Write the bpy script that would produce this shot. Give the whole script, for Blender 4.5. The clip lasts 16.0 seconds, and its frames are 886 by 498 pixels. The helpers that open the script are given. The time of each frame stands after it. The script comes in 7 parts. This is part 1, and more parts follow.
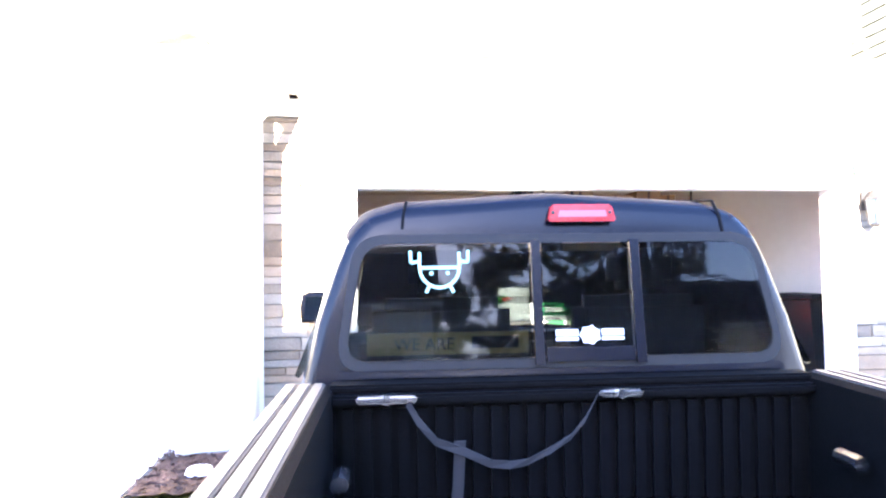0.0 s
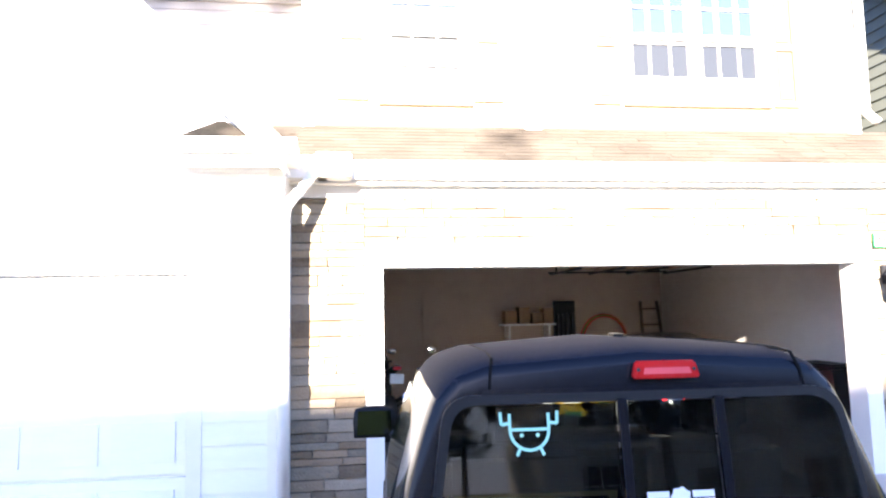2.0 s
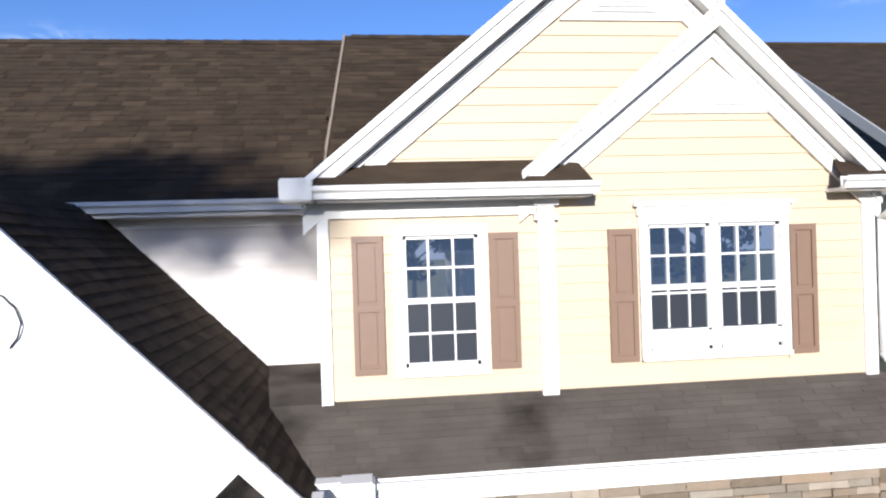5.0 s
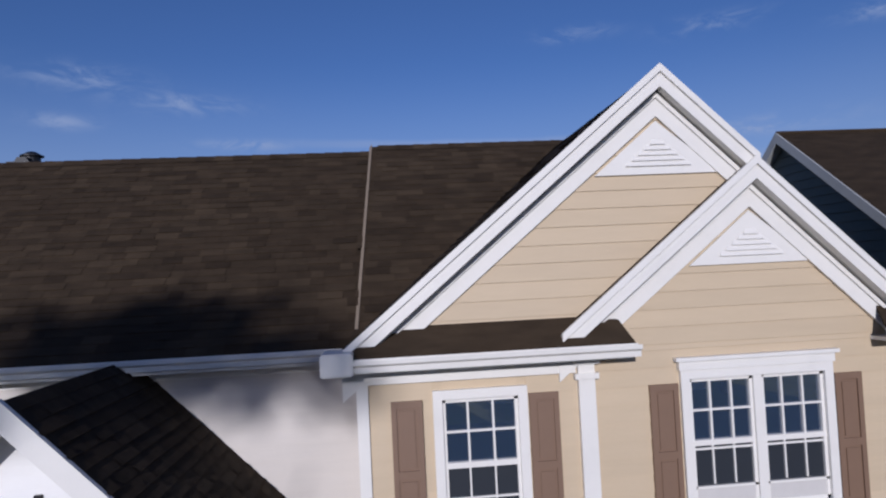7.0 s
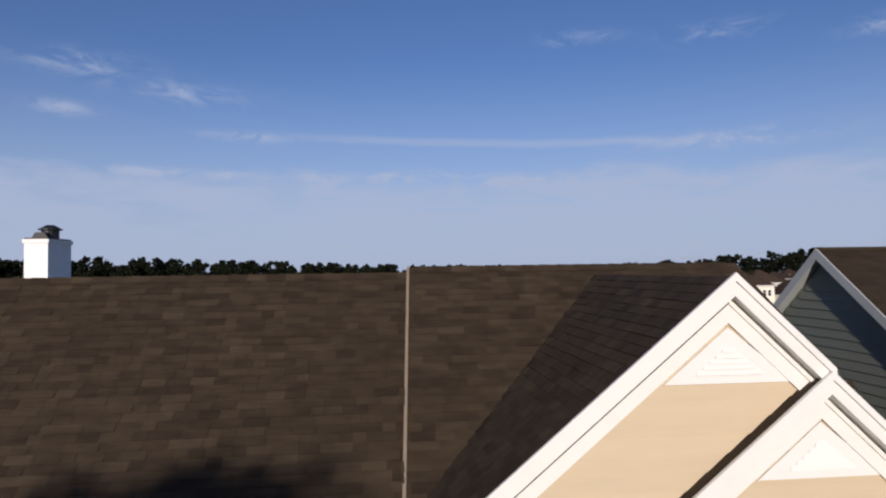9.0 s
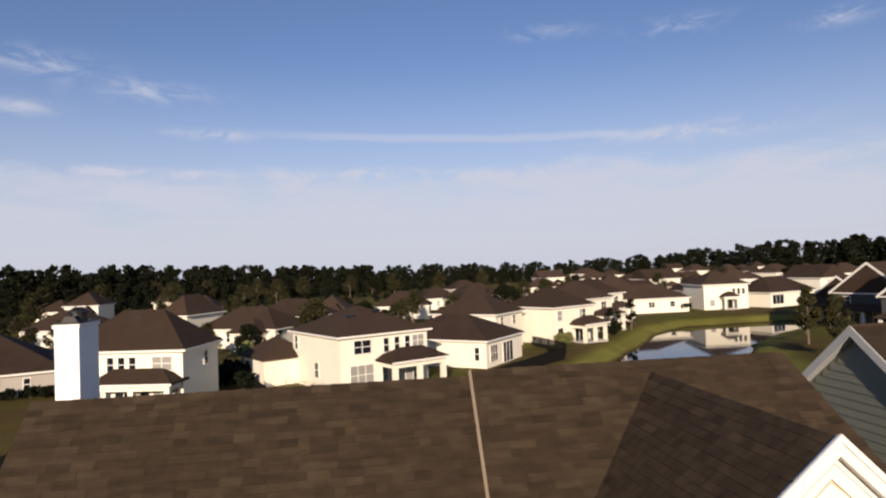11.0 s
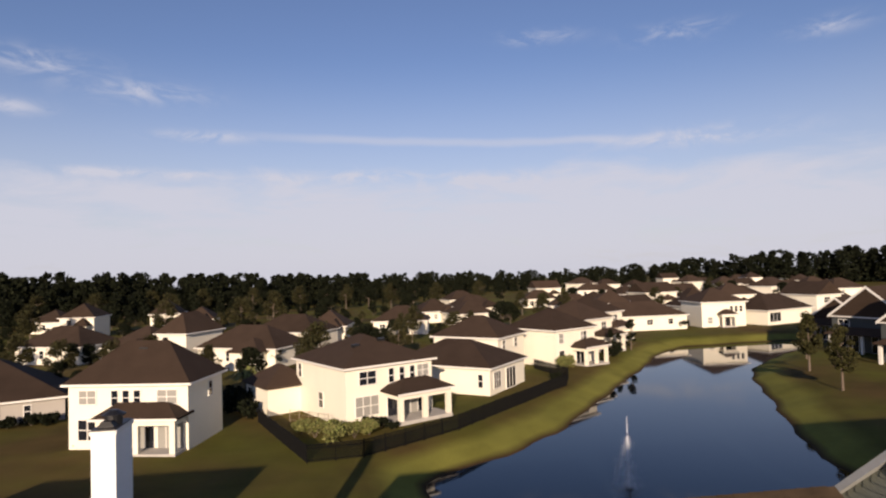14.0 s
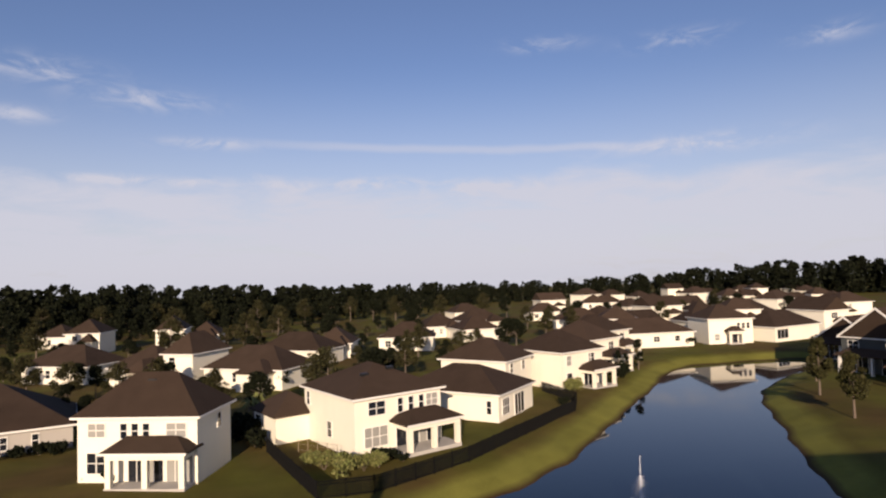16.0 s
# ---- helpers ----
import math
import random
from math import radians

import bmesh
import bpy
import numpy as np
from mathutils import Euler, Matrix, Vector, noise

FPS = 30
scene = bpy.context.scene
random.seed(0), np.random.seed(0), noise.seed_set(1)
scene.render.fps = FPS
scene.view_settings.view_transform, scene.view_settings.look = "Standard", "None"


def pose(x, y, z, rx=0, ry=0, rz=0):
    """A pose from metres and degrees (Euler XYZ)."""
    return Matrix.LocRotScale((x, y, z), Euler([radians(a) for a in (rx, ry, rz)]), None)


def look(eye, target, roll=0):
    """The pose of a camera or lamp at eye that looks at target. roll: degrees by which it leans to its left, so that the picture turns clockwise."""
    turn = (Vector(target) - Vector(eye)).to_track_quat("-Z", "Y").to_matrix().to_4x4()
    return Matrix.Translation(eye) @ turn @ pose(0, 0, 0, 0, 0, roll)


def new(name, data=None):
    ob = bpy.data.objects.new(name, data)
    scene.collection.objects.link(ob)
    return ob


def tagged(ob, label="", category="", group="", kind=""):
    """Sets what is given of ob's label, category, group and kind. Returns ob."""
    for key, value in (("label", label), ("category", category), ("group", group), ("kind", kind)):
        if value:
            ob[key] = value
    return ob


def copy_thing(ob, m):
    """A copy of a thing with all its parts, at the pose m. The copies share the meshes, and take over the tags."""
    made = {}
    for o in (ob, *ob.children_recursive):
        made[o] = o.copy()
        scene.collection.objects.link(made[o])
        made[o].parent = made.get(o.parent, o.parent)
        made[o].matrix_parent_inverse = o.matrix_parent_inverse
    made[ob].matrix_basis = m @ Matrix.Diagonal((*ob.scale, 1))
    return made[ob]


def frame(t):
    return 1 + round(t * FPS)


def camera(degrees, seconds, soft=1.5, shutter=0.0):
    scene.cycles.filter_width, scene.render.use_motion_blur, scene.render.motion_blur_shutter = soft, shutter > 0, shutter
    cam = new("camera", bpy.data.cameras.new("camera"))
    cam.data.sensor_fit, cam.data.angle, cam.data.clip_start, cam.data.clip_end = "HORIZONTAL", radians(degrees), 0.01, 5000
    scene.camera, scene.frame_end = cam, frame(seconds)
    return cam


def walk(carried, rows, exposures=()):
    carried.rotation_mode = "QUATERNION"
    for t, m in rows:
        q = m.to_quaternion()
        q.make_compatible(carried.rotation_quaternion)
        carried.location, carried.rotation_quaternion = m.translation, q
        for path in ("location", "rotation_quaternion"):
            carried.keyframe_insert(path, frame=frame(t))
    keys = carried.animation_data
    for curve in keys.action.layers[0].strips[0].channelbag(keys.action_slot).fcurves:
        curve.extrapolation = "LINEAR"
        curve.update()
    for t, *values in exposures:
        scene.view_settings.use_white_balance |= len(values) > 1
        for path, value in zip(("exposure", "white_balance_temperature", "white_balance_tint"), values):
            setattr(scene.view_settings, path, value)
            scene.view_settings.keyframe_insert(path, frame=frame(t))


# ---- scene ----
# exposure of the clip: bright at the start, settling as the sky comes in; cool white balance
EXPOSURES = [(0.0, 5.5, 5500, 18), (0.5, 5.0, 5500, 18), (1.0, 4.5, 5500, 18), (1.3, 4.15, 5500, 18), (1.5, 3.95, 5500, 18), (2.0, 3.7, 5400, 16), (2.5, 3.25, 5200, 14), (3.0, 2.75, 4700, 12), (3.5, 2.4, 4500, 12), (4.2, 1.95, 4450, 12),
             (5.2, 0.8, 4800, 14), (6.3, -0.1, 4600, 18), (7.0, -0.28, 4650, 20), (8.5, -0.08, 4950, 18), (9.5, 0.35, 5500, 16), (12.0, 0.6, 6150, 19), (16.0, 0.6, 6250, 20)]
cam = camera(70, 16.0, soft=2.2)
# seconds, x, y, z, yaw, pitch, lean
PATH = [
    (0, 0.147, -5.984, 1.343, -6.42, 1.88, -0.79),
    (0.5, -0.016, -6.032, 1.302, -6.42, 1.30, -0.99),
    (1, -0.093, -6.040, 1.316, -6.10, 2.67, -0.89),
    (1.5, -0.117, -6.018, 1.340, -6.02, 1.56, 0.28),
    (2, -0.119, -6.005, 1.697, -6.67, 5.67, -1.14),
    (2.5, -0.054, -6.046, 2.112, -6.38, 3.92, -1.06),
    (3, 0.004, -6.104, 2.891, -6.52, 1.97, -0.80),
    (3.5, -0.062, -6.131, 3.518, -6.86, 0.59, -1.89),
    (4, -0.237, -6.077, 4.002, -8.26, 0.70, -1.31),
    (4.2, -0.194, -6.103, 4.345, -7.66, -1.41, -0.96),
    (6.3, -0.255, -6.222, 5.960, -5.03, 2.55, -2.70),
    (6.5, -0.272, -6.200, 6.128, -5.02, 2.07, -2.58),
    (7, -0.420, -6.170, 6.738, -5.10, 2.14, -2.78),
    (7.5, -0.533, -6.108, 7.167, -5.17, 1.85, -1.81),
    (8, -0.675, -6.094, 7.667, -5.61, 2.05, -1.21),
    (8.5, -0.802, -5.993, 8.227, -5.76, 3.25, -1.23),
    (9, -1.030, -5.899, 8.941, -5.40, 2.01, -0.84),
    (9.5, -1.350, -5.923, 9.384, -5.95, 1.82, -1.39),
    (12, -3.060, -5.770, 11.790, -8.80, 1.43, -2.26),
    (12.5, -3.208, -5.737, 12.122, -8.83, 2.02, -2.82),
    (13, -3.329, -5.732, 12.324, -8.17, 2.35, -2.61),
    (13.5, -3.374, -5.700, 12.770, -8.06, 1.58, -2.06),
    (14, -3.502, -5.700, 13.211, -8.49, 1.86, -1.60),
    (14.5, -3.649, -5.550, 13.609, -8.64, 2.04, -1.74),
    (15, -3.702, -5.418, 14.009, -7.85, 1.74, 0.47),
    (15.5, -3.896, -5.637, 14.672, -8.53, 2.92, -1.54),
    (16, -3.963, -5.561, 15.151, -8.23, 2.49, -1.61),
]
walk(cam, [(t, pose(x, y, z, 90 + p, 0, yaw) @ pose(0, 0, 0, 0, 0, r)) for t, x, y, z, yaw, p, r in PATH],
     exposures=EXPOSURES)

# ---- world and sun ----
SUN_EL, SUN_AZ = 15.8, 192.5          # degrees; azimuth clockwise from +y
world = bpy.data.worlds.new("sky")
scene.world = world
world.use_nodes = True
wn, wl = world.node_tree.nodes, world.node_tree.links
wn.clear()



def wmath(op, a, b=None, c=None):
    n = wn.new("ShaderNodeMath")
    n.operation = op
    for i, v in enumerate((a, b, c)):
        if v is None:
            continue
        if isinstance(v, (int, float)):
            n.inputs[i].default_value = v
        else:
            wl.new(v, n.inputs[i])
    return n.outputs[0]


def wstep(v, lo, hi):
    n = wn.new("ShaderNodeMapRange")
    n.interpolation_type = "SMOOTHSTEP"
    n.inputs[1].default_value, n.inputs[2].default_value = lo, hi
    wl.new(v, n.inputs[0])
    return n.outputs[0]


sky = wn.new("ShaderNodeTexSky")
sky.sky_type = "NISHITA"
sky.sun_disc = False
sky.sun_elevation, sky.sun_rotation = radians(SUN_EL), radians(SUN_AZ)
sky.air_density, sky.dust_density, sky.ozone_density = 1.0, 0.6, 1.6
tc = wn.new("ShaderNodeTexCoord")
sep = wn.new("ShaderNodeSeparateXYZ")
wl.new(tc.outputs["Generated"], sep.inputs[0])
dx, dy, dz = sep.outputs
slope_z = wmath("DIVIDE", dz, wmath("MAXIMUM", wmath("SQRT", wmath("ADD", wmath("MULTIPLY", dx, dx), wmath("MULTIPLY", dy, dy))), 0.05))
turn_az = wmath("ADD", wmath("ARCTAN2", dx, dy), 0.09)


def wnoise(sx, sz, detail, rough, off=0.0, distortion=0.0):
    cb = wn.new("ShaderNodeCombineXYZ")
    wl.new(wmath("MULTIPLY", turn_az, sx), cb.inputs[0])
    wl.new(wmath("MULTIPLY_ADD", slope_z, sz, off), cb.inputs[1])
    cb.inputs[2].default_value = off
    n = wn.new("ShaderNodeTexNoise")
    n.inputs["Scale"].default_value = 1.0
    n.inputs["Detail"].default_value = detail
    n.inputs["Roughness"].default_value = rough
    n.inputs["Distortion"].default_value = distortion
    wl.new(cb.outputs[0], n.inputs["Vector"])
    return n.outputs["Fac"]


def puff(az, sl, wa, ws):
    """A soft oval window in the sky round one heading and height."""
    a = wmath("MULTIPLY", wmath("SUBTRACT", turn_az, az), 1 / wa)
    b = wmath("MULTIPLY", wmath("SUBTRACT", slope_z, sl), 1 / ws)
    return wmath("POWER", 2.718, wmath("MULTIPLY", wmath("ADD", wmath("MULTIPLY", a, a), wmath("MULTIPLY", b, b)), -1.0))


# low veil of cloud with an uneven upper edge, wisps above it, one long thin streak
edge = wmath("ADD", slope_z, wmath("MULTIPLY", wmath("SUBTRACT", wnoise(5.5, 14.0, 6, 0.6, 3.1, 0.6), 0.5), 0.085))
haze = wmath("MULTIPLY", wmath("SUBTRACT", 1.0, wstep(slope_z, 0.02, 0.35)), 0.54)
veil = wmath("MULTIPLY", wmath("SUBTRACT", 1.0, wstep(edge, 0.125, 0.165)), wmath("MULTIPLY_ADD", wnoise(6.0, 26.0, 7, 0.62, 7.7, 0.4), 1.5, -0.32))
rag = wstep(wnoise(16.0, 34.0, 7, 0.62, 1.9, 0.8), 0.38, 0.66)
wisps = None
for spot in ((-0.335, 0.296, 0.070, 0.016), (-0.205, 0.268, 0.075, 0.014), (-0.36, 0.232, 0.035, 0.010), (0.80, 0.317, 0.040, 0.011), (0.60, 0.345, 0.060, 0.012), (0.40, 0.362, 0.05, 0.010), (-0.12, 0.208, 0.06, 0.008), (0.62, 0.186, 0.12, 0.012),
             (0.10, 0.150, 0.12, 0.010), (0.30, 0.140, 0.10, 0.012), (-0.25, 0.150, 0.20, 0.007)):
    q = puff(*spot)
    wisps = q if wisps is None else wmath("ADD", wisps, q)
wisps = wmath("MULTIPLY", wmath("MULTIPLY", wisps, rag), 0.60)
line = wmath("SUBTRACT", slope_z, wmath("MULTIPLY_ADD", turn_az, -0.035, 0.211))
line = wmath("SUBTRACT", 1.0, wstep(wmath("ABSOLUTE", wmath("MULTIPLY_ADD", wmath("SUBTRACT", wnoise(9.0, 9.0, 3, 0.5, 5.0), 0.5), 0.012, line)), 0.001, 0.010))
line = wmath("MULTIPLY", line, wmath("MULTIPLY", wstep(turn_az, -0.16, 0.12), wmath("SUBTRACT", 1.0, wstep(turn_az, 0.50, 0.72))))
cover = wmath("MINIMUM", wmath("ADD", wmath("ADD", wmath("ADD", veil, haze), wisps), wmath("MULTIPLY", line, 0.33)), 0.92)
mixc = wn.new("ShaderNodeMix")
mixc.data_type = "RGBA"
wl.new(cover, mixc.inputs[0])
tone = wn.new("ShaderNodeVectorMath")
tone.operation = "MULTIPLY"
tone.inputs[1].default_value = (0.95, 0.95, 1.10)
wl.new(sky.outputs[0], tone.inputs[0])
wl.new(tone.outputs[0], mixc.inputs[6])
mixc.inputs[7].default_value = (6.8, 6.95, 7.2, 1)
bg = wn.new("ShaderNodeBackground")
bg.inputs["Strength"].default_value = 0.06
wl.new(mixc.outputs[2], bg.inputs["Color"])
wout = wn.new("ShaderNodeOutputWorld")
wl.new(bg.outputs[0], wout.inputs["Surface"])

sun_data = bpy.data.lights.new("sun", "SUN")
sun_data.energy, sun_data.angle, sun_data.color = 4.4, radians(0.55), (1.0, 0.80, 0.54)
sun = new("sun", sun_data)
sun_from = Vector((math.sin(radians(SUN_AZ)) * math.cos(radians(SUN_EL)), math.cos(radians(SUN_AZ)) * math.cos(radians(SUN_EL)), math.sin(radians(SUN_EL))))
sun.matrix_world = look(sun_from * 60, (0, 0, 0))


# ---- materials ----
def mat(name, base, rough=0.6, metal=0.0, var=0.15, scale=6.0, fine=60.0, bump=0.15, depth=0.004, stain=0.0, spread=0.0, tint=None, spec=0.5, coat=0.0, stretch=(1, 1, 1), placed=False):
    """A node material: two scales of noise over the base colour, bump, and a spread of tone from piece to piece."""
    m = bpy.data.materials.new(name)
    m.use_nodes = True
    nt = m.node_tree
    n, l = nt.nodes, nt.links
    p = n["Principled BSDF"]
    co = n.new("ShaderNodeTexCoord")
    mp = n.new("ShaderNodeMapping")
    mp.inputs["Scale"].default_value = stretch
    if placed:      # grain and stains run on across neighbouring pieces
        gp = n.new("ShaderNodeNewGeometry")
        l.new(gp.outputs["Position"], mp.inputs[0])
    else:
        l.new(co.outputs["Object"], mp.inputs[0])

    def tex(s, d):
        t = n.new("ShaderNodeTexNoise")
        t.inputs["Scale"].default_value = s
        t.inputs["Detail"].default_value = d
        l.new(mp.outputs[0], t.inputs["Vector"])
        return t.outputs["Fac"]

    def m2(op, a, b):
        q = n.new("ShaderNodeMath")
        q.operation = op
        for i, v in enumerate((a, b)):
            if isinstance(v, (int, float)):
                q.inputs[i].default_value = v
            else:
                l.new(v, q.inputs[i])
        return q.outputs[0]

    big, small = tex(scale, 4), tex(fine, 3)
    v = m2("ADD", m2("MULTIPLY", m2("SUBTRACT", big, 0.5), 2 * var), m2("MULTIPLY", m2("SUBTRACT", small, 0.5), 1.4 * var))
    if stain:
        st = tex(scale * 0.3, 5)
        v = m2("SUBTRACT", v, m2("MULTIPLY", m2("MAXIMUM", m2("SUBTRACT", st, 0.52), 0.0), stain * 4))
    if spread:
        oi = n.new("ShaderNodeObjectInfo")
        ge = n.new("ShaderNodeNewGeometry")
        rnd = m2("FRACT", m2("ADD", oi.outputs["Random"], ge.outputs["Random Per Island"]), 0.0)
        v = m2("ADD", v, m2("MULTIPLY", m2("SUBTRACT", rnd, 0.5), 2 * spread))
    f = m2("ADD", v, 1.0)
    mul = n.new("ShaderNodeVectorMath")
    mul.operation = "SCALE"
    if tint is not None and spread:
        mx = n.new("ShaderNodeMix")
        mx.data_type = "RGBA"
        mx.inputs[6].default_value, mx.inputs[7].default_value = (*base, 1), (*tint, 1)
        l.new(m2("FRACT", m2("MULTIPLY", rnd, 7.31), 0.0), mx.inputs[0])
        l.new(mx.outputs[2], mul.inputs[0])
    else:
        mul.inputs[0].default_value = base
    l.new(f, mul.inputs["Scale"])
    l.new(mul.outputs[0], p.inputs["Base Color"])
    p.inputs["Roughness"].default_value = rough
    p.inputs["Metallic"].default_value = metal
    p.inputs["Specular IOR Level"].default_value = spec
    p.inputs["Coat Weight"].default_value = coat
    if bump:
        b = n.new("ShaderNodeBump")
        b.inputs["Strength"].default_value = bump
        b.inputs["Distance"].default_value = depth
        l.new(m2("ADD", small, big), b.inputs["Height"])
        l.new(b.outputs[0], p.inputs["Normal"])
    return m


def glass(name, colour, rough=0.02, alpha_mix=0.0, ior=1.5, spec=0.6):
    """Window glass: a dark, glossy pane, or a clear one when alpha_mix > 0."""
    m = bpy.data.materials.new(name)
    m.use_nodes = True
    n, l = m.node_tree.nodes, m.node_tree.links
    p = n["Principled BSDF"]
    p.inputs["Base Color"].default_value = (*colour, 1)
    p.inputs["Roughness"].default_value = rough
    p.inputs["Specular IOR Level"].default_value = spec
    p.inputs["IOR"].default_value = ior
    if alpha_mix:
        t = n.new("ShaderNodeBsdfTransparent")
        t.inputs[0].default_value = (0.62, 0.66, 0.66, 1)
        mx = n.new("ShaderNodeMixShader")
        mx.inputs[0].default_value = alpha_mix
        l.new(p.outputs[0], mx.inputs[1])
        l.new(t.outputs[0], mx.inputs[2])
        l.new(mx.outputs[0], n["Material Output"].inputs["Surface"])
    return m



M = {
    "white_trim": mat("white_trim", (0.74, 0.72, 0.67), 0.45, var=0.03, stain=0.05, bump=0.05),
    "tan_siding": mat("tan_siding", (0.525, 0.425, 0.28), 0.6, var=0.05, stain=0.05, bump=0.12, spread=0.03, stretch=(0.3, 1, 2)),
    "cream_siding": mat("cream_siding", (0.58, 0.54, 0.49), 0.6, var=0.05, stain=0.06, bump=0.12, spread=0.03, stretch=(0.3, 1, 2)),
    "white_wall": mat("white_wall", (0.79, 0.78, 0.76), 0.6, var=0.04, stain=0.05, bump=0.12, spread=0.02, stretch=(0.3, 1, 2)),
    "grey_trim": mat("grey_trim", (0.42, 0.43, 0.42), 0.5, var=0.05, stain=0.08, bump=0.05),
    "green_siding": mat("green_siding", (0.15, 0.16, 0.13), 0.65, var=0.06, spread=0.04, stretch=(0.3, 1, 2)),
    "shutter": mat("shutter", (0.185, 0.118, 0.075), 0.55, var=0.06, bump=0.15, fine=90),
    "shingle": mat("shingle", (0.033, 0.0225, 0.013), 0.9, var=0.55, scale=3.0, fine=110, bump=0.6, depth=0.006, spread=0.14, tint=(0.048, 0.034, 0.020), spec=0.2, stain=0.15, placed=True, stretch=(0.8, 2.6, 2.6)),
    "shingle_grey": mat("shingle_grey", (0.078, 0.066, 0.052), 0.9, var=0.42, scale=2.0, fine=110, bump=0.6, depth=0.006, spread=0.05, tint=(0.088, 0.075, 0.060), spec=0.2, stain=1.7, placed=True, stretch=(0.8, 1, 1)),
    "stone": mat("stone", (0.205, 0.150, 0.094), 0.85, var=0.22, scale=7, fine=45, bump=0.7, depth=0.012, spread=0.34, tint=(0.27, 0.236, 0.182), spec=0.3, placed=True),
    "mortar": mat("mortar", (0.12, 0.10, 0.08), 0.95, var=0.15, fine=90, bump=0.5),
    "concrete": mat("concrete", (0.42, 0.40, 0.37), 0.9, var=0.08, scale=1.2, fine=120, bump=0.3, stain=0.12),
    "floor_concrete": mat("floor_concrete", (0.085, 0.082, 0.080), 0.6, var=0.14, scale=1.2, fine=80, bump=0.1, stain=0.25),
    "grass": mat("grass", (0.105, 0.115, 0.030), 0.95, var=0.35, scale=0.9, fine=25, bump=0.8, depth=0.03, stain=0.15, spec=0.1),
    "mulch": mat("mulch", (0.105, 0.070, 0.055), 0.95, var=0.4, scale=8, fine=50, bump=1.0, depth=0.02, spread=0.4, spec=0.1),
    "drywall": mat("drywall", (0.389, 0.326, 0.269), 0.8, var=0.05, stain=0.1, bump=0.1),
    "flashing": mat("flashing", (0.25, 0.20, 0.14), 0.5, var=0.15),
    "dark_metal": mat("dark_metal", (0.03, 0.03, 0.032), 0.45, metal=0.6, var=0.2),
    "pane": glass("pane", (0.034, 0.052, 0.090), 0.01, 0.0, 2.2, 1.0),
    "screen_pane": glass("screened_pane", (0.030, 0.034, 0.042), 0.35, 0.0, 1.45, 0.4),
    "blind": mat("blind", (0.55, 0.53, 0.50), 0.7, var=0.06),
}


# ---- building blocks ----
def box(bm, x0, x1, y0, y1, z0, z1):
    v = [bm.verts.new(c) for c in ((x0, y0, z0), (x1, y0, z0), (x1, y1, z0), (x0, y1, z0), (x0, y0, z1), (x1, y0, z1), (x1, y1, z1), (x0, y1, z1))]
    for f in ((3, 2, 1, 0), (4, 5, 6, 7), (0, 1, 5, 4), (1, 2, 6, 5), (2, 3, 7, 6), (3, 0, 4, 7)):
        bm.faces.new([v[i] for i in f])
    return bm


def slab(bm, pts, off):
    """A solid between a polygon and the same polygon moved by off."""
    off = Vector(off)
    a = [bm.verts.new(p) for p in pts]
    b = [bm.verts.new(Vector(p) + off) for p in pts]
    n = len(a)
    bm.faces.new(a)
    bm.faces.new(b[::-1])
    for i in range(n):
        j = (i + 1) % n
        bm.faces.new((a[j], a[i], b[i], b[j]))
    return bm


def rod(bm, a, b, r, seg=8, r2=None):
    a, b = Vector(a), Vector(b)
    r2 = r if r2 is None else r2
    q = (b - a).to_track_quat("Z", "Y")
    ra, rb = [], []
    for i in range(seg):
        u = Vector((math.cos(i * math.tau / seg), math.sin(i * math.tau / seg), 0))
        ra.append(bm.verts.new(a + q @ (u * r)))
        rb.append(bm.verts.new(b + q @ (u * r2)))
    bm.faces.new(ra[::-1])
    bm.faces.new(rb)
    for i in range(seg):
        j = (i + 1) % seg
        bm.faces.new((ra[i], ra[j], rb[j], rb[i]))
    return bm


def tube(bm, pts, r, seg=8):
    for a, b in zip(pts, pts[1:]):
        rod(bm, a, b, r, seg)
    for p in pts[1:-1]:
        ball(bm, p, r, 6, 4)
    return bm


def ball(bm, c, r, seg=10, rings=6, sq=(1, 1, 1)):
    m = Matrix.Translation(c) @ Matrix.Diagonal((r * sq[0], r * sq[1], r * sq[2], 1))
    bmesh.ops.create_uvsphere(bm, u_segments=seg, v_segments=rings, radius=1, matrix=m)
    return bm


def ring(bm, c, axis, r_in, r_out, half, seg=24):
    """A flat ring (washer) about an axis."""
    q = Vector(axis).to_track_quat("Z", "Y")
    c = Vector(c)
    loops = []
    for r, h in ((r_in, -half), (r_out, -half), (r_out, half), (r_in, half)):
        loops.append([bm.verts.new(c + q @ Vector((r * math.cos(i * math.tau / seg), r * math.sin(i * math.tau / seg), h))) for i in range(seg)])
    for k in range(4):
        a, b = loops[k], loops[(k + 1) % 4]
        for i in range(seg):
            j = (i + 1) % seg
            bm.faces.new((a[i], a[j], b[j], b[i]))
    return bm


def sheet_loft(bm, sections, close=False):
    """Joins rows of points into a skin; every row has as many points."""
    rows = [[bm.verts.new(p) for p in s] for s in sections]
    for a, b in zip(rows, rows[1:]):
        for i in range(len(a) - (0 if close else 1)):
            j = (i + 1) % len(a)
            bm.faces.new((a[i], a[j], b[j], b[i]))
    return rows


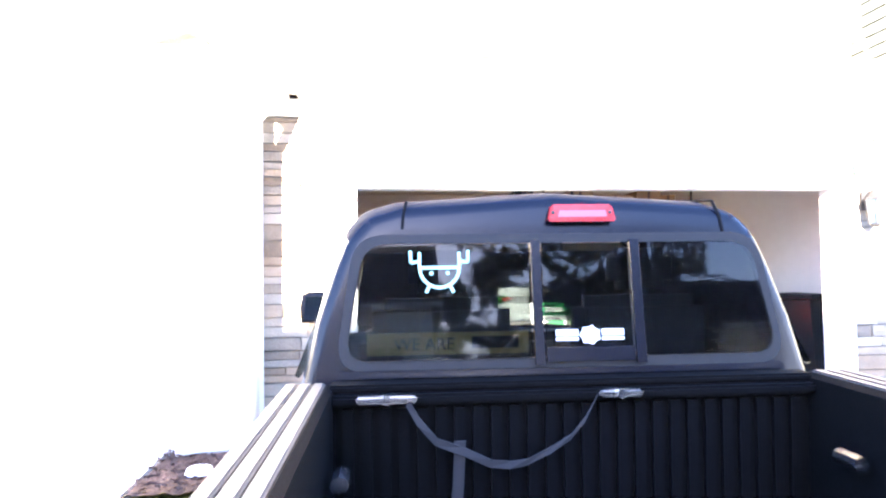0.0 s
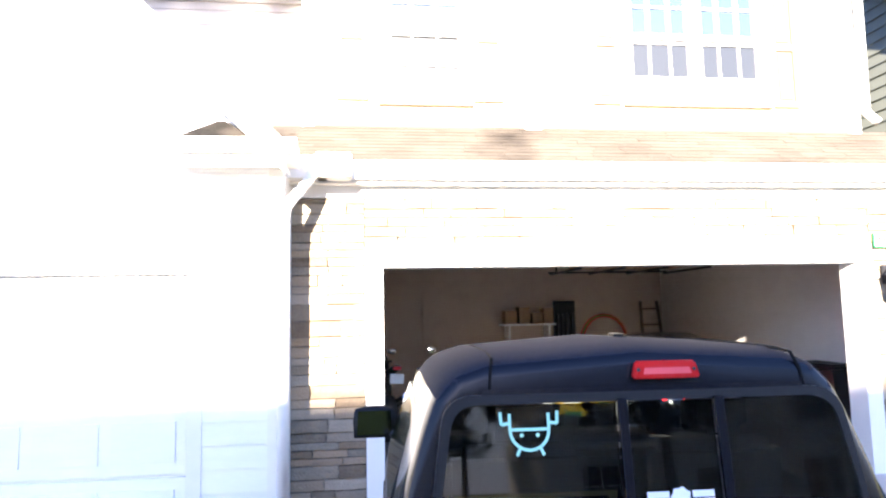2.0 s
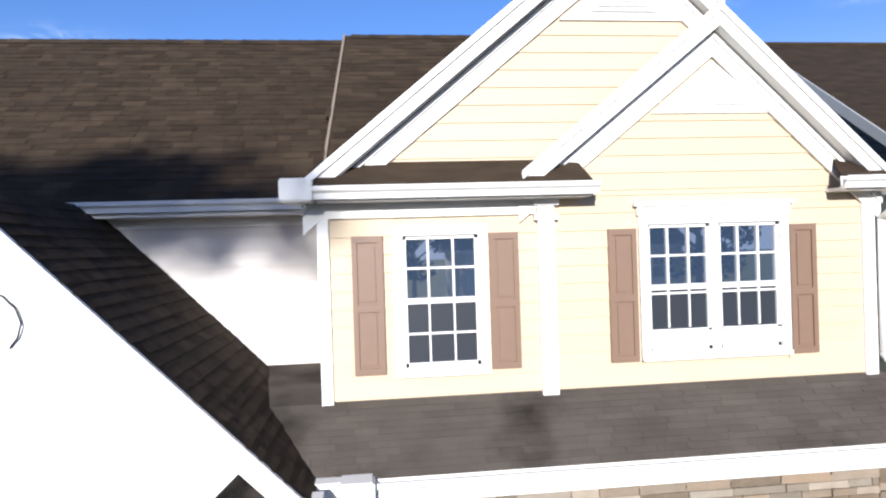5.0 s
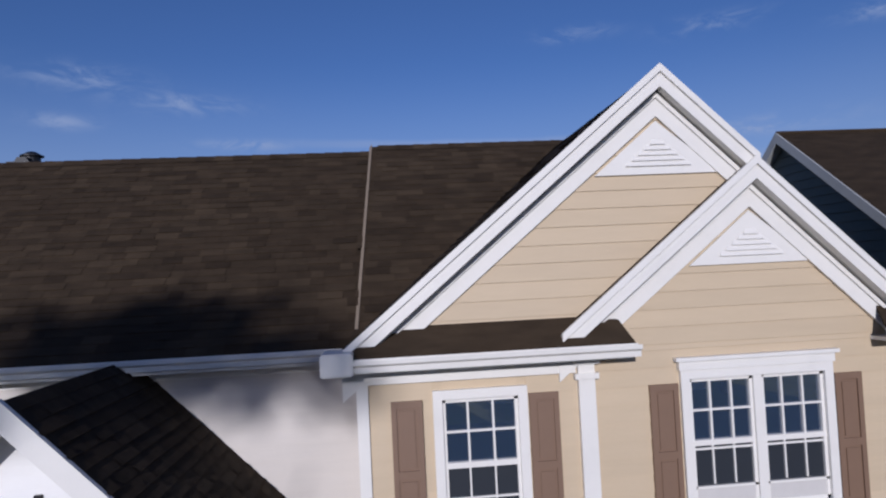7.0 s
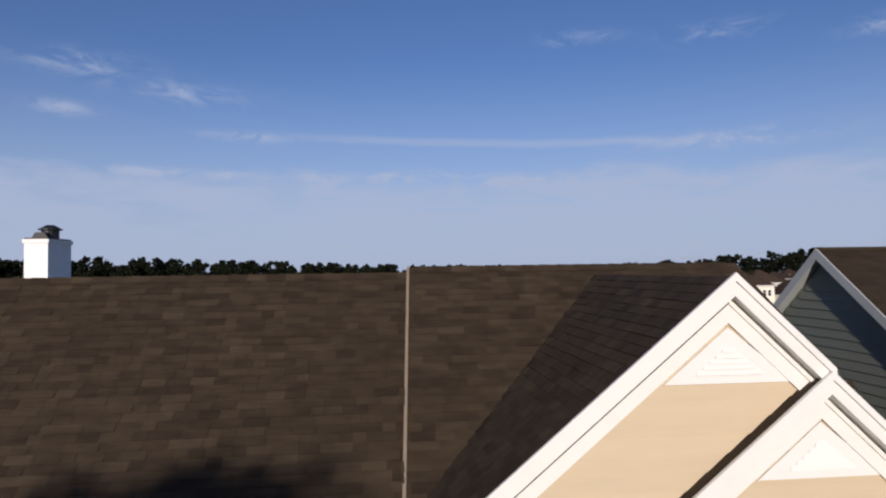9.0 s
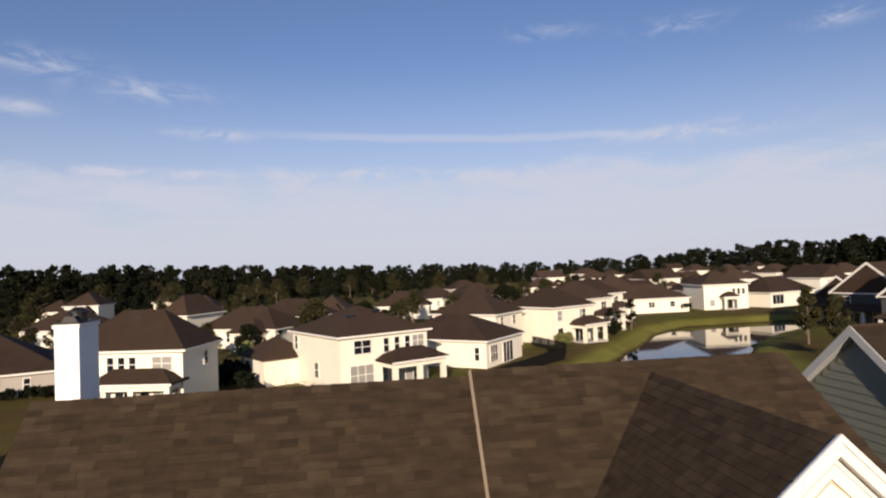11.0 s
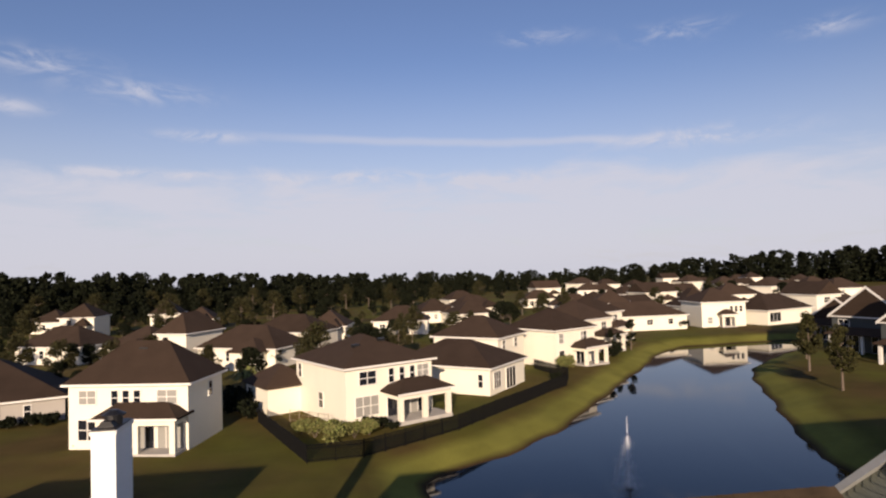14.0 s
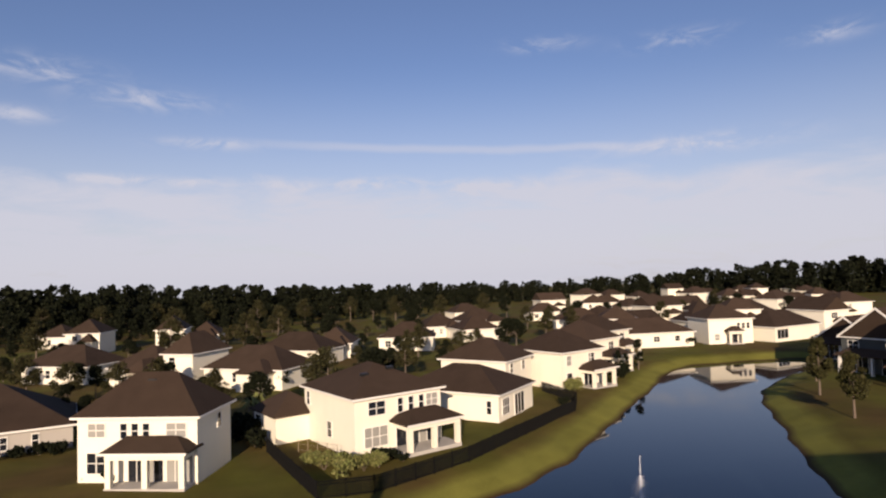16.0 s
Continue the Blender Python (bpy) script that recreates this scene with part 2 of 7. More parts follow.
def finish(bm, name, material, smooth=False, bevel=0.0):
    if bevel:
        bmesh.ops.bevel(bm, geom=bm.edges[:], offset=bevel, segments=2, affect="EDGES", clamp_overlap=True)
    bmesh.ops.recalc_face_normals(bm, faces=bm.faces[:])
    me = bpy.data.meshes.new(name)
    bm.to_mesh(me)
    bm.free()
    for m in (material if isinstance(material, (list, tuple)) else [material]):
        me.materials.append(m)
    if smooth:
        for p in me.polygons:
            p.use_smooth = True
    return me


def part(name, bm, material, parent, label="", smooth=False, bevel=0.0, kind=""):
    ob = new(name, finish(bm, name, material, smooth, bevel))
    ob.parent = parent
    return tagged(ob, label, kind=kind)


def thing(name, label, category, group="", kind="", at=None):
    ob = new(name)
    ob.empty_display_size = 0.2
    if at is not None:
        ob.matrix_world = at
    return tagged(ob, label, category, group, kind)


def solid(name, bm, material, label, category, group="", kind="", smooth=False, bevel=0.0):
    return tagged(new(name, finish(bm, name, material, smooth, bevel)), label, category, group, kind)


def BM():
    return bmesh.new()


# ---- the house: plan in metres ----
XL, XR, YU = -0.77, 5.50, 0.55         # upper bay: its sides and its front face
APEX1, APEX2 = (2.60, 8.84), (3.61, 7.80)
KL1, KL2, KR = 0.823, 0.80, 0.95       # slopes of the gables
EAVE = 5.95
YM, YRIDGE, ZRIDGE = 1.80, 4.95, 8.91  # upper wall behind the wing, ridge of the main roof
WING_R, WING_X, WING_Z = -0.86, -3.55, 5.88
RY = 0.34                              # front of the rakes


def z0(x, a):
    k = KR if x > a[0] else (KL1 if a is APEX1 else KL2)
    return a[1] - k * abs(x - a[0])


house = thing("house", "two-storey house with tan siding, stone garage front and brown shingle roof", "house")


def wall_with_holes(bm, x0, x1, z0, z1, y0, y1, holes):
    """A wall across x with openings (x0, x1, z0, z1) cut through it."""
    xs = sorted({x0, x1, *[h[0] for h in holes], *[h[1] for h in holes]})
    for a, b in zip(xs, xs[1:]):
        cuts = sorted((h[2], h[3]) for h in holes if h[0] <= a and h[1] >= b)
        z = z0
        for c0, c1 in cuts:
            if c0 > z + 1e-4:
                bm.append((a, b, y0, y1, z, c0))
            z = c1
        if z < z1 - 1e-4:
            bm.append((a, b, y0, y1, z, z1))
    return bm


def parts(name, boxes, material, label=""):
    """One part for each box."""
    made = []
    for b in boxes:
        made.append(part(name, box(BM(), *b), material, house, label))
    return made


W1 = (0.09, 0.90, 4.00, 5.40)
W2 = (2.80, 4.36, 4.04, 5.45)
stone_wall = parts("stone_backing", wall_with_holes([], WING_R, 5.95, -0.3, 2.95, 0.03, 0.22, [(0.0, 4.88, -0.3, 2.13)]), M["mortar"], "mortar bed of the stone veneer")
bay_walls = parts("bay_wall", wall_with_holes([], XL, XR, 3.3, EAVE - 0.1, YU + 0.02, YU + 0.17, [W1, W2]), M["tan_siding"], "tan lap siding")
bm = BM()
slab(bm, [(XL, YU + 0.02, EAVE - 0.1), (XR, YU + 0.02, EAVE - 0.1), (XR, YU + 0.02, z0(XR, APEX1) - 0.16), (APEX1[0], YU + 0.02, APEX1[1] - 0.16), (XL, YU + 0.02, z0(XL, APEX1) - 0.16)], (0, 0.15, 0))
gable_wall = part("gable_wall", bm, M["tan_siding"], house, "tan lap siding of the gables")
parts("side_wall", [(XL, XL + 0.15, YU + 0.17, YM + 0.2, 3.3, 6.0), (XR - 0.15, XR, YU + 0.17, 9.0, 3.3, 5.0)], M["tan_siding"])
main_wall = parts("main_wall", [(-7.4, XL, YM + 0.02, YM + 0.18, -0.3, 5.94), (-7.4, -7.22, YM + 0.18, 9.0, -0.3, 5.9), (-7.4, XR, 9.0, 9.18, -0.3, 5.0), (XR, 5.95, 0.22, 9.18, -0.3, 3.4)],
                  M["cream_siding"], "off-white lap siding")
DOOR = (-4.10, -1.62, -0.15, 2.06)
wing_walls = parts("wing_wall", [(-5.75, -5.6, -0.35, YM, -0.3, 3.30), (WING_R - 0.15, WING_R, -0.35, YM, -0.3, 2.9)] + wall_with_holes([], -5.75, WING_R, -0.3, 3.05, -0.48, -0.35, [DOOR]),
                   M["white_wall"], "white lap siding of the front wing")
bm = BM()
slab(bm, [(-5.75, -0.48, 3.05), (WING_R, -0.48, 3.05), (WING_X, -0.48, WING_Z - 0.12)], (0, 0.13, 0))
wing_gable = part("wing_gable", bm, M["white_wall"], house, "white lap siding of the front wing")

# closed single garage door of the wing, four panelled sections
gdoor = part("garage_door", box(BM(), DOOR[0], DOOR[1], -0.42, -0.40, DOOR[2], DOOR[3]), M["white_wall"], house, "closed white panelled single garage door")
for i in range(4):
    z = DOOR[2] + 0.03 + i * 0.54
    part("door_section", box(BM(), DOOR[0], DOOR[1], -0.445, -0.42, z, z + 0.51), M["white_wall"], gdoor)
    for j in range(4):
        x = DOOR[0] + 0.08 + j * 0.60
        part("door_panel", box(BM(), x, x + 0.50, -0.457, -0.445, z + 0.09, z + 0.42), M["white_wall"], gdoor)
parts("door_trim", [(DOOR[0] - 0.12, DOOR[0], -0.505, -0.40, DOOR[2], 2.18), (DOOR[1], DOOR[1] + 0.12, -0.505, -0.40, DOOR[2], 2.18), (DOOR[0], DOOR[1], -0.505, -0.40, 2.06, 2.18)], M["white_trim"])


# roofs
def roof_plane(pts, mat_, name="roof", thick=0.10, label=""):
    n = (Vector(pts[1]) - Vector(pts[0])).cross(Vector(pts[2]) - Vector(pts[0])).normalized()
    if n.z < 0:
        n = -n
    bm = BM()
    slab(bm, pts, -n * thick)
    return part(name, bm, mat_, house, label)


YE, ZE = 1.44, 5.90                     # main eave
RX0, RX1, RXE = -7.62, 5.28, 6.00                  # ends of the ridge
LO, HI = (-0.84, YE), (-0.62, YRIDGE)   # the step in the roof, from the eave to the ridge
roof_main = roof_plane([(RX0, YE, ZE), (LO[0], YE, ZE), (HI[0], YRIDGE, ZRIDGE), (RX0, YRIDGE, ZRIDGE)], M["shingle"], "roof", label="dark brown shingle roof")
roof_right = roof_plane([(LO[0], YE, ZE + 0.1), (RXE, YE, ZE + 0.1), (RX1, YRIDGE, ZRIDGE + 0.10), (HI[0], YRIDGE, ZRIDGE + 0.10)], M["shingle"], "roof", 0.16, label="dark brown shingle roof")
roof_plane([(RX0, YRIDGE, ZRIDGE), (HI[0], YRIDGE, ZRIDGE), (HI[0], 9.5, 4.9), (RX0, 9.5, 4.9)], M["shingle"], "roof", label="dark brown shingle roof")
roof_plane([(HI[0], YRIDGE, ZRIDGE + 0.10), (RX1, YRIDGE, ZRIDGE + 0.10), (RXE, 9.5, 4.9), (HI[0], 9.5, 4.9)], M["shingle"], "roof", label="dark brown shingle roof")
roof_plane([(RXE, YE, ZE + 0.1), (RXE, 9.5, 4.9), (RX1, YRIDGE, ZRIDGE + 0.10)], M["shingle"], "roof", label="dark brown shingle roof")
bm = BM()
slab(bm, [(RX0 + 0.05, YE + 0.1, 5.80), (RX0 + 0.05, YRIDGE, ZRIDGE - 0.15), (RX0 + 0.05, 9.4, 4.85), (RX0 + 0.05, 9.0, 3.0), (RX0 + 0.05, YM + 0.1, 3.0)], (0.12, 0, 0))
part("gable_end_wall", bm, M["cream_siding"], house)
bm = BM()
slab(bm, [(LO[0] - 0.015, YE + 0.02, ZE + 0.085), (LO[0] + 0.03, YE + 0.02, ZE + 0.125), (HI[0] + 0.03, YRIDGE, ZRIDGE + 0.125), (HI[0] - 0.015, YRIDGE, ZRIDGE + 0.085)], (0, -0.01, 0.015))
part("step_flashing", bm, M["flashing"], house, "pale metal flashing strip down the roof step")

for xe in (-0.98, 5.62):
    ze = z0(xe, APEX1)
    yv = YE + (ze - ZE - 0.1) * (YRIDGE - YE) / (ZRIDGE - ZE) + 0.1
    roof_plane([(APEX1[0], RY + 0.07, APEX1[1]), (xe, RY + 0.07, ze), (xe, yv, ze), (APEX1[0], YRIDGE + 0.05, APEX1[1])], M["shingle"], "gable_roof", 0.08)
xe = 1.34
roof_plane([(APEX2[0], RY + 0.04, APEX2[1]), (xe, RY + 0.04, z0(xe, APEX2)), (xe, YU + 0.5, z0(xe, APEX2)), (APEX2[0], YU + 1.6, APEX2[1])], M["shingle"], "gable_roof", 0.08)


def rake(name, p, q, y, w, t=0.06, out=0.0):
    """A white board along a sloping edge from p to q (x, z), w deep below the edge."""
    bm = BM()
    slab(bm, [(p[0], y, p[1]), (q[0], y, q[1]), (q[0], y, q[1] - w), (p[0], y, p[1] - w)], (0, t, 0))
    return part(name, bm, M["white_trim"], house)


def gable_trim(apex, xl, xr, y, first):
    l, r = (xl, z0(xl, apex)), (xr, z0(xr, apex))
    rake("rake_board", (apex[0], apex[1] + 0.02), (l[0], l[1] + 0.02), y - 0.05, 0.22, 0.05)
    if first:
        rake("rake_board", (apex[0], apex[1] + 0.02), (APEX2[0] + 0.06, z0(APEX2[0] + 0.06, apex) + 0.02), y - 0.05, 0.22, 0.05)
    else:
        rake("rake_board", (apex[0], apex[1] + 0.02), (r[0], r[1] + 0.02), y - 0.05, 0.22, 0.05)
    # drip mould on the board, soffit and the frieze on the wall
    rake("rake_mould", (apex[0], apex[1] + 0.045), (l[0], l[1] + 0.045), y - 0.085, 0.09, 0.035)
    rake("rake_mould", (apex[0], apex[1] + 0.045), ((APEX2[0] + 0.06 if first else xr), z0((APEX2[0] + 0.06 if first else xr), apex) + 0.045), y - 0.085, 0.09, 0.035)
    if first:
        # dark strip in place of the shadow line between rake board and frieze
        bm = BM()
        slab(bm, [(apex[0] - 0.06, y - 0.03, apex[1] - 0.25), (l[0] + 0.1, y - 0.03, l[1] - 0.117), (l[0] + 0.1, y - 0.03, l[1] - 0.144), (apex[0] - 0.06, y - 0.03, apex[1] - 0.277)], (0, 0.02, 0))
        part("drip_channel", bm, M["dark_metal"], house, "thin dark strip standing in for the shade under the rake board")
        r = (APEX2[0] + 0.15, z0(APEX2[0] + 0.15, apex))
    for e in (l, r):
        x_ = e[0]
        bm = BM()
        slab(bm, [(apex[0], y, apex[1] - 0.20), (x_, y, e[1] - 0.20), (x_, YU, e[1] - 0.20), (apex[0], YU, apex[1] - 0.20)], (0, 0, 0.03))
        part("soffit", bm, M["white_trim"], house)
        rake("frieze_board", (apex[0], apex[1] - 0.23), (x_, e[1] - 0.23), YU - (0.035 if first else 0.043), 0.26, 0.035)
        rake("frieze_mould", (apex[0], apex[1] - 0.23), (x_, e[1] - 0.23), YU - (0.065 if first else 0.073), 0.06, 0.03)


gable_trim(APEX1, -0.94, 5.58, RY + 0.07, True)
gable_trim(APEX2, 1.36, 5.60, RY + 0.04, False)


def louvre(apex, half, zb, right_cut):
    """Triangular white gable vent with slats."""
    vent = new("gable_vent")
    vent.parent = house
    top = zb + half * 0.82
    y = YU - 0.02
    bm = BM()
    slab(bm, [(apex[0] - half, y, zb), (apex[0] + half, y, zb), (apex[0], y, top)], (0, 0.03, 0))
    me = finish(bm, "vent_board", M["white_trim"])
    ob = new("vent_board", me)
    ob.parent = vent
    n = 7
    for i in range(n):
        z = zb + 0.09 + i * (top - zb - 0.18) / n
        w = half - (z - zb) / 0.82 - 0.24
        if w < 0.04:
            continue
        bm = BM()
        slab(bm, [(apex[0] - w, y - 0.024, z), (apex[0] + w, y - 0.024, z), (apex[0] + w - 0.03, y - 0.004, z + 0.05), (apex[0] - w + 0.03, y - 0.004, z + 0.05)], (0, 0.004, 0.012))
        ob = new("slat", finish(bm, "slat", M["white_trim"]))
        ob.parent = vent
    return vent


louvre(APEX1, 0.72, 7.71, True)
louvre(APEX2, 0.72, 6.68, False)

# eave of the bay: pent strip, gutter, frieze, corner return
bm = BM()
slab(bm, [(-0.92, RY - 0.10, EAVE - 0.04), (1.86, RY - 0.10, EAVE - 0.04), (2.14, RY - 0.04, EAVE - 0.04), (2.02, YU, EAVE + 0.24), (-0.80, YU, EAVE + 0.24)], (0, 0, -0.05))
part("pent_roof", bm, M["shingle"], house)
bm = BM()
slab(bm, [(4.92, RY - 0.10, EAVE - 0.04), (5.64, RY - 0.10, EAVE - 0.04), (5.64, YU, EAVE + 0.2), (5.04, YU, EAVE + 0.22)], (0, 0, -0.05))
part("pent_roof", bm, M["shingle"], house)


def gutter(x0, x1, y, z, h=0.13, d=0.12):
    """Ogee gutter along x: stepped front, open top."""
    bm = BM()
    prof = [(0.0, -h), (-d * 0.55, -h), (-d * 0.62, -h * 0.55), (-d * 0.95, -h * 0.35), (-d, 0.0), (-d + 0.012, 0.0), (-d + 0.016, -h * 0.3), (-0.012, -h * 0.9), (0, 0)]
    slab(bm, [(x0, y + a, z + b) for a, b in prof], (x1 - x0, 0, 0))
    return part("gutter", bm, M["white_trim"], house)


gutter(-1.06, 2.14, RY - 0.10, EAVE - 0.04)
gutter(4.90, 5.70, RY - 0.10, EAVE - 0.04)
gutter(RX0, -1.00, YE, ZE)
parts("soffit", [(XL, 2.08, RY - 0.1, YU, EAVE - 0.19, EAVE - 0.15), (4.96, 5.68, RY - 0.1, YU, EAVE - 0.19, EAVE - 0.15), (RX0, XL, YE, YM, ZE - 0.18, ZE - 0.14)], M["white_trim"])
part("gutter_box", box(BM(), -1.12, -0.80, RY - 0.24, RY + 0.2, EAVE - 0.19, EAVE + 0.04), M["white_trim"], house, bevel=0.015)
parts("frieze_board", [(XL, 1.54, YU - 0.03, YU, 5.60, 5.76), (-7.4, XL, YM - 0.02, YM + 0.02, ZE - 0.30, ZE - 0.18)], M["white_trim"])
bm = BM()
box(bm, 1.56, 1.74, YU - 0.06, YU, 3.60, 5.69)
box(bm, 1.52, 1.78, YU - 0.085, YU, 5.53, 5.59)
box(bm, 1.51, 1.79, YU - 0.09, YU, 5.69, 5.76)
part("pilaster", bm, M["white_trim"], house, "white trim post with a small capital")
parts("corner_board", [(XL - 0.03, XL + 0.09, YU - 0.03, YU + 0.02, 3.5, 5.60), (XL - 0.03, XL, YU + 0.02, YU + 0.14, 3.5, 5.60), (XR - 0.12, XR + 0.03, YU - 0.03, YU + 0.02, 3.62, 5.76)], M["white_trim"])

# lower pent roof over the garage
PENT = [(-2.2, -0.16, 3.10), (6.15, -0.16, 3.10), (6.15, YU, 3.66), (-2.2, YU, 3.66)]
pent = roof_plane(PENT, M["shingle_grey"], "pent_roof", 0.05, "weathered grey-brown shingle skirt roof with dark stains")
bm = BM()
slab(bm, [(-1.55, YU, 3.66), (XL, YU, 3.66), (XL, YM + 0.02, 3.88), (-1.75, YM + 0.02, 3.88)], (0, 0, -0.05))
part("pent_roof", bm, M["shingle_grey"], house)
gutter(-0.52, 6.2, -0.16, 3.09, 0.16, 0.13)
bm = BM()
box(bm, -0.60, -0.27, -0.40, -0.12, 2.92, 3.14)
part("gutter_box", bm, M["white_trim"], house, bevel=0.02)
parts("soffit", [(WING_R, 6.1, -0.16, 0.03, 2.90, 2.94)], M["white_trim"])
parts("eave_return", [(WING_R - 0.02, -0.50, -0.30, 0.03, 2.92, 3.13)], M["white_trim"])
parts("frieze_board", [(WING_R, 5.95, -0.03, 0.03, 2.79, 2.90)], M["white_trim"])

# wing roof, its rakes and returns
WK = (WING_Z - 3.10) / 2.75
wz = lambda x: WING_Z - WK * abs(x - WING_X)
for xe in (-0.80, -6.30):
    roof_plane([(WING_X, -0.78, WING_Z), (xe, -0.78, wz(xe)), (xe, YM + 0.02, wz(xe)), (WING_X, YM + 0.02, WING_Z)], M["shingle"], "wing_roof")
    bm = BM()
    slab(bm, [(WING_X, -0.81, WING_Z + 0.02), (xe, -0.81, wz(xe) + 0.02), (xe, -0.81, wz(xe) - 0.24), (WING_X, -0.81, WING_Z - 0.24)], (0, 0.05, 0))
    part("rake_board", bm, M["white_trim"], house)
    bm = BM()
    slab(bm, [(WING_X, -0.76, WING_Z - 0.2), (xe, -0.76, wz(xe) - 0.2), (xe, -0.48, wz(xe) - 0.2), (WING_X, -0.48, WING_Z - 0.2)], (0, 0, 0.03))
    part("soffit", bm, M["white_trim"], house)
bm = BM()
slab(bm, [(-1.72, -0.80, 3.13), (-1.04, -0.80, 3.13), (-1.35, -0.49, 3.38), (-1.41, -0.49, 3.38)], (0, 0, -0.03))
part("return_roof", bm, M["shingle_grey"], house, "small hipped shingle return at the wing corner")
bm = BM()
box(bm, -1.70, -0.72, -0.82, -0.48, 2.96, 3.13)
part("cornice_return", bm, M["white_trim"], house)
part("return_gutter", box(BM(), -1.72, -0.70, -0.88, -0.82, 3.01, 3.13), M["white_trim"], house)


def downspout(pts, r=0.048):
    bm = BM()
    tube(bm, pts, r, 8)
    return part("downspout", bm, M["white_trim"], house, smooth=True)


downspout([(-0.62, -0.34, 2.95), (-0.66, -0.40, 2.86), (-0.74, -0.48, 2.74), (-0.82, -0.54, 2.62), (-0.84, -0.555, 2.48), (-0.84, -0.555, 0.02), (-0.90, -0.62, -0.07), (-1.42, -0.68, -0.07)])
downspout([(5.64, 0.20, 5.80), (5.62, 0.26, 5.60), (5.58, 0.47, 5.44), (5.58, 0.49, 3.90), (5.60, 0.36, 3.74)])

# garage opening trim
parts("door_trim", [(-0.16, 0.006, -0.03, 0.225, 0, 2.13), (4.874, 5.04, -0.03, 0.225, 0, 2.13), (-0.16, 5.04, -0.034, 0.225, 2.124, 2.31)], M["white_trim"], "white painted surround of the open garage door")


# windows
def window(name, x0, x1, z0_, z1, units, cols, rows, blind=0.0):
    w = new(name)
    w.parent = house
    y = YU

    def sub(n, bm, m):
        ob = new(n, finish(bm, n, m))
        ob.parent = w
        return ob
    t = 0.10
    for q in ((x0 - t, x0, z0_ - t, z1 + t), (x1, x1 + t, z0_ - t, z1 + t), (x0, x1, z0_ - t, z0_), (x0, x1, z1, z1 + t)):
        sub("window_frame", box(BM(), q[0], q[1], y - 0.045, y + 0.09, q[2], q[3]), M["white_trim"])
    if units == 2:
        bm = BM()
        box(bm, x0 - t - 0.02, x1 + t + 0.02, y - 0.06, y, z1 + t, z1 + t + 0.10)
        box(bm, x0 - t - 0.06, x1 + t + 0.06, y - 0.09, y, z1 + t + 0.10, z1 + t + 0.14)
        sub("head_cornice", bm, M["white_trim"])
    bm = BM()
    box(bm, x0 - t, x1 + t, y - 0.07, y - 0.045, z0_ - t, z0_ - t + 0.05)
    sub("window_sill", bm, M["white_trim"])
    uw = (x1 - x0 - (0.10 if units == 2 else 0)) / units
    zm = (z0_ + z1) / 2
    for u in range(units):
        a = x0 + u * (uw + 0.10)
        b = a + uw
        bm = BM()
        box(bm, a, a + 0.035, y + 0.0, y + 0.05, z0_, z1)
        box(bm, b - 0.035, b, y + 0.0, y + 0.05, z0_, z1)
        box(bm, a, b, y - 0.005, y + 0.055, zm - 0.03, zm + 0.03)
        box(bm, a, b, y + 0.0, y + 0.05, z0_, z0_ + 0.04)
        box(bm, a, b, y + 0.0, y + 0.05, z1 - 0.04, z1)
        if u and units == 2:
            box(bm, a - 0.10, a, y - 0.03, y + 0.06, z0_, z1)
        sub("sash", bm, M["white_trim"])
        for i in range(1, cols):
            bm = BM()
            x = a + uw * i / cols
            box(bm, x - 0.011, x + 0.011, y + 0.005, y + 0.032, zm + 0.03, z1 - 0.04)
            box(bm, x - 0.009, x + 0.009, y + 0.012, y + 0.034, z0_ + 0.04 + blind, zm - 0.03)
            sub("muntin", bm, M["white_trim"])
        for half in range(2):
            lo, hi = (z0_ + blind, zm) if half == 0 else (zm, z1)
            bm = BM()
            z = (lo + hi) / 2 if half or not blind else lo + (hi - lo) * 0.86
            box(bm, a, b, y + 0.008, y + 0.03, z - 0.011, z + 0.011)
            sub("muntin", bm, M["white_trim"])
        for c in range(cols):
            for r in range(rows):
                bm = BM()
                box(bm, a + uw * c / cols, a + uw * (c + 1) / cols, y + 0.034, y + 0.040, z0_ + (z1 - z0_) * r / rows, z0_ + (z1 - z0_) * (r + 1) / rows)
                sub("pane", bm, M["pane" if r * 2 >= rows else "screen_pane"])
        if blind:
            bm = BM()
            box(bm, a + 0.03, b - 0.03, y + 0.006, y + 0.02, z0_ + 0.03, z0_ + blind)
            sub("screen", bm, M["blind"])
            bm = BM()
            box(bm, a, b, y + 0.0, y + 0.03, z0_ + blind, z0_ + blind + 0.025)
            sub("sash_rail", bm, M["white_trim"])
    return w


window("window", *W1, 1, 3, 4)
window("window", *W2, 2, 3, 4, blind=0.21)


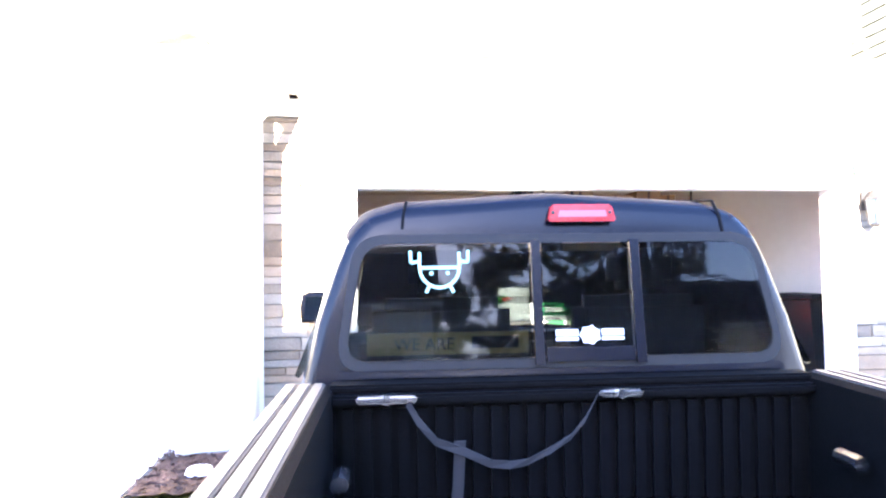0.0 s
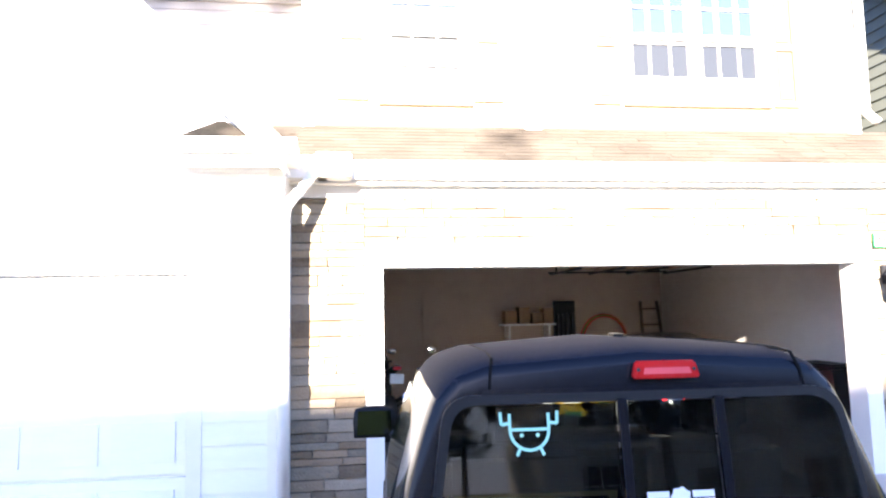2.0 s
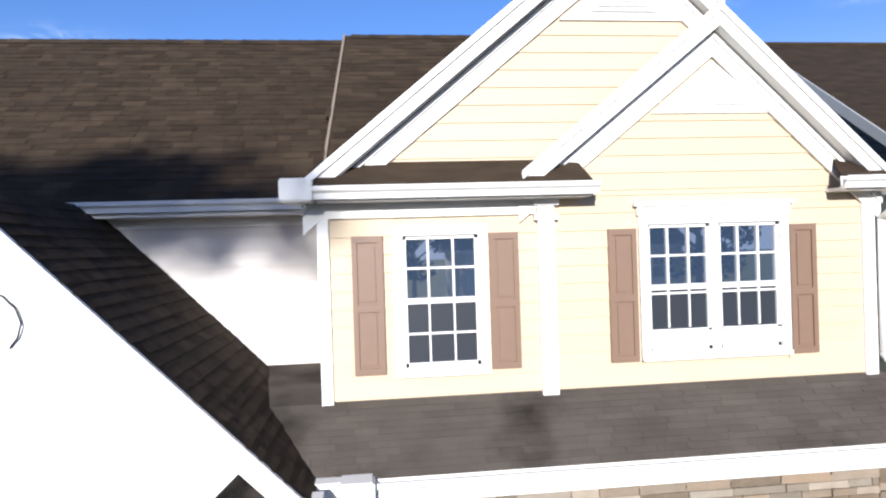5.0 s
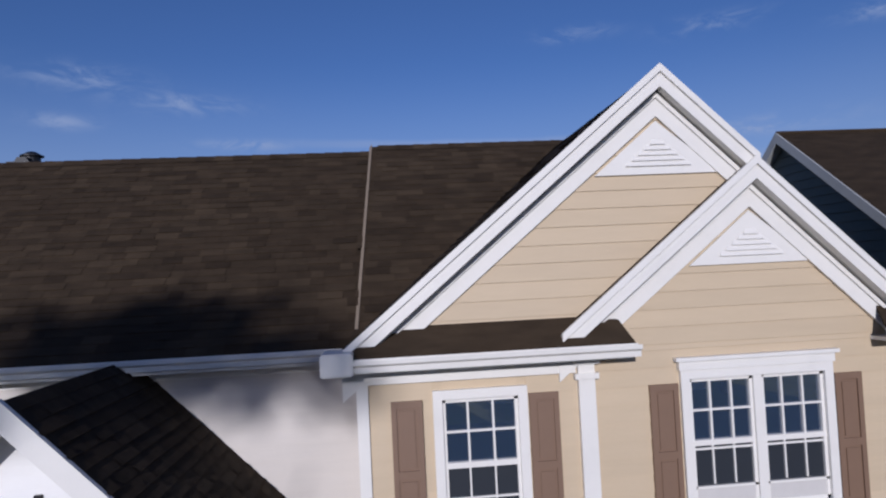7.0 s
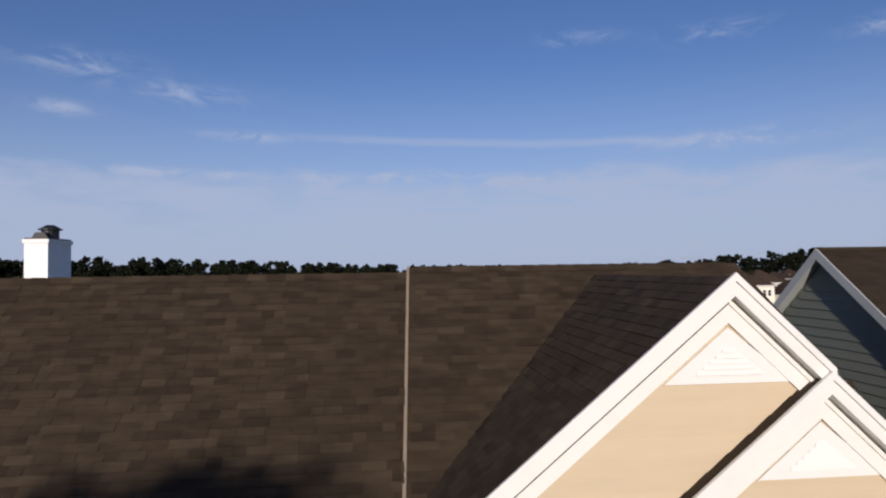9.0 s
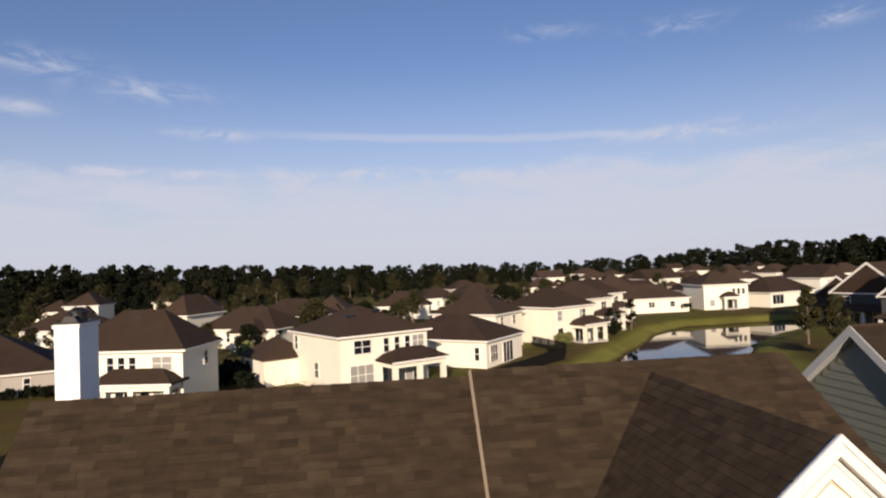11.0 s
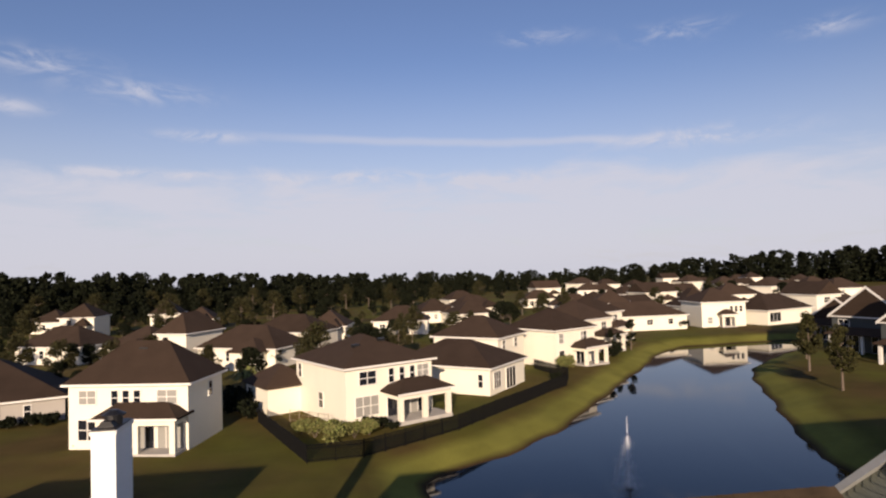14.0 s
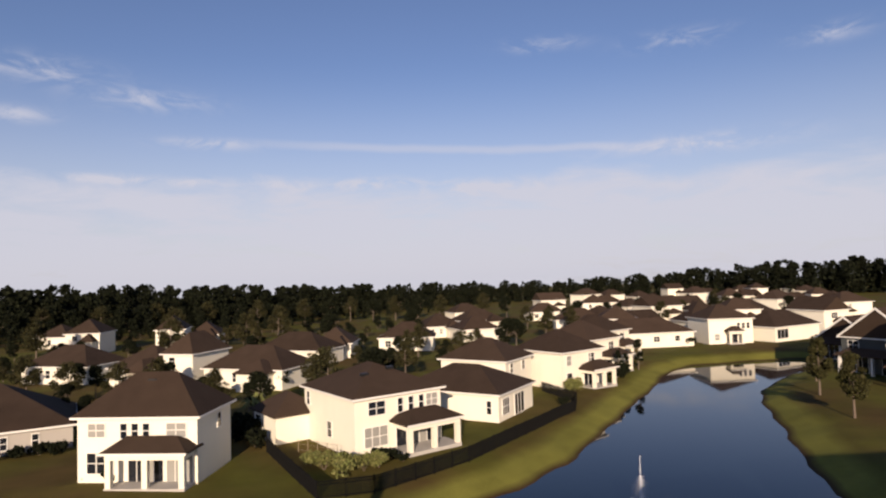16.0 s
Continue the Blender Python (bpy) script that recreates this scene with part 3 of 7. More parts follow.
def shutter(x0, x1, z0_, z1):
    s = new("shutter")
    s.parent = house
    y = YU - 0.035
    zm = z0_ + (z1 - z0_) * 0.48
    e = 0.055
    for n, bb in (("stile", [(x0, x0 + e, z0_, z1)]), ("stile", [(x1 - e, x1, z0_, z1)]), ("rail", [(x0 + e, x1 - e, z0_, z0_ + 0.07)]), ("rail", [(x0 + e, x1 - e, zm - 0.04, zm + 0.04)]), ("rail", [(x0 + e, x1 - e, z1 - 0.07, z1)])):
        bm = BM()
        for a, b, c, d in bb:
            box(bm, a, b, y, y + 0.045, c, d)
        ob = new(n, finish(bm, n, M["shutter"]))
        ob.parent = s
    for lo, hi in ((z0_ + 0.07, zm - 0.04), (zm + 0.04, z1 - 0.07)):
        bm = BM()
        box(bm, x0 + e, x1 - e, y + 0.022, y + 0.045, lo, hi)
        slab(bm, [(x0 + e + 0.03, y + 0.022, lo + 0.03), (x1 - e - 0.03, y + 0.022, lo + 0.03), (x1 - e - 0.03, y + 0.022, hi - 0.03), (x0 + e + 0.03, y + 0.022, hi - 0.03)], (0, -0.014, 0))
        ob = new("raised_panel", finish(bm, "raised_panel", M["shutter"]))
        ob.parent = s


for a, b in ((-0.45, -0.12), (1.02, 1.34), (2.35, 2.67), (4.48, 4.80)):
    shutter(a, b, 3.94, 5.41)

# chimney: white chase with a dark hooded cap
chim = thing("chimney", "white boxed chimney with a dark metal hooded cap", "chimney", at=pose(-1.61, 0.11, 0.26))
bm = BM()
box(bm, -7.66, -7.14, 9.40, 10.5, -0.6, 9.47)
part("chase", bm, M["white_wall"], chim)
bm = BM()
box(bm, -7.69, -7.11, 9.37, 10.53, 9.47, 9.56)
part("crown", bm, M["white_trim"], chim)
bm = BM()
slab(bm, [(-7.66, 9.40, 9.565), (-7.14, 9.40, 9.565), (-7.14, 10.50, 9.565), (-7.66, 10.50, 9.565)], (0, 0, 0.03))
slab(bm, [(-7.58, 9.55, 9.60), (-7.22, 9.55, 9.60), (-7.30, 9.55, 9.73), (-7.50, 9.55, 9.73)], (0, 0.55, 0))
part("flashing_cap", bm, M["dark_metal"], chim, "dark sheet metal chimney cap")
bm = BM()
rod(bm, (-7.36, 9.95, 9.58), (-7.36, 9.95, 9.80), 0.19, 14)
rod(bm, (-7.36, 9.95, 9.80), (-7.36, 9.95, 9.83), 0.26, 14)
rod(bm, (-7.36, 9.95, 9.83), (-7.36, 9.95, 9.92), 0.24, 14, 0.09)
part("flue_hood", bm, M["dark_metal"], chim, "dark round flue hood")


# ---- garage inside ----
GX0, GX1, GY1 = -0.75, 5.85, 5.75
garage = thing("garage_room", "dim garage with plain painted walls and a concrete floor", "garage", kind="structure")
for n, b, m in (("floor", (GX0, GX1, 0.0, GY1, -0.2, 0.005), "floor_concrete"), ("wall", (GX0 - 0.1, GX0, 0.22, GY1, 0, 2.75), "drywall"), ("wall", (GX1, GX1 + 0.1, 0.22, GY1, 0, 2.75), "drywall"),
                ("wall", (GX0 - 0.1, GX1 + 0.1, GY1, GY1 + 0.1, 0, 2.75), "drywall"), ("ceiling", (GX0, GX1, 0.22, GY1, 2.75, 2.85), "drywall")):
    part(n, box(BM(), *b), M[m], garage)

M.update({
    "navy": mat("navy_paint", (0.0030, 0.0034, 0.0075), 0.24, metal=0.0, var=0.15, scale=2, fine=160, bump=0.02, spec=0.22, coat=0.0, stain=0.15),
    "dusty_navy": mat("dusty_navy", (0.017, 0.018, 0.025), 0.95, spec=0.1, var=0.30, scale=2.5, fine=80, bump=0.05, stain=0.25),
    "black_car": mat("black_car_paint", (0.0010, 0.0010, 0.0013), 0.12, var=0.1, bump=0, coat=0.2),
    "coupe_glass": glass("coupe_glass", (0.0012, 0.0012, 0.0014), 0.04, 0.0, 1.5, 0.4),
    "black_cloth": mat("black_cloth", (0.0035, 0.0035, 0.0038), 0.9, var=0.3, bump=0.4, spec=0.15),
    "liner": mat("bed_liner", (0.0011, 0.0010, 0.0013), 0.85, var=0.25, scale=6, fine=160, bump=0.35, depth=0.002, spec=0.10),
    "worn_cap": mat("worn_rail_cap", (0.027, 0.030, 0.036), 0.6, var=0.35, scale=5, fine=70, bump=0.3, stain=0.35, stretch=(3, 0.6, 3)),
    "rubber": mat("rubber", (0.0045, 0.0045, 0.0045), 0.8, var=0.2, bump=0.2),
    "tint": glass("tinted_glass", (0.003, 0.003, 0.004), 0.02, 0.6, 1.5, 0.38),
    "black_plastic": mat("black_plastic", (0.006, 0.006, 0.007), 0.55, var=0.15, bump=0.1, spec=0.3),
    "chrome": mat("bright_metal", (0.55, 0.55, 0.56), 0.25, metal=1.0, var=0.1, bump=0.05),
    "red_lens": mat("red_lens", (0.50, 0.010, 0.010), 0.2, var=0.1, bump=0.05),
    "red_lens_light": mat("red_lens_light", (0.70, 0.09, 0.10), 0.25, var=0.1, bump=0.05),
    "strap": mat("strap_webbing", (0.018, 0.016, 0.016), 0.85, var=0.2, fine=200, bump=0.3),
    "alloy": mat("alloy", (0.35, 0.36, 0.38), 0.35, metal=0.9, var=0.1),
    "green_paint": mat("green_paint", (0.018, 0.14, 0.020), 0.25, var=0.1, coat=0.4),
    "white_plastic": mat("white_plastic", (0.62, 0.62, 0.61), 0.4, var=0.06, bump=0.05),
    "blue_plastic": mat("blue_plastic", (0.012, 0.035, 0.16), 0.4, var=0.1),
    "yellow": mat("yellow_print", (0.55, 0.36, 0.02), 0.5, var=0.15),
    "green_print": mat("green_print", (0.02, 0.16, 0.055), 0.5, var=0.2),
    "cardboard": mat("cardboard", (0.26, 0.17, 0.09), 0.85, var=0.12),
    "old_wood": mat("old_wood", (0.085, 0.055, 0.035), 0.7, var=0.25, stretch=(1, 1, 6)),
    "hose_red": mat("hose_red", (0.45, 0.03, 0.02), 0.5, var=0.15),
    "hose_green": mat("hose_green", (0.03, 0.22, 0.04), 0.5, var=0.15),
    "sticker_white": mat("sticker_white", (0.80, 0.80, 0.82), 0.5, var=0.03, bump=0),
    "sticker_green": mat("sticker_green", (0.40, 0.72, 0.55), 0.5, var=0.03, bump=0),
    "banner": mat("banner_cloth", (0.60, 0.42, 0.14), 0.8, var=0.15),
    "ink": mat("dark_ink", (0.02, 0.02, 0.02), 0.8, var=0.1, bump=0),
    "seat_cloth": mat("seat_cloth", (0.10, 0.095, 0.09), 0.9, var=0.2),
    "plate": mat("plate_white", (0.60, 0.62, 0.60), 0.4, var=0.08),
})


def loft_body(bm, secs, capped=True):
    """A closed hull from cross sections (y, lean, half profile of (x, z) from the sill to the crown)."""
    rows = []
    for y, lean, prof in secs:
        zc = prof[0][1]
        zt = prof[-1][1]
        half = [(x, y + lean * (z - zc) / max(zt - zc, 1e-3), z) for x, z in prof]
        rows.append([bm.verts.new((-a, b, c)) for a, b, c in half] + [bm.verts.new(p) for p in half[::-1][1:]])
    for a, b in zip(rows, rows[1:]):
        for i in range(len(a) - 1):
            bm.faces.new((a[i], a[i + 1], b[i + 1], b[i]))
        bm.faces.new((a[-1], a[0], b[0], b[-1]))
    if capped:
        bm.faces.new(rows[0][::-1])
        bm.faces.new(rows[-1])
    return bm


def wheel(parent, x, y, r, w, side):
    """Tyre and spoked rim on an axle along x."""
    hub = new("wheel")
    hub.parent = parent
    bm = BM()
    ring(bm, (x, y, r), (1, 0, 0), r * 0.66, r * 0.97, w / 2, 28)
    ring(bm, (x, y, r), (1, 0, 0), r * 0.72, r, w / 2 - 0.025, 28)
    part("tyre", bm, M["rubber"], hub)
    bm = BM()
    ring(bm, (x, y, r), (1, 0, 0), r * 0.56, r * 0.67, w / 2 - 0.02, 24)
    for i in range(5):
        a = i * math.tau / 5
        rod(bm, (x + side * (w / 2 - 0.04), y, r), (x + side * (w / 2 - 0.03), y + math.cos(a) * r * 0.6, r + math.sin(a) * r * 0.6), 0.035, 6)
    ring(bm, (x + side * (w / 2 - 0.04), y, r), (1, 0, 0), 0.0, 0.06, 0.02, 12)
    part("rim", bm, M["alloy"], hub)
    return hub


# ---- pickup truck before the garage ----
TRUCK = pose(0.705, -4.22, -0.099, 1.15, 0, -2.0)
truck = thing("pickup_truck", "dark navy pickup truck with a black-lined open bed and dusty roof", "truck", at=TRUCK)


wb, wt = 1.185, 1.515
lean = lambda z: -0.030 + 0.179 * (z - 0.5) / 1.155


def pane_at(x0b, x1b, x0t, x1t, zb, zt, out):
    return [(x0b, lean(zb) - out, zb), (x1b, lean(zb) - out, zb), (x1t, lean(zt) - out, zt), (x0t, lean(zt) - out, zt)]


def rounded(x0b, x1b, x0t, x1t, zb, zt, out, rl, rr):
    """A four-sided pane whose outer corners are rounded by rl on one side and rr on the other."""
    cs = [((x0b, zb), rl), ((x1b, zb), rr), ((x1t, zt), rr), ((x0t, zt), rl)]
    pts = []
    for i in range(4):
        (c, r), (p, _), (q, _) = cs[i], cs[i - 1], cs[(i + 1) % 4]
        c, p, q = Vector(c), Vector(p), Vector(q)
        a, b = c + (p - c).normalized() * r, c + (q - c).normalized() * r
        for k in range(7):
            u = k / 6
            w = a * (1 - u) ** 2 + c * 2 * u * (1 - u) + b * u * u
            pts.append((w.x, lean(w.y) - out, w.y))
    return pts


def cab_profile(w, top, crown):
    w += 0.055
    return [(w, 0.50), (w + 0.01, 0.80), (w, 1.12), (w - 0.040, 1.29), (w - 0.090, top - 0.19), (w - 0.130, top - 0.09), (w - 0.185, top - 0.03), (w - 0.29, top), (0.0, crown)]


bm = BM()
loft_body(bm, [(0.0, 0.155, cab_profile(0.70, 1.625, 1.655)), (0.06, 0.155, cab_profile(0.715, 1.642, 1.672)), (0.30, 0.0, cab_profile(0.725, 1.655, 1.685)), (0.80, 0.0, cab_profile(0.725, 1.645, 1.678)), (1.20, -0.05, cab_profile(0.72, 1.605, 1.64)),
               (1.34, -0.14, cab_profile(0.715, 1.575, 1.605))], capped=False)
# back panel of the cab with the window opening cut through it
bm.verts.ensure_lookup_table()
rim = bm.verts[:17]
hole = [bm.verts.new((x, 0.155 * (z - 0.5) / 1.155, z)) for x, y, z in rounded(-0.655, 0.655, -0.60, 0.60, 1.165, 1.533, 0.0, 0.085, 0.085)]
loop_edges = [bm.edges.get((a, b)) or bm.edges.new((a, b)) for q in (rim, hole) for a, b in zip(q, q[1:] + q[:1])]
bmesh.ops.triangle_fill(bm, edges=loop_edges, use_beauty=True)
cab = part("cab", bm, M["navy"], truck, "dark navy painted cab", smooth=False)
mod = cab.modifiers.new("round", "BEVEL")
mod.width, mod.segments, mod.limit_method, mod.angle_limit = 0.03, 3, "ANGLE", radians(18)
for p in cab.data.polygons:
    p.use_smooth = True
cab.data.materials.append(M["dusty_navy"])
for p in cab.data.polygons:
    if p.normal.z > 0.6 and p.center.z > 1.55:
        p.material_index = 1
for x in (-0.455, 0.500):
    part("roof_ditch", tube(BM(), [(x, 0.26, 1.651), (x, 0.33, 1.655), (x, 0.7, 1.650), (x, 1.2, 1.608)], 0.005, 6), M["black_cloth"], truck)

    part("roof_seam", tube(BM(), [(x * 1.04, 0.136, 1.545), (x * 1.03, 0.150, 1.60), (x * 1.01, 0.172, 1.645), (x, 0.26, 1.653)], 0.005, 6), M["black_cloth"], truck)
bm = BM()
slab(bm, [(-0.66, 0.075, 1.055), (0.66, 0.075, 1.055), (0.66, 0.084, 1.130), (-0.66, 0.084, 1.130)], (0, -0.016, 0))
part("lower_panel", bm, M["navy"], truck, "dark panel under the rear window", bevel=0.004)

# nose: windscreen, bonnet, wings
bm = BM()
loft_body(bm, [(1.30, 0.0, [(0.72, 0.45), (0.73, 0.8), (0.72, 1.10), (0.66, 1.12), (0.4, 1.13), (0, 1.13)]), (1.75, 0.0, [(0.74, 0.40), (0.76, 0.8), (0.73, 1.00), (0.64, 1.06), (0.4, 1.09), (0, 1.10)]),
               (2.55, 0.0, [(0.74, 0.40), (0.76, 0.75), (0.72, 0.94), (0.62, 1.00), (0.4, 1.03), (0, 1.05)]), (2.86, 0.0, [(0.68, 0.38), (0.70, 0.62), (0.66, 0.86), (0.58, 0.92), (0.36, 0.95), (0, 0.97)])])
part("bonnet", bm, M["navy"], truck, smooth=True)
bm = BM()
slab(bm, [(-0.60, 1.35, 1.49), (0.60, 1.35, 1.49), (0.66, 1.76, 1.11), (-0.66, 1.76, 1.11)], (0, 0.01, 0.01))
part("windscreen", bm, M["tint"], truck)
part("front_bumper", box(BM(), -0.72, 0.72, 2.82, 2.96, 0.35, 0.60), M["black_plastic"], truck, bevel=0.03)

# rear window: three panes in dark frames
def edge_x(z):
    return 0.640 - 0.055 * (z - wb) / (wt - wb)


bm = BM()
out_, in_ = rounded(-0.668, 0.668, -0.613, 0.613, wb - 0.032, wt + 0.03, 0.004, 0.09, 0.09), rounded(-0.638, 0.638, -0.585, 0.585, wb - 0.002, wt + 0.002, 0.004, 0.072, 0.072)
loops = [[bm.verts.new((x, y + dy, z)) for x, y, z in q] for q in (out_, in_) for dy in (0.0, -0.014)]
for a, b in ((0, 1), (1, 3), (3, 2), (2, 0)):
    for i in range(len(loops[0])):
        j = (i + 1) % len(loops[0])
        bm.faces.new((loops[a][i], loops[a][j], loops[b][j], loops[b][i]))
rear_frame = part("rear_window", bm, M["black_plastic"], truck, "black-framed sliding rear window")
for a, b in ((-1, -0.10), (-0.06, 0.20), (0.24, 1)):
    xb0, xt0 = (-edge_x(wb), -edge_x(wt)) if a == -1 else (a, a)
    xb1, xt1 = (edge_x(wb), edge_x(wt)) if b == 1 else (b, b)
    bm = BM()
    slab(bm, rounded(xb0, xb1, xt0, xt1, wb, wt, 0.022, 0.07 if a == -1 else 0.004, 0.07 if b == 1 else 0.004), (0, -0.003, 0))
    part("pane", bm, M["tint"], rear_frame, "dark tinted glass")
for x in (-0.08, 0.22):
    bm = BM()
    slab(bm, pane_at(x - 0.014, x + 0.014, x - 0.014, x + 0.014, wb - 0.02, wt + 0.01, 0.024), (0, -0.012, 0))
    part("divider", bm, M["navy"], rear_frame)
bm = BM()
slab(bm, pane_at(-0.06, 0.20, -0.06, 0.20, wb - 0.012, wb + 0.028, 0.025), (0, -0.01, 0))
part("slider_rail", bm, M["navy"], rear_frame)
for za, zb_ in ((wb - 0.05, wb - 0.028), (wt + 0.03, wt + 0.046)):
    bm = BM()
    slab(bm, pane_at(-0.66, 0.66, -0.655, 0.655, za, zb_, 0.006) if za < wb else pane_at(-0.50, 0.50, -0.50, 0.50, za, zb_, 0.006), (0, -0.012, 0))
    part("trim_ridge", bm, M["navy"], rear_frame)

# high brake lamp
bm = BM()
slab(bm, pane_at(-0.035, 0.175, -0.022, 0.162, 1.580, 1.632, 0.000), (0, -0.03, 0))
lamp = part("brake_lamp", bm, M["red_lens"], truck, "red high-mounted brake lamp", bevel=0.006)
bm = BM()
slab(bm, pane_at(-0.005, 0.145, 0.0, 0.14, 1.594, 1.613, 0.030), (0, -0.003, 0))
part("lens_strip", bm, M["red_lens_light"], lamp)
for x in (-0.02, 0.155):
    part("screw", ball(BM(), (x, lean(1.606) - 0.031, 1.607), 0.006, 8, 5), M["ink"], lamp)

part("antenna_base", box(BM(), 0.08, 0.14, 0.62, 0.70, 1.655, 1.686), M["black_plastic"], truck, "small black antenna base on the roof", bevel=0.01)
# stickers and the banner inside the glass
yz = lambda z: lean(z) - 0.030


def decal(bm, pts):
    v = [bm.verts.new((x, yz(z), z)) for x, z in pts]
    bm.faces.new(v)


def stroke(bm, pts, w=0.0045):
    for (ax, az), (bx, bz) in zip(pts, pts[1:]):
        d = math.hypot(bx - ax, bz - az)
        nx, nz = -(bz - az) / d * w, (bx - ax) / d * w
        decal(bm, [(ax + nx, az + nz), (ax - nx, az - nz), (bx - nx, bz - nz), (bx + nx, bz + nz)])


bm = BM()
cx, cz = -0.365, 1.447
stroke(bm, [(cx + 0.058 * math.cos(a), cz + 0.058 * math.sin(a)) for a in [math.pi + i * math.pi / 10 for i in range(11)]])
stroke(bm, [(cx - 0.06, cz), (cx + 0.06, cz)])
for s_ in (-1, 1):
    stroke(bm, [(cx + s_ * 0.058, cz), (cx + s_ * 0.058, cz + 0.045)])
    stroke(bm, [(cx + s_ * 0.085, cz + 0.05), (cx + s_ * 0.083, cz + 0.015), (cx + s_ * 0.062, cz + 0.018)])
    stroke(bm, [(cx + s_ * 0.03, cz - 0.052), (cx + s_ * 0.04, cz - 0.072)])
for s_ in (-1, 1):
    decal(bm, [(cx + s_ * 0.024 + 0.006 * math.cos(k), cz - 0.016 + 0.006 * math.sin(k)) for k in [i * math.tau / 8 for i in range(8)]])
part("outline_sticker", bm, M["sticker_green"], rear_frame, "pale green line sticker")
bm = BM()
for xa, xb in ((-0.030, 0.036), (0.106, 0.172)):
    for za, zb_ in ((1.231, 1.240), (1.244, 1.262)):
        decal(bm, [(xa, za), (xb, za), (xb, zb_), (xa, zb_)])
decal(bm, [(0.071 + 0.030 * math.cos(i * math.tau / 14) * (1.1 if i % 2 else 0.9), 1.246 + 0.026 * math.sin(i * math.tau / 14) * (1.1 if i % 2 else 0.9)) for i in range(14)])
part("bar_sticker", bm, M["sticker_white"], rear_frame, "white bar sticker with a round emblem")

# cab inside
for x in (-0.34, 0.34):
    seat = new("seat")
    seat.parent = truck
    part("cushion", box(BM(), x - 0.24, x + 0.24, 0.40, 0.90, 0.75, 0.90), M["seat_cloth"], seat, bevel=0.04)
    part("backrest", box(BM(), x - 0.23, x + 0.23, 0.32, 0.44, 0.88, 1.34), M["seat_cloth"], seat, bevel=0.04)
    part("headrest", box(BM(), x - 0.11, x + 0.11, 0.32, 0.41, 1.36, 1.50), M["seat_cloth"], seat, bevel=0.03)
part("dashboard", box(BM(), -0.66, 0.66, 1.15, 1.40, 0.85, 1.12), M["black_plastic"], truck, bevel=0.04)
bn = part("banner", box(BM(), -0.58, -0.10, 0.112, 0.118, 1.19, 1.255), M["banner"], truck, "tan cloth banner behind the glass")
fc = bpy.data.curves.new("banner_text", "FONT")
fc.body, fc.size, fc.extrude = "WE ARE", 0.05, 0.0006
ft = new("lettering", fc)
ft.matrix_basis = pose(-0.50, 0.109, 1.205, 90, 0, 0)
dg = bpy.context.evaluated_depsgraph_get()
fm = bpy.data.meshes.new_from_object(ft.evaluated_get(dg))
bpy.data.objects.remove(ft)
fm.materials.clear()
fm.materials.append(M["ink"])
ob = new("lettering", fm)
ob.parent = bn
ob.matrix_basis = pose(-0.50, 0.109, 1.205, 90, 0, 0)
part("word_bar", box(BM(), -0.27, -0.13, 0.108, 0.110, 1.207, 1.242), M["ink"], bn)

# cab sides
mat_mirror = mat("mirror_glass", (0.10, 0.105, 0.11), 0.06, metal=1.0, var=0.05, bump=0)
for s_ in (-1, 1):
    bm = BM()
    slab(bm, [(s_ * 0.722, 0.38, 1.13), (s_ * 0.722, 1.30, 1.13), (s_ * 0.625, 1.14, 1.46), (s_ * 0.625, 0.42, 1.47)], (s_ * 0.012, 0, 0.006))
    part("side_window", bm, M["tint"], truck)
    bm = BM()
    slab(bm, [(s_ * 0.722, 0.12, 1.13), (s_ * 0.722, 0.32, 1.13), (s_ * 0.612, 0.34, 1.45), (s_ * 0.625, 0.20, 1.42)], (s_ * 0.012, 0, 0.006))
    part("quarter_window", bm, M["tint"], truck)
    part("door_handle", box(BM(), min(s_ * 0.735, s_ * 0.765), max(s_ * 0.735, s_ * 0.765), 0.46, 0.62, 0.98, 1.02), M["black_plastic"], truck, bevel=0.008)
    mirror = new("mirror")
    mirror.parent = truck
    bm = BM()
    loft_body(bm, [(1.44, 0, [(0.10, 1.16), (0.105, 1.24), (0.095, 1.30), (0.05, 1.312), (0, 1.314)]), (1.50, 0, [(0.095, 1.165), (0.10, 1.24), (0.085, 1.295), (0.045, 1.305), (0, 1.307)]), (1.56, 0, [(0.05, 1.19), (0.055, 1.24), (0.045, 1.27), (0.02, 1.28), (0, 1.28)])])
    bmesh.ops.translate(bm, verts=bm.verts[:], vec=(s_ * 0.855, -0.03, 0))
    part("mirror_shell", bm, M["black_plastic"], mirror, smooth=True)
    bm = BM()
    slab(bm, [(s_ * 0.855 - 0.085, 1.408, 1.175), (s_ * 0.855 + 0.085, 1.408, 1.175), (s_ * 0.855 + 0.08, 1.408, 1.29), (s_ * 0.855 - 0.08, 1.408, 1.29)], (0, -0.004, 0))
    part("mirror_glass", bm, mat_mirror, mirror)
    part("mirror_arm", rod(BM(), (s_ * 0.72, 1.40, 1.16), (s_ * 0.80, 1.44, 1.19), 0.025, 8), M["black_plastic"], mirror)
    for y in (2.25, -1.05):
        wheel(truck, s_ * 0.66, y, 0.36, 0.22, s_)

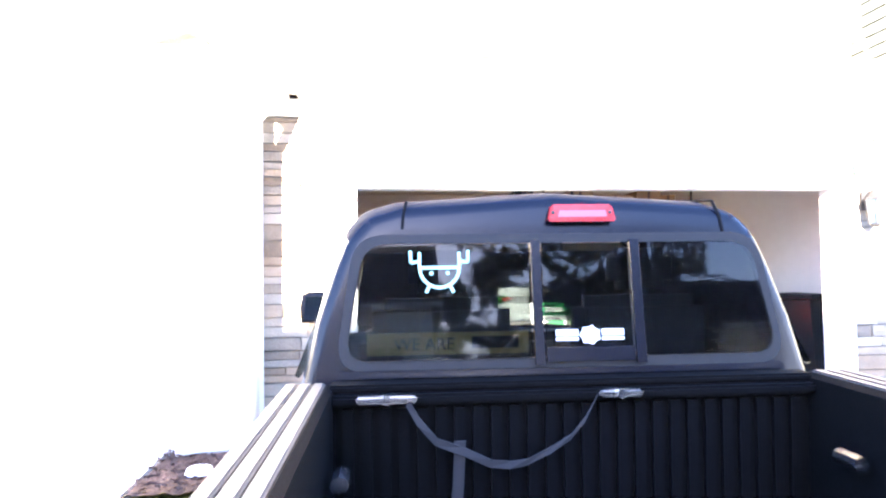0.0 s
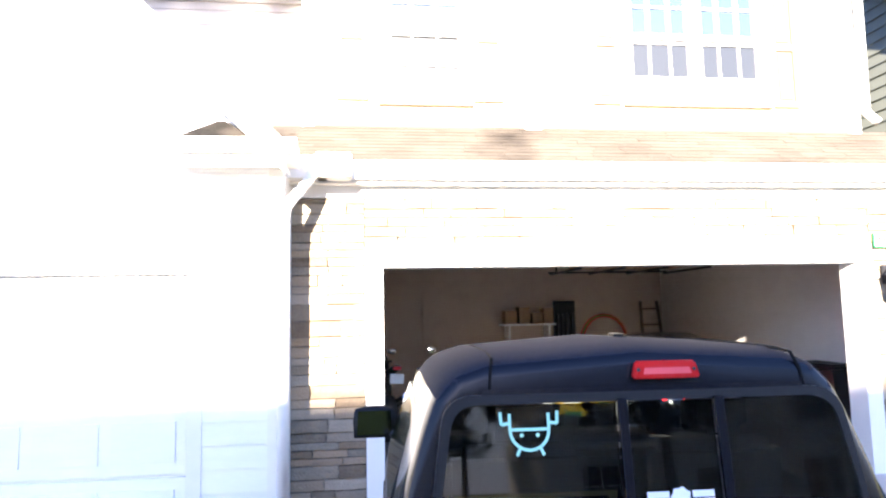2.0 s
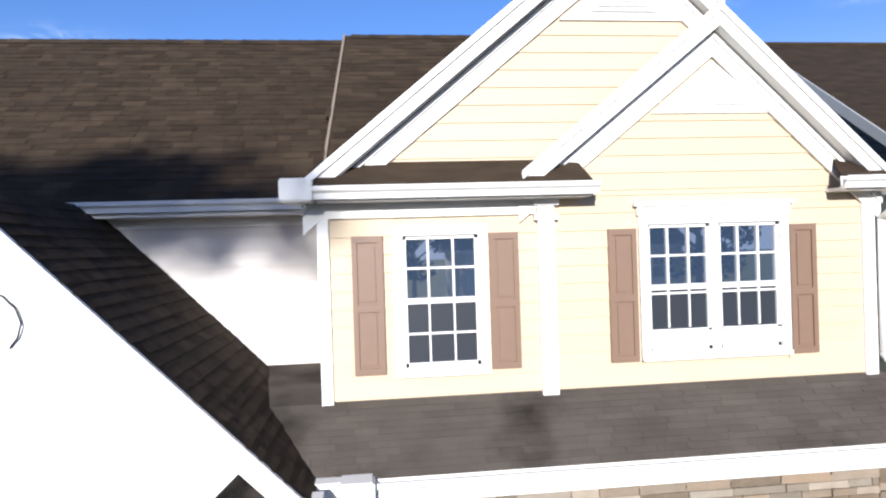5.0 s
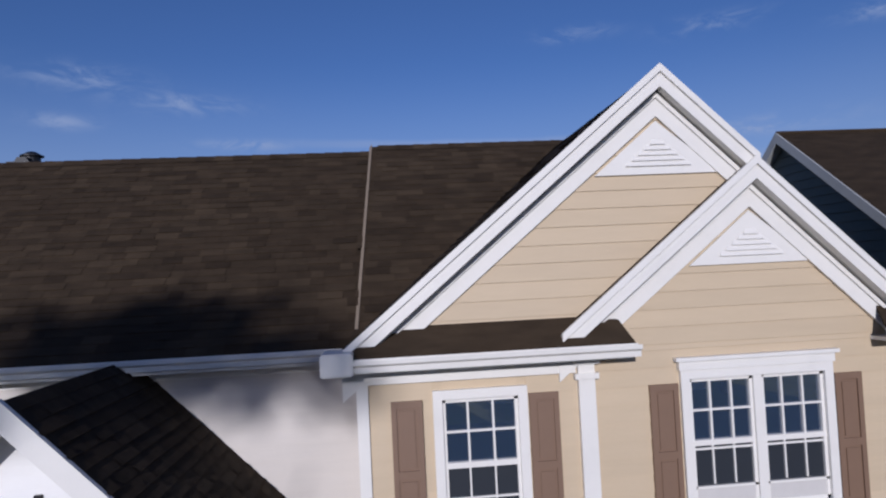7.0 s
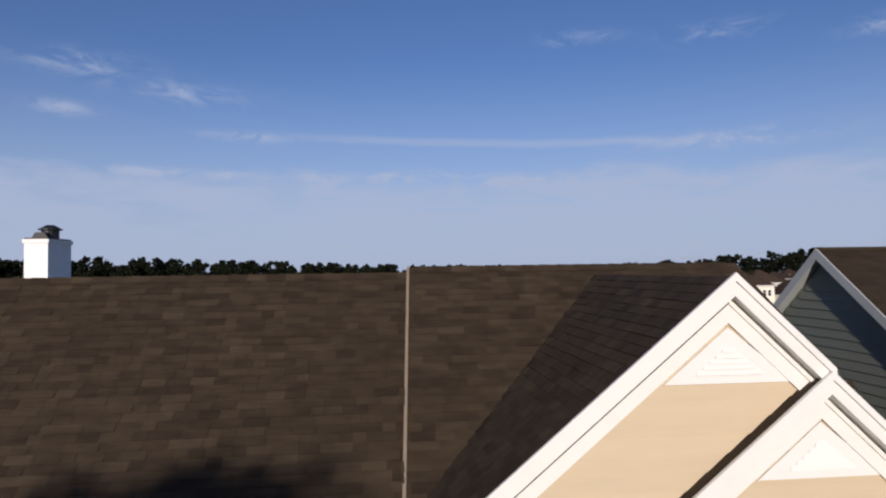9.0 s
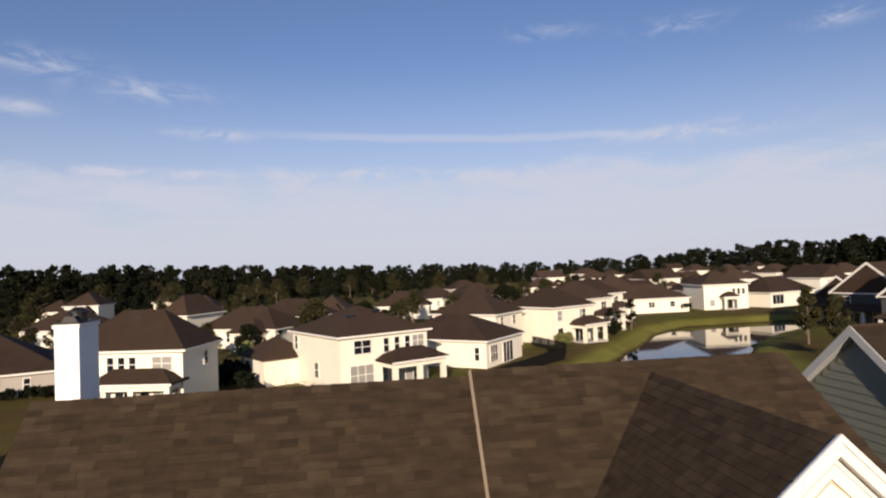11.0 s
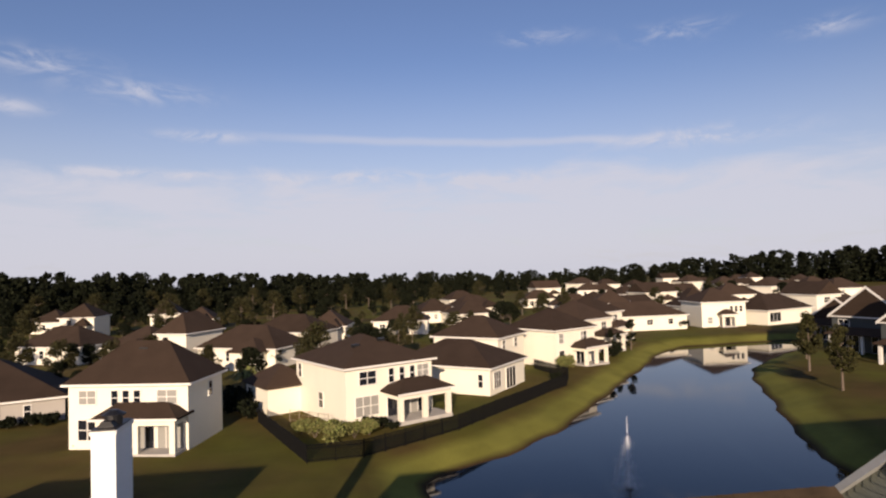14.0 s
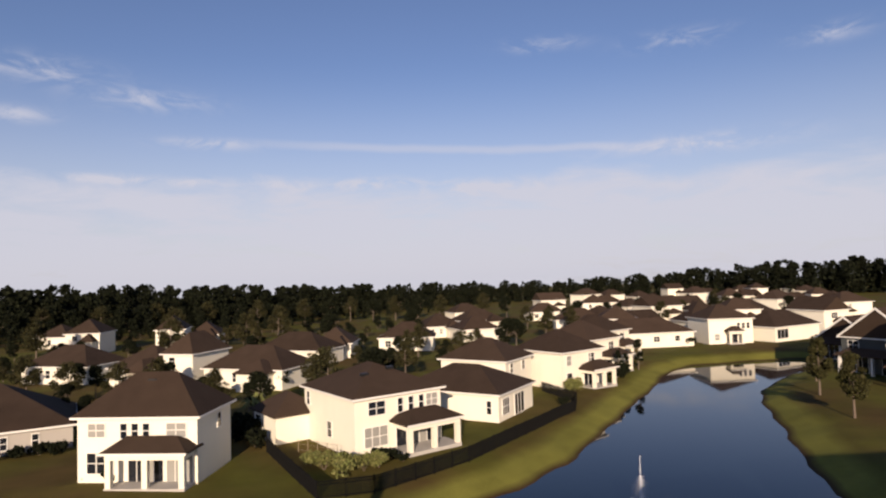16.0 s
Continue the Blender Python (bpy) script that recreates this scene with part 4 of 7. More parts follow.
# bed
BL = -1.92
for s_ in (-1, 1):
    bm = BM()
    loft_pts = [(s_ * 0.72, 0.50), (s_ * 0.745, 0.78), (s_ * 0.74, 1.0), (s_ * 0.72, 1.08), (s_ * 0.62, 1.08), (s_ * 0.62, 0.72), (s_ * 0.64, 0.50)]
    slab(bm, [(x, -0.02, z) for x, z in loft_pts], (0, BL + 0.02, 0))
    part("bed_side", bm, M["navy"], truck)
    bm = BM()
    slab(bm, [(s_ * 0.735, -0.03, 1.06), (s_ * 0.725, -0.03, 1.098), (s_ * 0.622, -0.03, 1.098), (s_ * 0.608, -0.03, 1.085), (s_ * 0.608, -0.03, 0.74), (s_ * 0.618, -0.03, 0.74), (s_ * 0.622, -0.03, 1.07), (s_ * 0.72, -0.03, 1.075)], (0, BL + 0.05, 0))
    part("liner_side", bm, M["liner"], truck, "black plastic bed liner")
    for x in (0.626, 0.660, 0.694):
        part("rail_rib", box(BM(), min(s_ * x, s_ * (x + 0.030)), max(s_ * x, s_ * (x + 0.030)), BL + 0.1, -0.035, 1.094, 1.103), M["worn_cap"], truck, "sun-worn grey rail cap rib", bevel=0.004)
    part("tie_down", rod(BM(), (s_ * 0.575, -0.30, 0.92), (s_ * 0.575, -0.22, 0.92), 0.02, 8), M["chrome"], truck)
    part("wheel_arch", box(BM(), min(s_ * 0.44, s_ * 0.60), max(s_ * 0.44, s_ * 0.60), -1.45, -0.65, 0.72, 0.86), M["liner"], truck, bevel=0.04)
part("bed_floor", box(BM(), -0.60, 0.60, BL, -0.02, 0.66, 0.715), M["liner"], truck)
for i in range(13):
    x = -0.56 + i * 0.09
    part("floor_rib", box(BM(), x, x + 0.045, BL + 0.05, -0.05, 0.715, 0.728), M["liner"], truck)
    part("rib_end", box(BM(), x + 0.004, x + 0.036, -0.066, -0.05, 0.715, 0.73), M["worn_cap"], truck)
part("bed_front", box(BM(), -0.61, 0.61, -0.05, -0.02, 0.70, 1.05), M["liner"], truck)
for i in range(26):
    x = -0.585 + i * 0.0455
    part("wall_rib", box(BM(), x, x + 0.026, -0.064, -0.05, 0.73, 1.035), M["liner"], truck)
part("front_ledge", box(BM(), -0.62, 0.62, -0.085, 0.0, 1.045, 1.075), M["liner"], truck, bevel=0.008)
part("front_ledge_lip", box(BM(), -0.62, 0.62, -0.06, 0.01, 1.078, 1.098), M["liner"], truck, bevel=0.006)
for a, b in ((-0.60, -0.44), (0.045, 0.165)):
    part("cleat", box(BM(), a, b, -0.105, -0.085, 1.055, 1.078), M["chrome"], truck, "silver tie-down cleat", bevel=0.006)
    part("cleat_knob", rod(BM(), ((a + b) / 2, -0.11, 1.066), ((a + b) / 2, -0.085, 1.066), 0.014, 8), M["chrome"], truck)
part("tailgate", box(BM(), -0.70, 0.70, BL - 0.06, BL, 0.55, 1.07), M["navy"], truck, bevel=0.02)
part("rear_bumper", box(BM(), -0.72, 0.72, BL - 0.2, BL - 0.08, 0.42, 0.56), M["chrome"], truck, bevel=0.02)
bm = BM()
knots = [(-0.467, 1.058), (-0.439, 1.008), (-0.394, 0.956), (-0.319, 0.928), (-0.253, 0.898), (-0.2, 0.892), (-0.16, 0.898), (-0.089, 0.928), (-0.036, 0.96), (0.004, 1.004), (0.035, 1.06)]
pts = [(x, -0.10 - 0.02 * math.sin((x + 0.467) / 0.567 * math.pi), z) for x, z in knots]
sheet_loft(bm, [[(x - 0.003, y, z - 0.010), (x + 0.004, y - 0.003 * (-1) ** i, z + 0.010)] for i, (x, y, z) in enumerate(pts)])
strap = part("strap", bm, M["strap"], truck, "loose dark webbing strap hanging between the cleats")
md = strap.modifiers.new("thick", "SOLIDIFY")
md.thickness = 0.004
bm = BM()
sheet_loft(bm, [[(-0.345, -0.105, 0.955), (-0.315, -0.105, 0.955)], [(-0.35, -0.10, 0.84), (-0.32, -0.10, 0.84)], [(-0.36, -0.10, 0.735), (-0.33, -0.10, 0.735)]])
st2 = part("strap_tail", bm, M["strap"], truck)
md = st2.modifiers.new("thick", "SOLIDIFY")
md.thickness = 0.004

# the flanks stand wider than the rear window
for ob in truck.children:
    kind_ = ob.name.split(".")[0]
    if kind_ in ("bed_side", "liner_side", "rail_rib", "tie_down", "wheel_arch", "bed_floor", "floor_rib", "rib_end", "bed_front", "wall_rib", "front_ledge", "front_ledge_lip", "tailgate", "rear_bumper"):
        ob.scale.x = 1.09
        ob.location.z += 0.0 if kind_ == "rear_bumper" else 0.042
    elif kind_ in ("cleat", "cleat_knob", "strap", "strap_tail"):
        ob.location.z += 0.042
    elif kind_ in ("side_window", "quarter_window", "door_handle", "wheel", "bonnet", "windscreen", "front_bumper"):
        ob.scale.x = 1.075

# ---- coupe in the garage ----
coupe = thing("coupe_car", "black fastback coupe parked nose-in inside the garage", "car", at=pose(4.05, 1.10, 0.0, 0, 0, 0.5))


def csec(y, w, hs, ht, wt, sill=0.22):
    return (y, 0.0, [(w * 0.93, sill), (w, sill + 0.18), (w * 1.005, (sill + hs) / 2 + 0.08), (w * 0.97, hs), (wt + (w - wt) * 0.62, hs + (ht - hs) * 0.25), (wt + 0.04, hs + (ht - hs) * 0.78), (wt * 0.82, ht - 0.015), (0.0, ht)])


bm = BM()
loft_body(bm, [csec(0.0, 0.72, 0.62, 0.66, 0.55, 0.30), csec(0.10, 0.84, 0.74, 0.80, 0.60, 0.24), csec(0.30, 0.90, 0.80, 0.90, 0.60), csec(0.75, 0.92, 0.82, 1.10, 0.58), csec(1.25, 0.91, 0.82, 1.27, 0.57), csec(1.75, 0.90, 0.82, 1.34, 0.56),
               csec(2.25, 0.89, 0.82, 1.32, 0.56), csec(2.65, 0.89, 0.81, 1.15, 0.58), csec(3.05, 0.90, 0.78, 0.92, 0.60), csec(3.6, 0.88, 0.72, 0.80, 0.58), csec(3.98, 0.78, 0.58, 0.64, 0.5, 0.26), csec(4.10, 0.62, 0.48, 0.52, 0.4, 0.32)])
body = part("body", bm, M["black_car"], coupe, smooth=True)
for s_ in (-1, 1):
    for y in (0.78, 3.25):
        wheel(coupe, s_ * 0.80, y, 0.32, 0.22, s_)
        part("arch", ring(BM(), (s_ * 0.895, y, 0.33), (1, 0, 0), 0.335, 0.385, 0.03, 24), M["black_car"], coupe)
    bm = BM()
    slab(bm, [(s_ * 0.36, 0.03, 0.625), (s_ * 0.80, 0.11, 0.620), (s_ * 0.86, 0.20, 0.745), (s_ * 0.40, 0.045, 0.760)], (0, -0.07, 0.0))
    tl = part("tail_lamp", bm, M["red_lens"], coupe, "red tail lamp", bevel=0.008)
    bm = BM()
    slab(bm, [(s_ * 0.42, -0.034, 0.652), (s_ * 0.72, 0.024, 0.648), (s_ * 0.74, 0.030, 0.672), (s_ * 0.44, -0.032, 0.678)], (0, -0.012, 0))
    part("lamp_glow", bm, M["red_lens_light"], tl)
    bm = BM()
    slab(bm, [(s_ * 0.875, 1.05, 0.84), (s_ * 0.875, 2.55, 0.83), (s_ * 0.68, 2.3, 1.19), (s_ * 0.66, 1.5, 1.22)], (s_ * 0.02, 0, 0.01))
    part("side_window", bm, M["coupe_glass"], coupe)
    mr = part("mirror", ball(BM(), (s_ * 1.0, 2.45, 0.92), 0.10, 12, 8, (1.0, 0.6, 0.7)), M["black_car"], coupe, smooth=True)
    part("exhaust_tip", rod(BM(), (s_ * 0.5, -0.05, 0.30), (s_ * 0.5, 0.08, 0.30), 0.04, 12), M["chrome"], coupe)
bm = BM()
slab(bm, [(-0.60, 0.34, 0.925), (0.60, 0.34, 0.925), (0.50, 1.05, 1.225), (-0.50, 1.05, 1.225)], (0, -0.012, 0.018))
part("rear_window", bm, M["coupe_glass"], coupe)
part("spoiler_lamp", box(BM(), -0.13, 0.25, 0.16, 0.19, 0.862, 0.878), M["red_lens_light"], coupe, "thin red third brake lamp")
pl = part("number_plate", box(BM(), -0.16, 0.16, -0.022, -0.008, 0.46, 0.61), M["plate"], coupe, "white number plate with plain bars")
for a, b in ((-0.12, -0.02), (0.02, 0.12)):
    part("plate_bar", box(BM(), a, b, -0.026, -0.022, 0.505, 0.565), M["green_print"], pl)
part("badge", box(BM(), -0.06, 0.06, -0.005, 0.01, 0.645, 0.665), M["chrome"], coupe)
part("rear_bumper", box(BM(), -0.70, 0.70, -0.06, 0.12, 0.27, 0.44), M["black_car"], coupe, bevel=0.03)


# ---- motorcycles ----
def motorcycle(label, m, paint):
    b = thing("motorcycle", label, "motorcycle", "motorcycles in the garage", at=m)
    for y, r, w in ((0.0, 0.30, 0.19), (1.38, 0.29, 0.12)):
        wh = new("wheel")
        wh.parent = b
        part("tyre", ring(BM(), (0, y, r), (1, 0, 0), r * 0.70, r, w / 2, 28), M["rubber"], wh)
        bm = BM()
        ring(bm, (0, y, r), (1, 0, 0), r * 0.64, r * 0.71, w / 2 - 0.02, 24)
        for i in range(6):
            a = i * math.tau / 6
            rod(bm, (0, y, r), (0, y + math.cos(a) * r * 0.67, r + math.sin(a) * r * 0.67), 0.014, 5)
        part("rim", bm, M["black_plastic"], wh)
    hull = [(0.30, 0.0, [(0.10, 0.42), (0.16, 0.55), (0.14, 0.70), (0.08, 0.76), (0, 0.77)]), (0.60, 0.0, [(0.14, 0.28), (0.20, 0.50), (0.18, 0.74), (0.12, 0.86), (0, 0.90)]), (0.95, 0.0, [(0.15, 0.25), (0.22, 0.55), (0.20, 0.78), (0.13, 0.93), (0, 0.97)]),
            (1.20, 0.0, [(0.08, 0.40), (0.20, 0.62), (0.20, 0.80), (0.12, 0.93), (0, 0.97)]), (1.50, 0.0, [(0.05, 0.62), (0.12, 0.72), (0.12, 0.82), (0.07, 0.90), (0, 0.92)])]
    part("fairing", loft_body(BM(), hull), M["black_plastic"], b, smooth=True)
    for s_ in (-1, 1):
        bm = BM()
        slab(bm, [(s_ * 0.215, 0.88, 0.62), (s_ * 0.232, 1.02, 0.48), (s_ * 0.225, 1.20, 0.70), (s_ * 0.215, 1.02, 0.76)], (s_ * 0.012, 0, 0))
        part("side_panel", bm, paint, b, bevel=0.01)
        bm = BM()
        slab(bm, [(s_ * 0.13, 1.36, 0.74), (s_ * 0.20, 1.18, 0.76), (s_ * 0.16, 1.20, 0.90), (s_ * 0.09, 1.40, 0.88)], (s_ * 0.014, 0, 0.01))
        part("nose_panel", bm, paint, b, bevel=0.008)
    part("tank", ball(BM(), (0, 0.78, 0.92), 0.2, 14, 8, (0.95, 1.5, 0.85)), M["black_plastic"], b, smooth=True)
    part("cover", ball(BM(), (0.0, 0.82, 0.95), 0.25, 16, 10, (0.85, 1.35, 0.85)), M["black_cloth"], b, "black cover over the tank", smooth=True)
    part("seat", box(BM(), -0.13, 0.13, 0.10, 0.55, 0.78, 0.86), M["rubber"], b, bevel=0.03)
    bm = BM()
    loft_body(bm, [(-0.42, 0.0, [(0.03, 0.97), (0.06, 0.99), (0.05, 1.02), (0.02, 1.03), (0, 1.03)]), (-0.10, 0.0, [(0.05, 0.89), (0.07, 0.91), (0.065, 0.935), (0.035, 0.95), (0, 0.96)]), (0.22, 0.0, [(0.10, 0.72), (0.14, 0.78), (0.13, 0.86), (0.07, 0.89), (0, 0.89)])])
    part("tail", bm, paint, b, smooth=True)
    part("tail_lamp", box(BM(), -0.05, 0.05, -0.45, -0.42, 0.97, 1.01), M["red_lens"], b)
    part("number_plate", box(BM(), -0.09, 0.09, -0.46, -0.45, 0.80, 0.92), M["plate"], b)
    part("exhaust", rod(BM(), (0.20, -0.28, 0.62), (0.18, 0.42, 0.40), 0.055, 12), M["chrome"], b)
    part("handlebar", tube(BM(), [(-0.34, 1.10, 0.99), (-0.15, 1.20, 0.96), (0.15, 1.20, 0.96), (0.34, 1.10, 0.99)], 0.018, 8), M["black_plastic"], b)
    bm = BM()
    slab(bm, [(-0.13, 1.36, 0.95), (0.13, 1.36, 0.95), (0.09, 1.18, 1.16), (-0.09, 1.18, 1.16)], (0, 0.01, 0.01))
    part("windscreen", bm, M["tint"], b)
    for s_ in (-1, 1):
        part("mirror", ball(BM(), (s_ * 0.36, 1.22, 1.14), 0.065, 10, 6, (1.2, 0.5, 0.7)), M["chrome"], b, smooth=True)
        part("fork", rod(BM(), (s_ * 0.07, 1.18, 0.92), (s_ * 0.07, 1.38, 0.30), 0.025, 8), M["chrome"], b)
    part("swing_arm", rod(BM(), (0.10, 0.0, 0.30), (0.10, 0.55, 0.42), 0.03, 8), M["alloy"], b)
    part("engine", box(BM(), -0.15, 0.15, 0.55, 0.95, 0.26, 0.60), M["dark_metal"], b, bevel=0.03)
    return b


motorcycle("green and black sport motorcycle standing on the garage floor", pose(1.42, 1.75, 0.005, 0, 8, 25), M["green_paint"])
motorcycle("black motorcycle standing against the garage wall", pose(0.04, 2.6, 0.005, 0, 5, 13), M["black_plastic"])

# ---- things along the garage walls ----
cab_ = thing("storage_cabinet", "white plastic storage cabinet standing on the garage floor", "cabinet")
part("body", box(BM(), 2.43, 3.11, 4.26, 4.80, 0.005, 0.80), M["white_plastic"], cab_, bevel=0.015)
for a, b in ((2.45, 2.765), (2.775, 3.09)):
    d = part("door", box(BM(), a, b, 4.235, 4.26, 0.04, 0.77), M["white_plastic"], cab_, bevel=0.01)
    part("handle", box(BM(), (a + 0.27) if a < 2.6 else (b - 0.29), (a + 0.29) if a < 2.6 else (b - 0.27), 4.21, 4.235, 0.35, 0.50), M["chrome"], d)
tub = thing("storage_tub", "translucent white plastic tub on the cabinet", "tub")
part("tub_body", loft_body(BM(), [(-0.2, 0, [(0.20, 0.0), (0.24, 0.25), (0.23, 0.30), (0.12, 0.33), (0, 0.34)]), (0.2, 0, [(0.20, 0.0), (0.24, 0.25), (0.23, 0.30), (0.12, 0.33), (0, 0.34)])]), M["white_plastic"], tub, smooth=True)
tub.matrix_world = pose(2.82, 4.53, 0.80)
for i, (z, m, band) in enumerate(((0.0, "yellow", "green_print"), (0.20, "yellow", "white_plastic"), (0.40, "white_plastic", "green_print"), (0.60, "green_print", "white_plastic"))):
    bag = thing("fertiliser_bag", "plump printed garden bag in a stack", "bag", "stack of garden bags")
    dx_ = 0.015 * (-1) ** i
    part("sack", box(BM(), 3.20 + dx_, 3.66 + dx_, 4.26, 4.62, z + 0.005, z + 0.20), M[m], bag, smooth=True, bevel=0.055)
    part("print_panel", box(BM(), 3.30 + dx_, 3.56 + dx_, 4.250, 4.262, z + 0.065, z + 0.14), M[band], bag, bevel=0.004)
on_shelf = []
shelf = thing("wall_shelf", "white wall shelf with brown boxes on the garage wall", "shelf")
part("board", box(BM(), 2.75, 3.72, 5.95, 6.38, 1.42, 1.45), M["white_plastic"], shelf)
for x in (2.85, 3.6):
    part("bracket", box(BM(), x, x + 0.03, 5.98, 6.38, 1.18, 1.42), M["white_plastic"], shelf)
for i, (a, b, h) in enumerate(((2.80, 3.02, 0.24), (3.06, 3.26, 0.30), (3.30, 3.50, 0.2), (3.52, 3.70, 0.28))):
    bx = thing("carton", "worn brown carton on the wall shelf", "box", "cartons on the shelf")
    on_shelf.append(bx)
    part("carton_body", box(BM(), a, b, 6.02, 6.32, 1.45, 1.45 + h), M["cardboard"], bx, bevel=0.006)
    part("tape", box(BM(), (a + b) / 2 - 0.02, (a + b) / 2 + 0.02, 6.016, 6.32, 1.45 + h, 1.452 + h), M["old_wood"], bx)
spk = thing("wall_rack", "dark tall tool rack hung on the garage wall", "rack")
part("board", box(BM(), 3.80, 4.20, 6.30, 6.39, 0.98, 1.86), M["black_plastic"], spk)
for i in range(4):
    part("tool", box(BM(), 3.86 + i * 0.085, 3.90 + i * 0.085, 6.26, 6.30, 1.10 + 0.05 * (i % 2), 1.62), M["dark_metal"], spk)
hose = thing("garden_hose", "coiled red and green hose hung on the wall", "hose")
for k in range(3):
    bm = BM()
    r = 0.46 - k * 0.02
    n = 20
    pts = [(4.76 + r * math.cos(i * math.tau / n), 6.33 - k * 0.025, 1.10 + 1.08 * r * math.sin(i * math.tau / n)) for i in range(n + 1)]
    tube(bm, pts, 0.014, 6)
    part("coil", bm, M["hose_red" if k != 1 else "hose_green"], hose)
ladder = thing("step_ladder", "dark brown step ladder leaning on the wall", "ladder")
for x0_, x1_ in ((5.42, 5.50), (5.90, 5.82)):
    part("stile", rod(BM(), (x0_, 6.0, 0.0), (x1_, 6.3, 1.82), 0.028, 6), M["old_wood"], ladder)
for i in range(6):
    u = (i + 0.6) / 6
    part("step", box(BM(), 5.43 + 0.07 * u, 5.89 - 0.07 * u, 5.97 + 0.3 * u, 6.05 + 0.3 * u, u * 1.8 - 0.015, u * 1.8 + 0.015), M["old_wood"], ladder)
bin_ = thing("wheelie_bin", "black wheeled rubbish bin with a lid", "bin")
part("bin_body", loft_body(BM(), [(0.0, 0.0, [(0.23, 0.05), (0.26, 0.5), (0.29, 0.92), (0.1, 0.93), (0, 0.93)]), (0.55, 0.0, [(0.23, 0.05), (0.26, 0.5), (0.29, 0.92), (0.1, 0.93), (0, 0.93)])]), M["black_plastic"], bin_)
part("lid", box(BM(), -0.31, 0.31, -0.04, 0.6, 0.935, 0.99), M["black_plastic"], bin_, bevel=0.02)
part("handle", rod(BM(), (-0.25, 0.64, 0.95), (0.25, 0.64, 0.95), 0.018, 8), M["black_plastic"], bin_)
for s_ in (-1, 1):
    part("wheel", ring(BM(), (s_ * 0.27, 0.5, 0.13), (1, 0, 0), 0.02, 0.13, 0.03, 16), M["rubber"], bin_)
bin_.matrix_world = pose(5.50, 0.95, 0.005, 0, 0, 12)
blue = thing("recycling_tub", "blue plastic recycling tub on the floor", "tub")
part("tub_body", loft_body(BM(), [(-0.2, 0, [(0.14, 0.0), (0.18, 0.34), (0.17, 0.36), (0.1, 0.36), (0, 0.36)]), (0.2, 0, [(0.14, 0.0), (0.18, 0.34), (0.17, 0.36), (0.1, 0.36), (0, 0.36)])]), M["blue_plastic"], blue)
blue.matrix_world = pose(5.08, 1.9, 0.005)
crate = thing("plastic_crate", "open blue plastic crate on the garage floor beside the motorcycle", "crate", at=pose(0.97, 1.16, 0.005, 0, 0, 20))
for a, b_, c, d_ in ((-0.22, 0.22, -0.16, -0.14), (-0.22, 0.22, 0.14, 0.16), (-0.22, -0.20, -0.14, 0.14), (0.20, 0.22, -0.14, 0.14)):
    part("side_wall", box(BM(), a, b_, c, d_, 0.0, 0.36), M["blue_plastic"], crate, bevel=0.005)
    part("rim", box(BM(), a - 0.012, b_ + 0.012, c - 0.012, d_ + 0.012, 0.362, 0.395), M["blue_plastic"], crate, bevel=0.006)
part("bottom", box(BM(), -0.20, 0.20, -0.14, 0.14, 0.0, 0.02), M["blue_plastic"], crate)
bucket = thing("bucket", "white plastic bucket with a dark lid", "bucket", at=pose(-0.25, 0, 0))
part("pail", rod(BM(), (5.42, 2.5, 0.005), (5.42, 2.5, 0.40), 0.14, 16, 0.17), M["white_plastic"], bucket, smooth=False)
part("lid", rod(BM(), (5.42, 2.5, 0.40), (5.42, 2.5, 0.43), 0.18, 16), M["blue_plastic"], bucket)
door_in = thing("inner_door", "plain tan panelled door in the garage wall", "door")
part("leaf", box(BM(), 1.32, 2.20, 6.35, 6.395, 0.0, 2.03), M["drywall"], door_in)
for a, b in ((0.15, 0.95), (1.05, 1.9)):
    part("panel", box(BM(), 1.42, 2.10, 6.335, 6.35, a, b), M["drywall"], door_in)
part("knob", ball(BM(), (1.42, 6.30, 0.98), 0.035, 10, 6), M["chrome"], door_in, smooth=True)
opener = thing("door_opener", "garage door opener with a yellow warning label", "door opener")
part("motor_box", box(BM(), 2.25, 2.55, 3.2, 3.6, 2.34, 2.50), M["dark_metal"], opener, bevel=0.015)
part("rail", box(BM(), 2.37, 2.43, 0.35, 3.2, 2.44, 2.48), M["dark_metal"], opener)
part("label", box(BM(), 2.30, 2.50, 3.19, 3.2, 2.37, 2.43), M["yellow"], opener, "yellow warning label")
for x in (2.28, 2.52):
    part("hanger", box(BM(), x - 0.012, x + 0.012, 3.38, 3.41, 2.50, 2.75), M["dark_metal"], opener)
up_door = thing("overhead_door", "white sectional garage door raised under the ceiling", "garage door")
for i in range(4):
    part("door_section", box(BM(), 0.02, 4.86, 0.34 + i * 0.54, 0.86 + i * 0.54, 2.56, 2.60), M["white_wall"], up_door)
for x in (-0.06, 4.92):
    part("track", box(BM(), x - 0.02, x + 0.02, 0.24, 2.9, 2.53, 2.57), M["chrome"], up_door)
    part("track_hanger", box(BM(), x - 0.012, x + 0.012, 2.85, 2.88, 2.57, 2.75), M["chrome"], up_door)
rack = thing("ceiling_rack", "ceiling rack loaded with dark odds and ends", "rack", at=pose(-0.33, 0, 0))
for x in (3.4, 4.1, 4.8, 5.5):
    part("rack_bar", box(BM(), x - 0.015, x + 0.015, 3.3, 4.9, 2.30, 2.33), M["dark_metal"], rack)
for y in (3.3, 4.9):
    part("rack_rail", box(BM(), 3.35, 5.55, y - 0.015, y + 0.015, 2.33, 2.36), M["dark_metal"], rack)
    for x in (3.5, 5.4):
        part("rack_hanger", box(BM(), x - 0.012, x + 0.012, y - 0.012, y + 0.012, 2.36, 2.75), M["dark_metal"], rack)
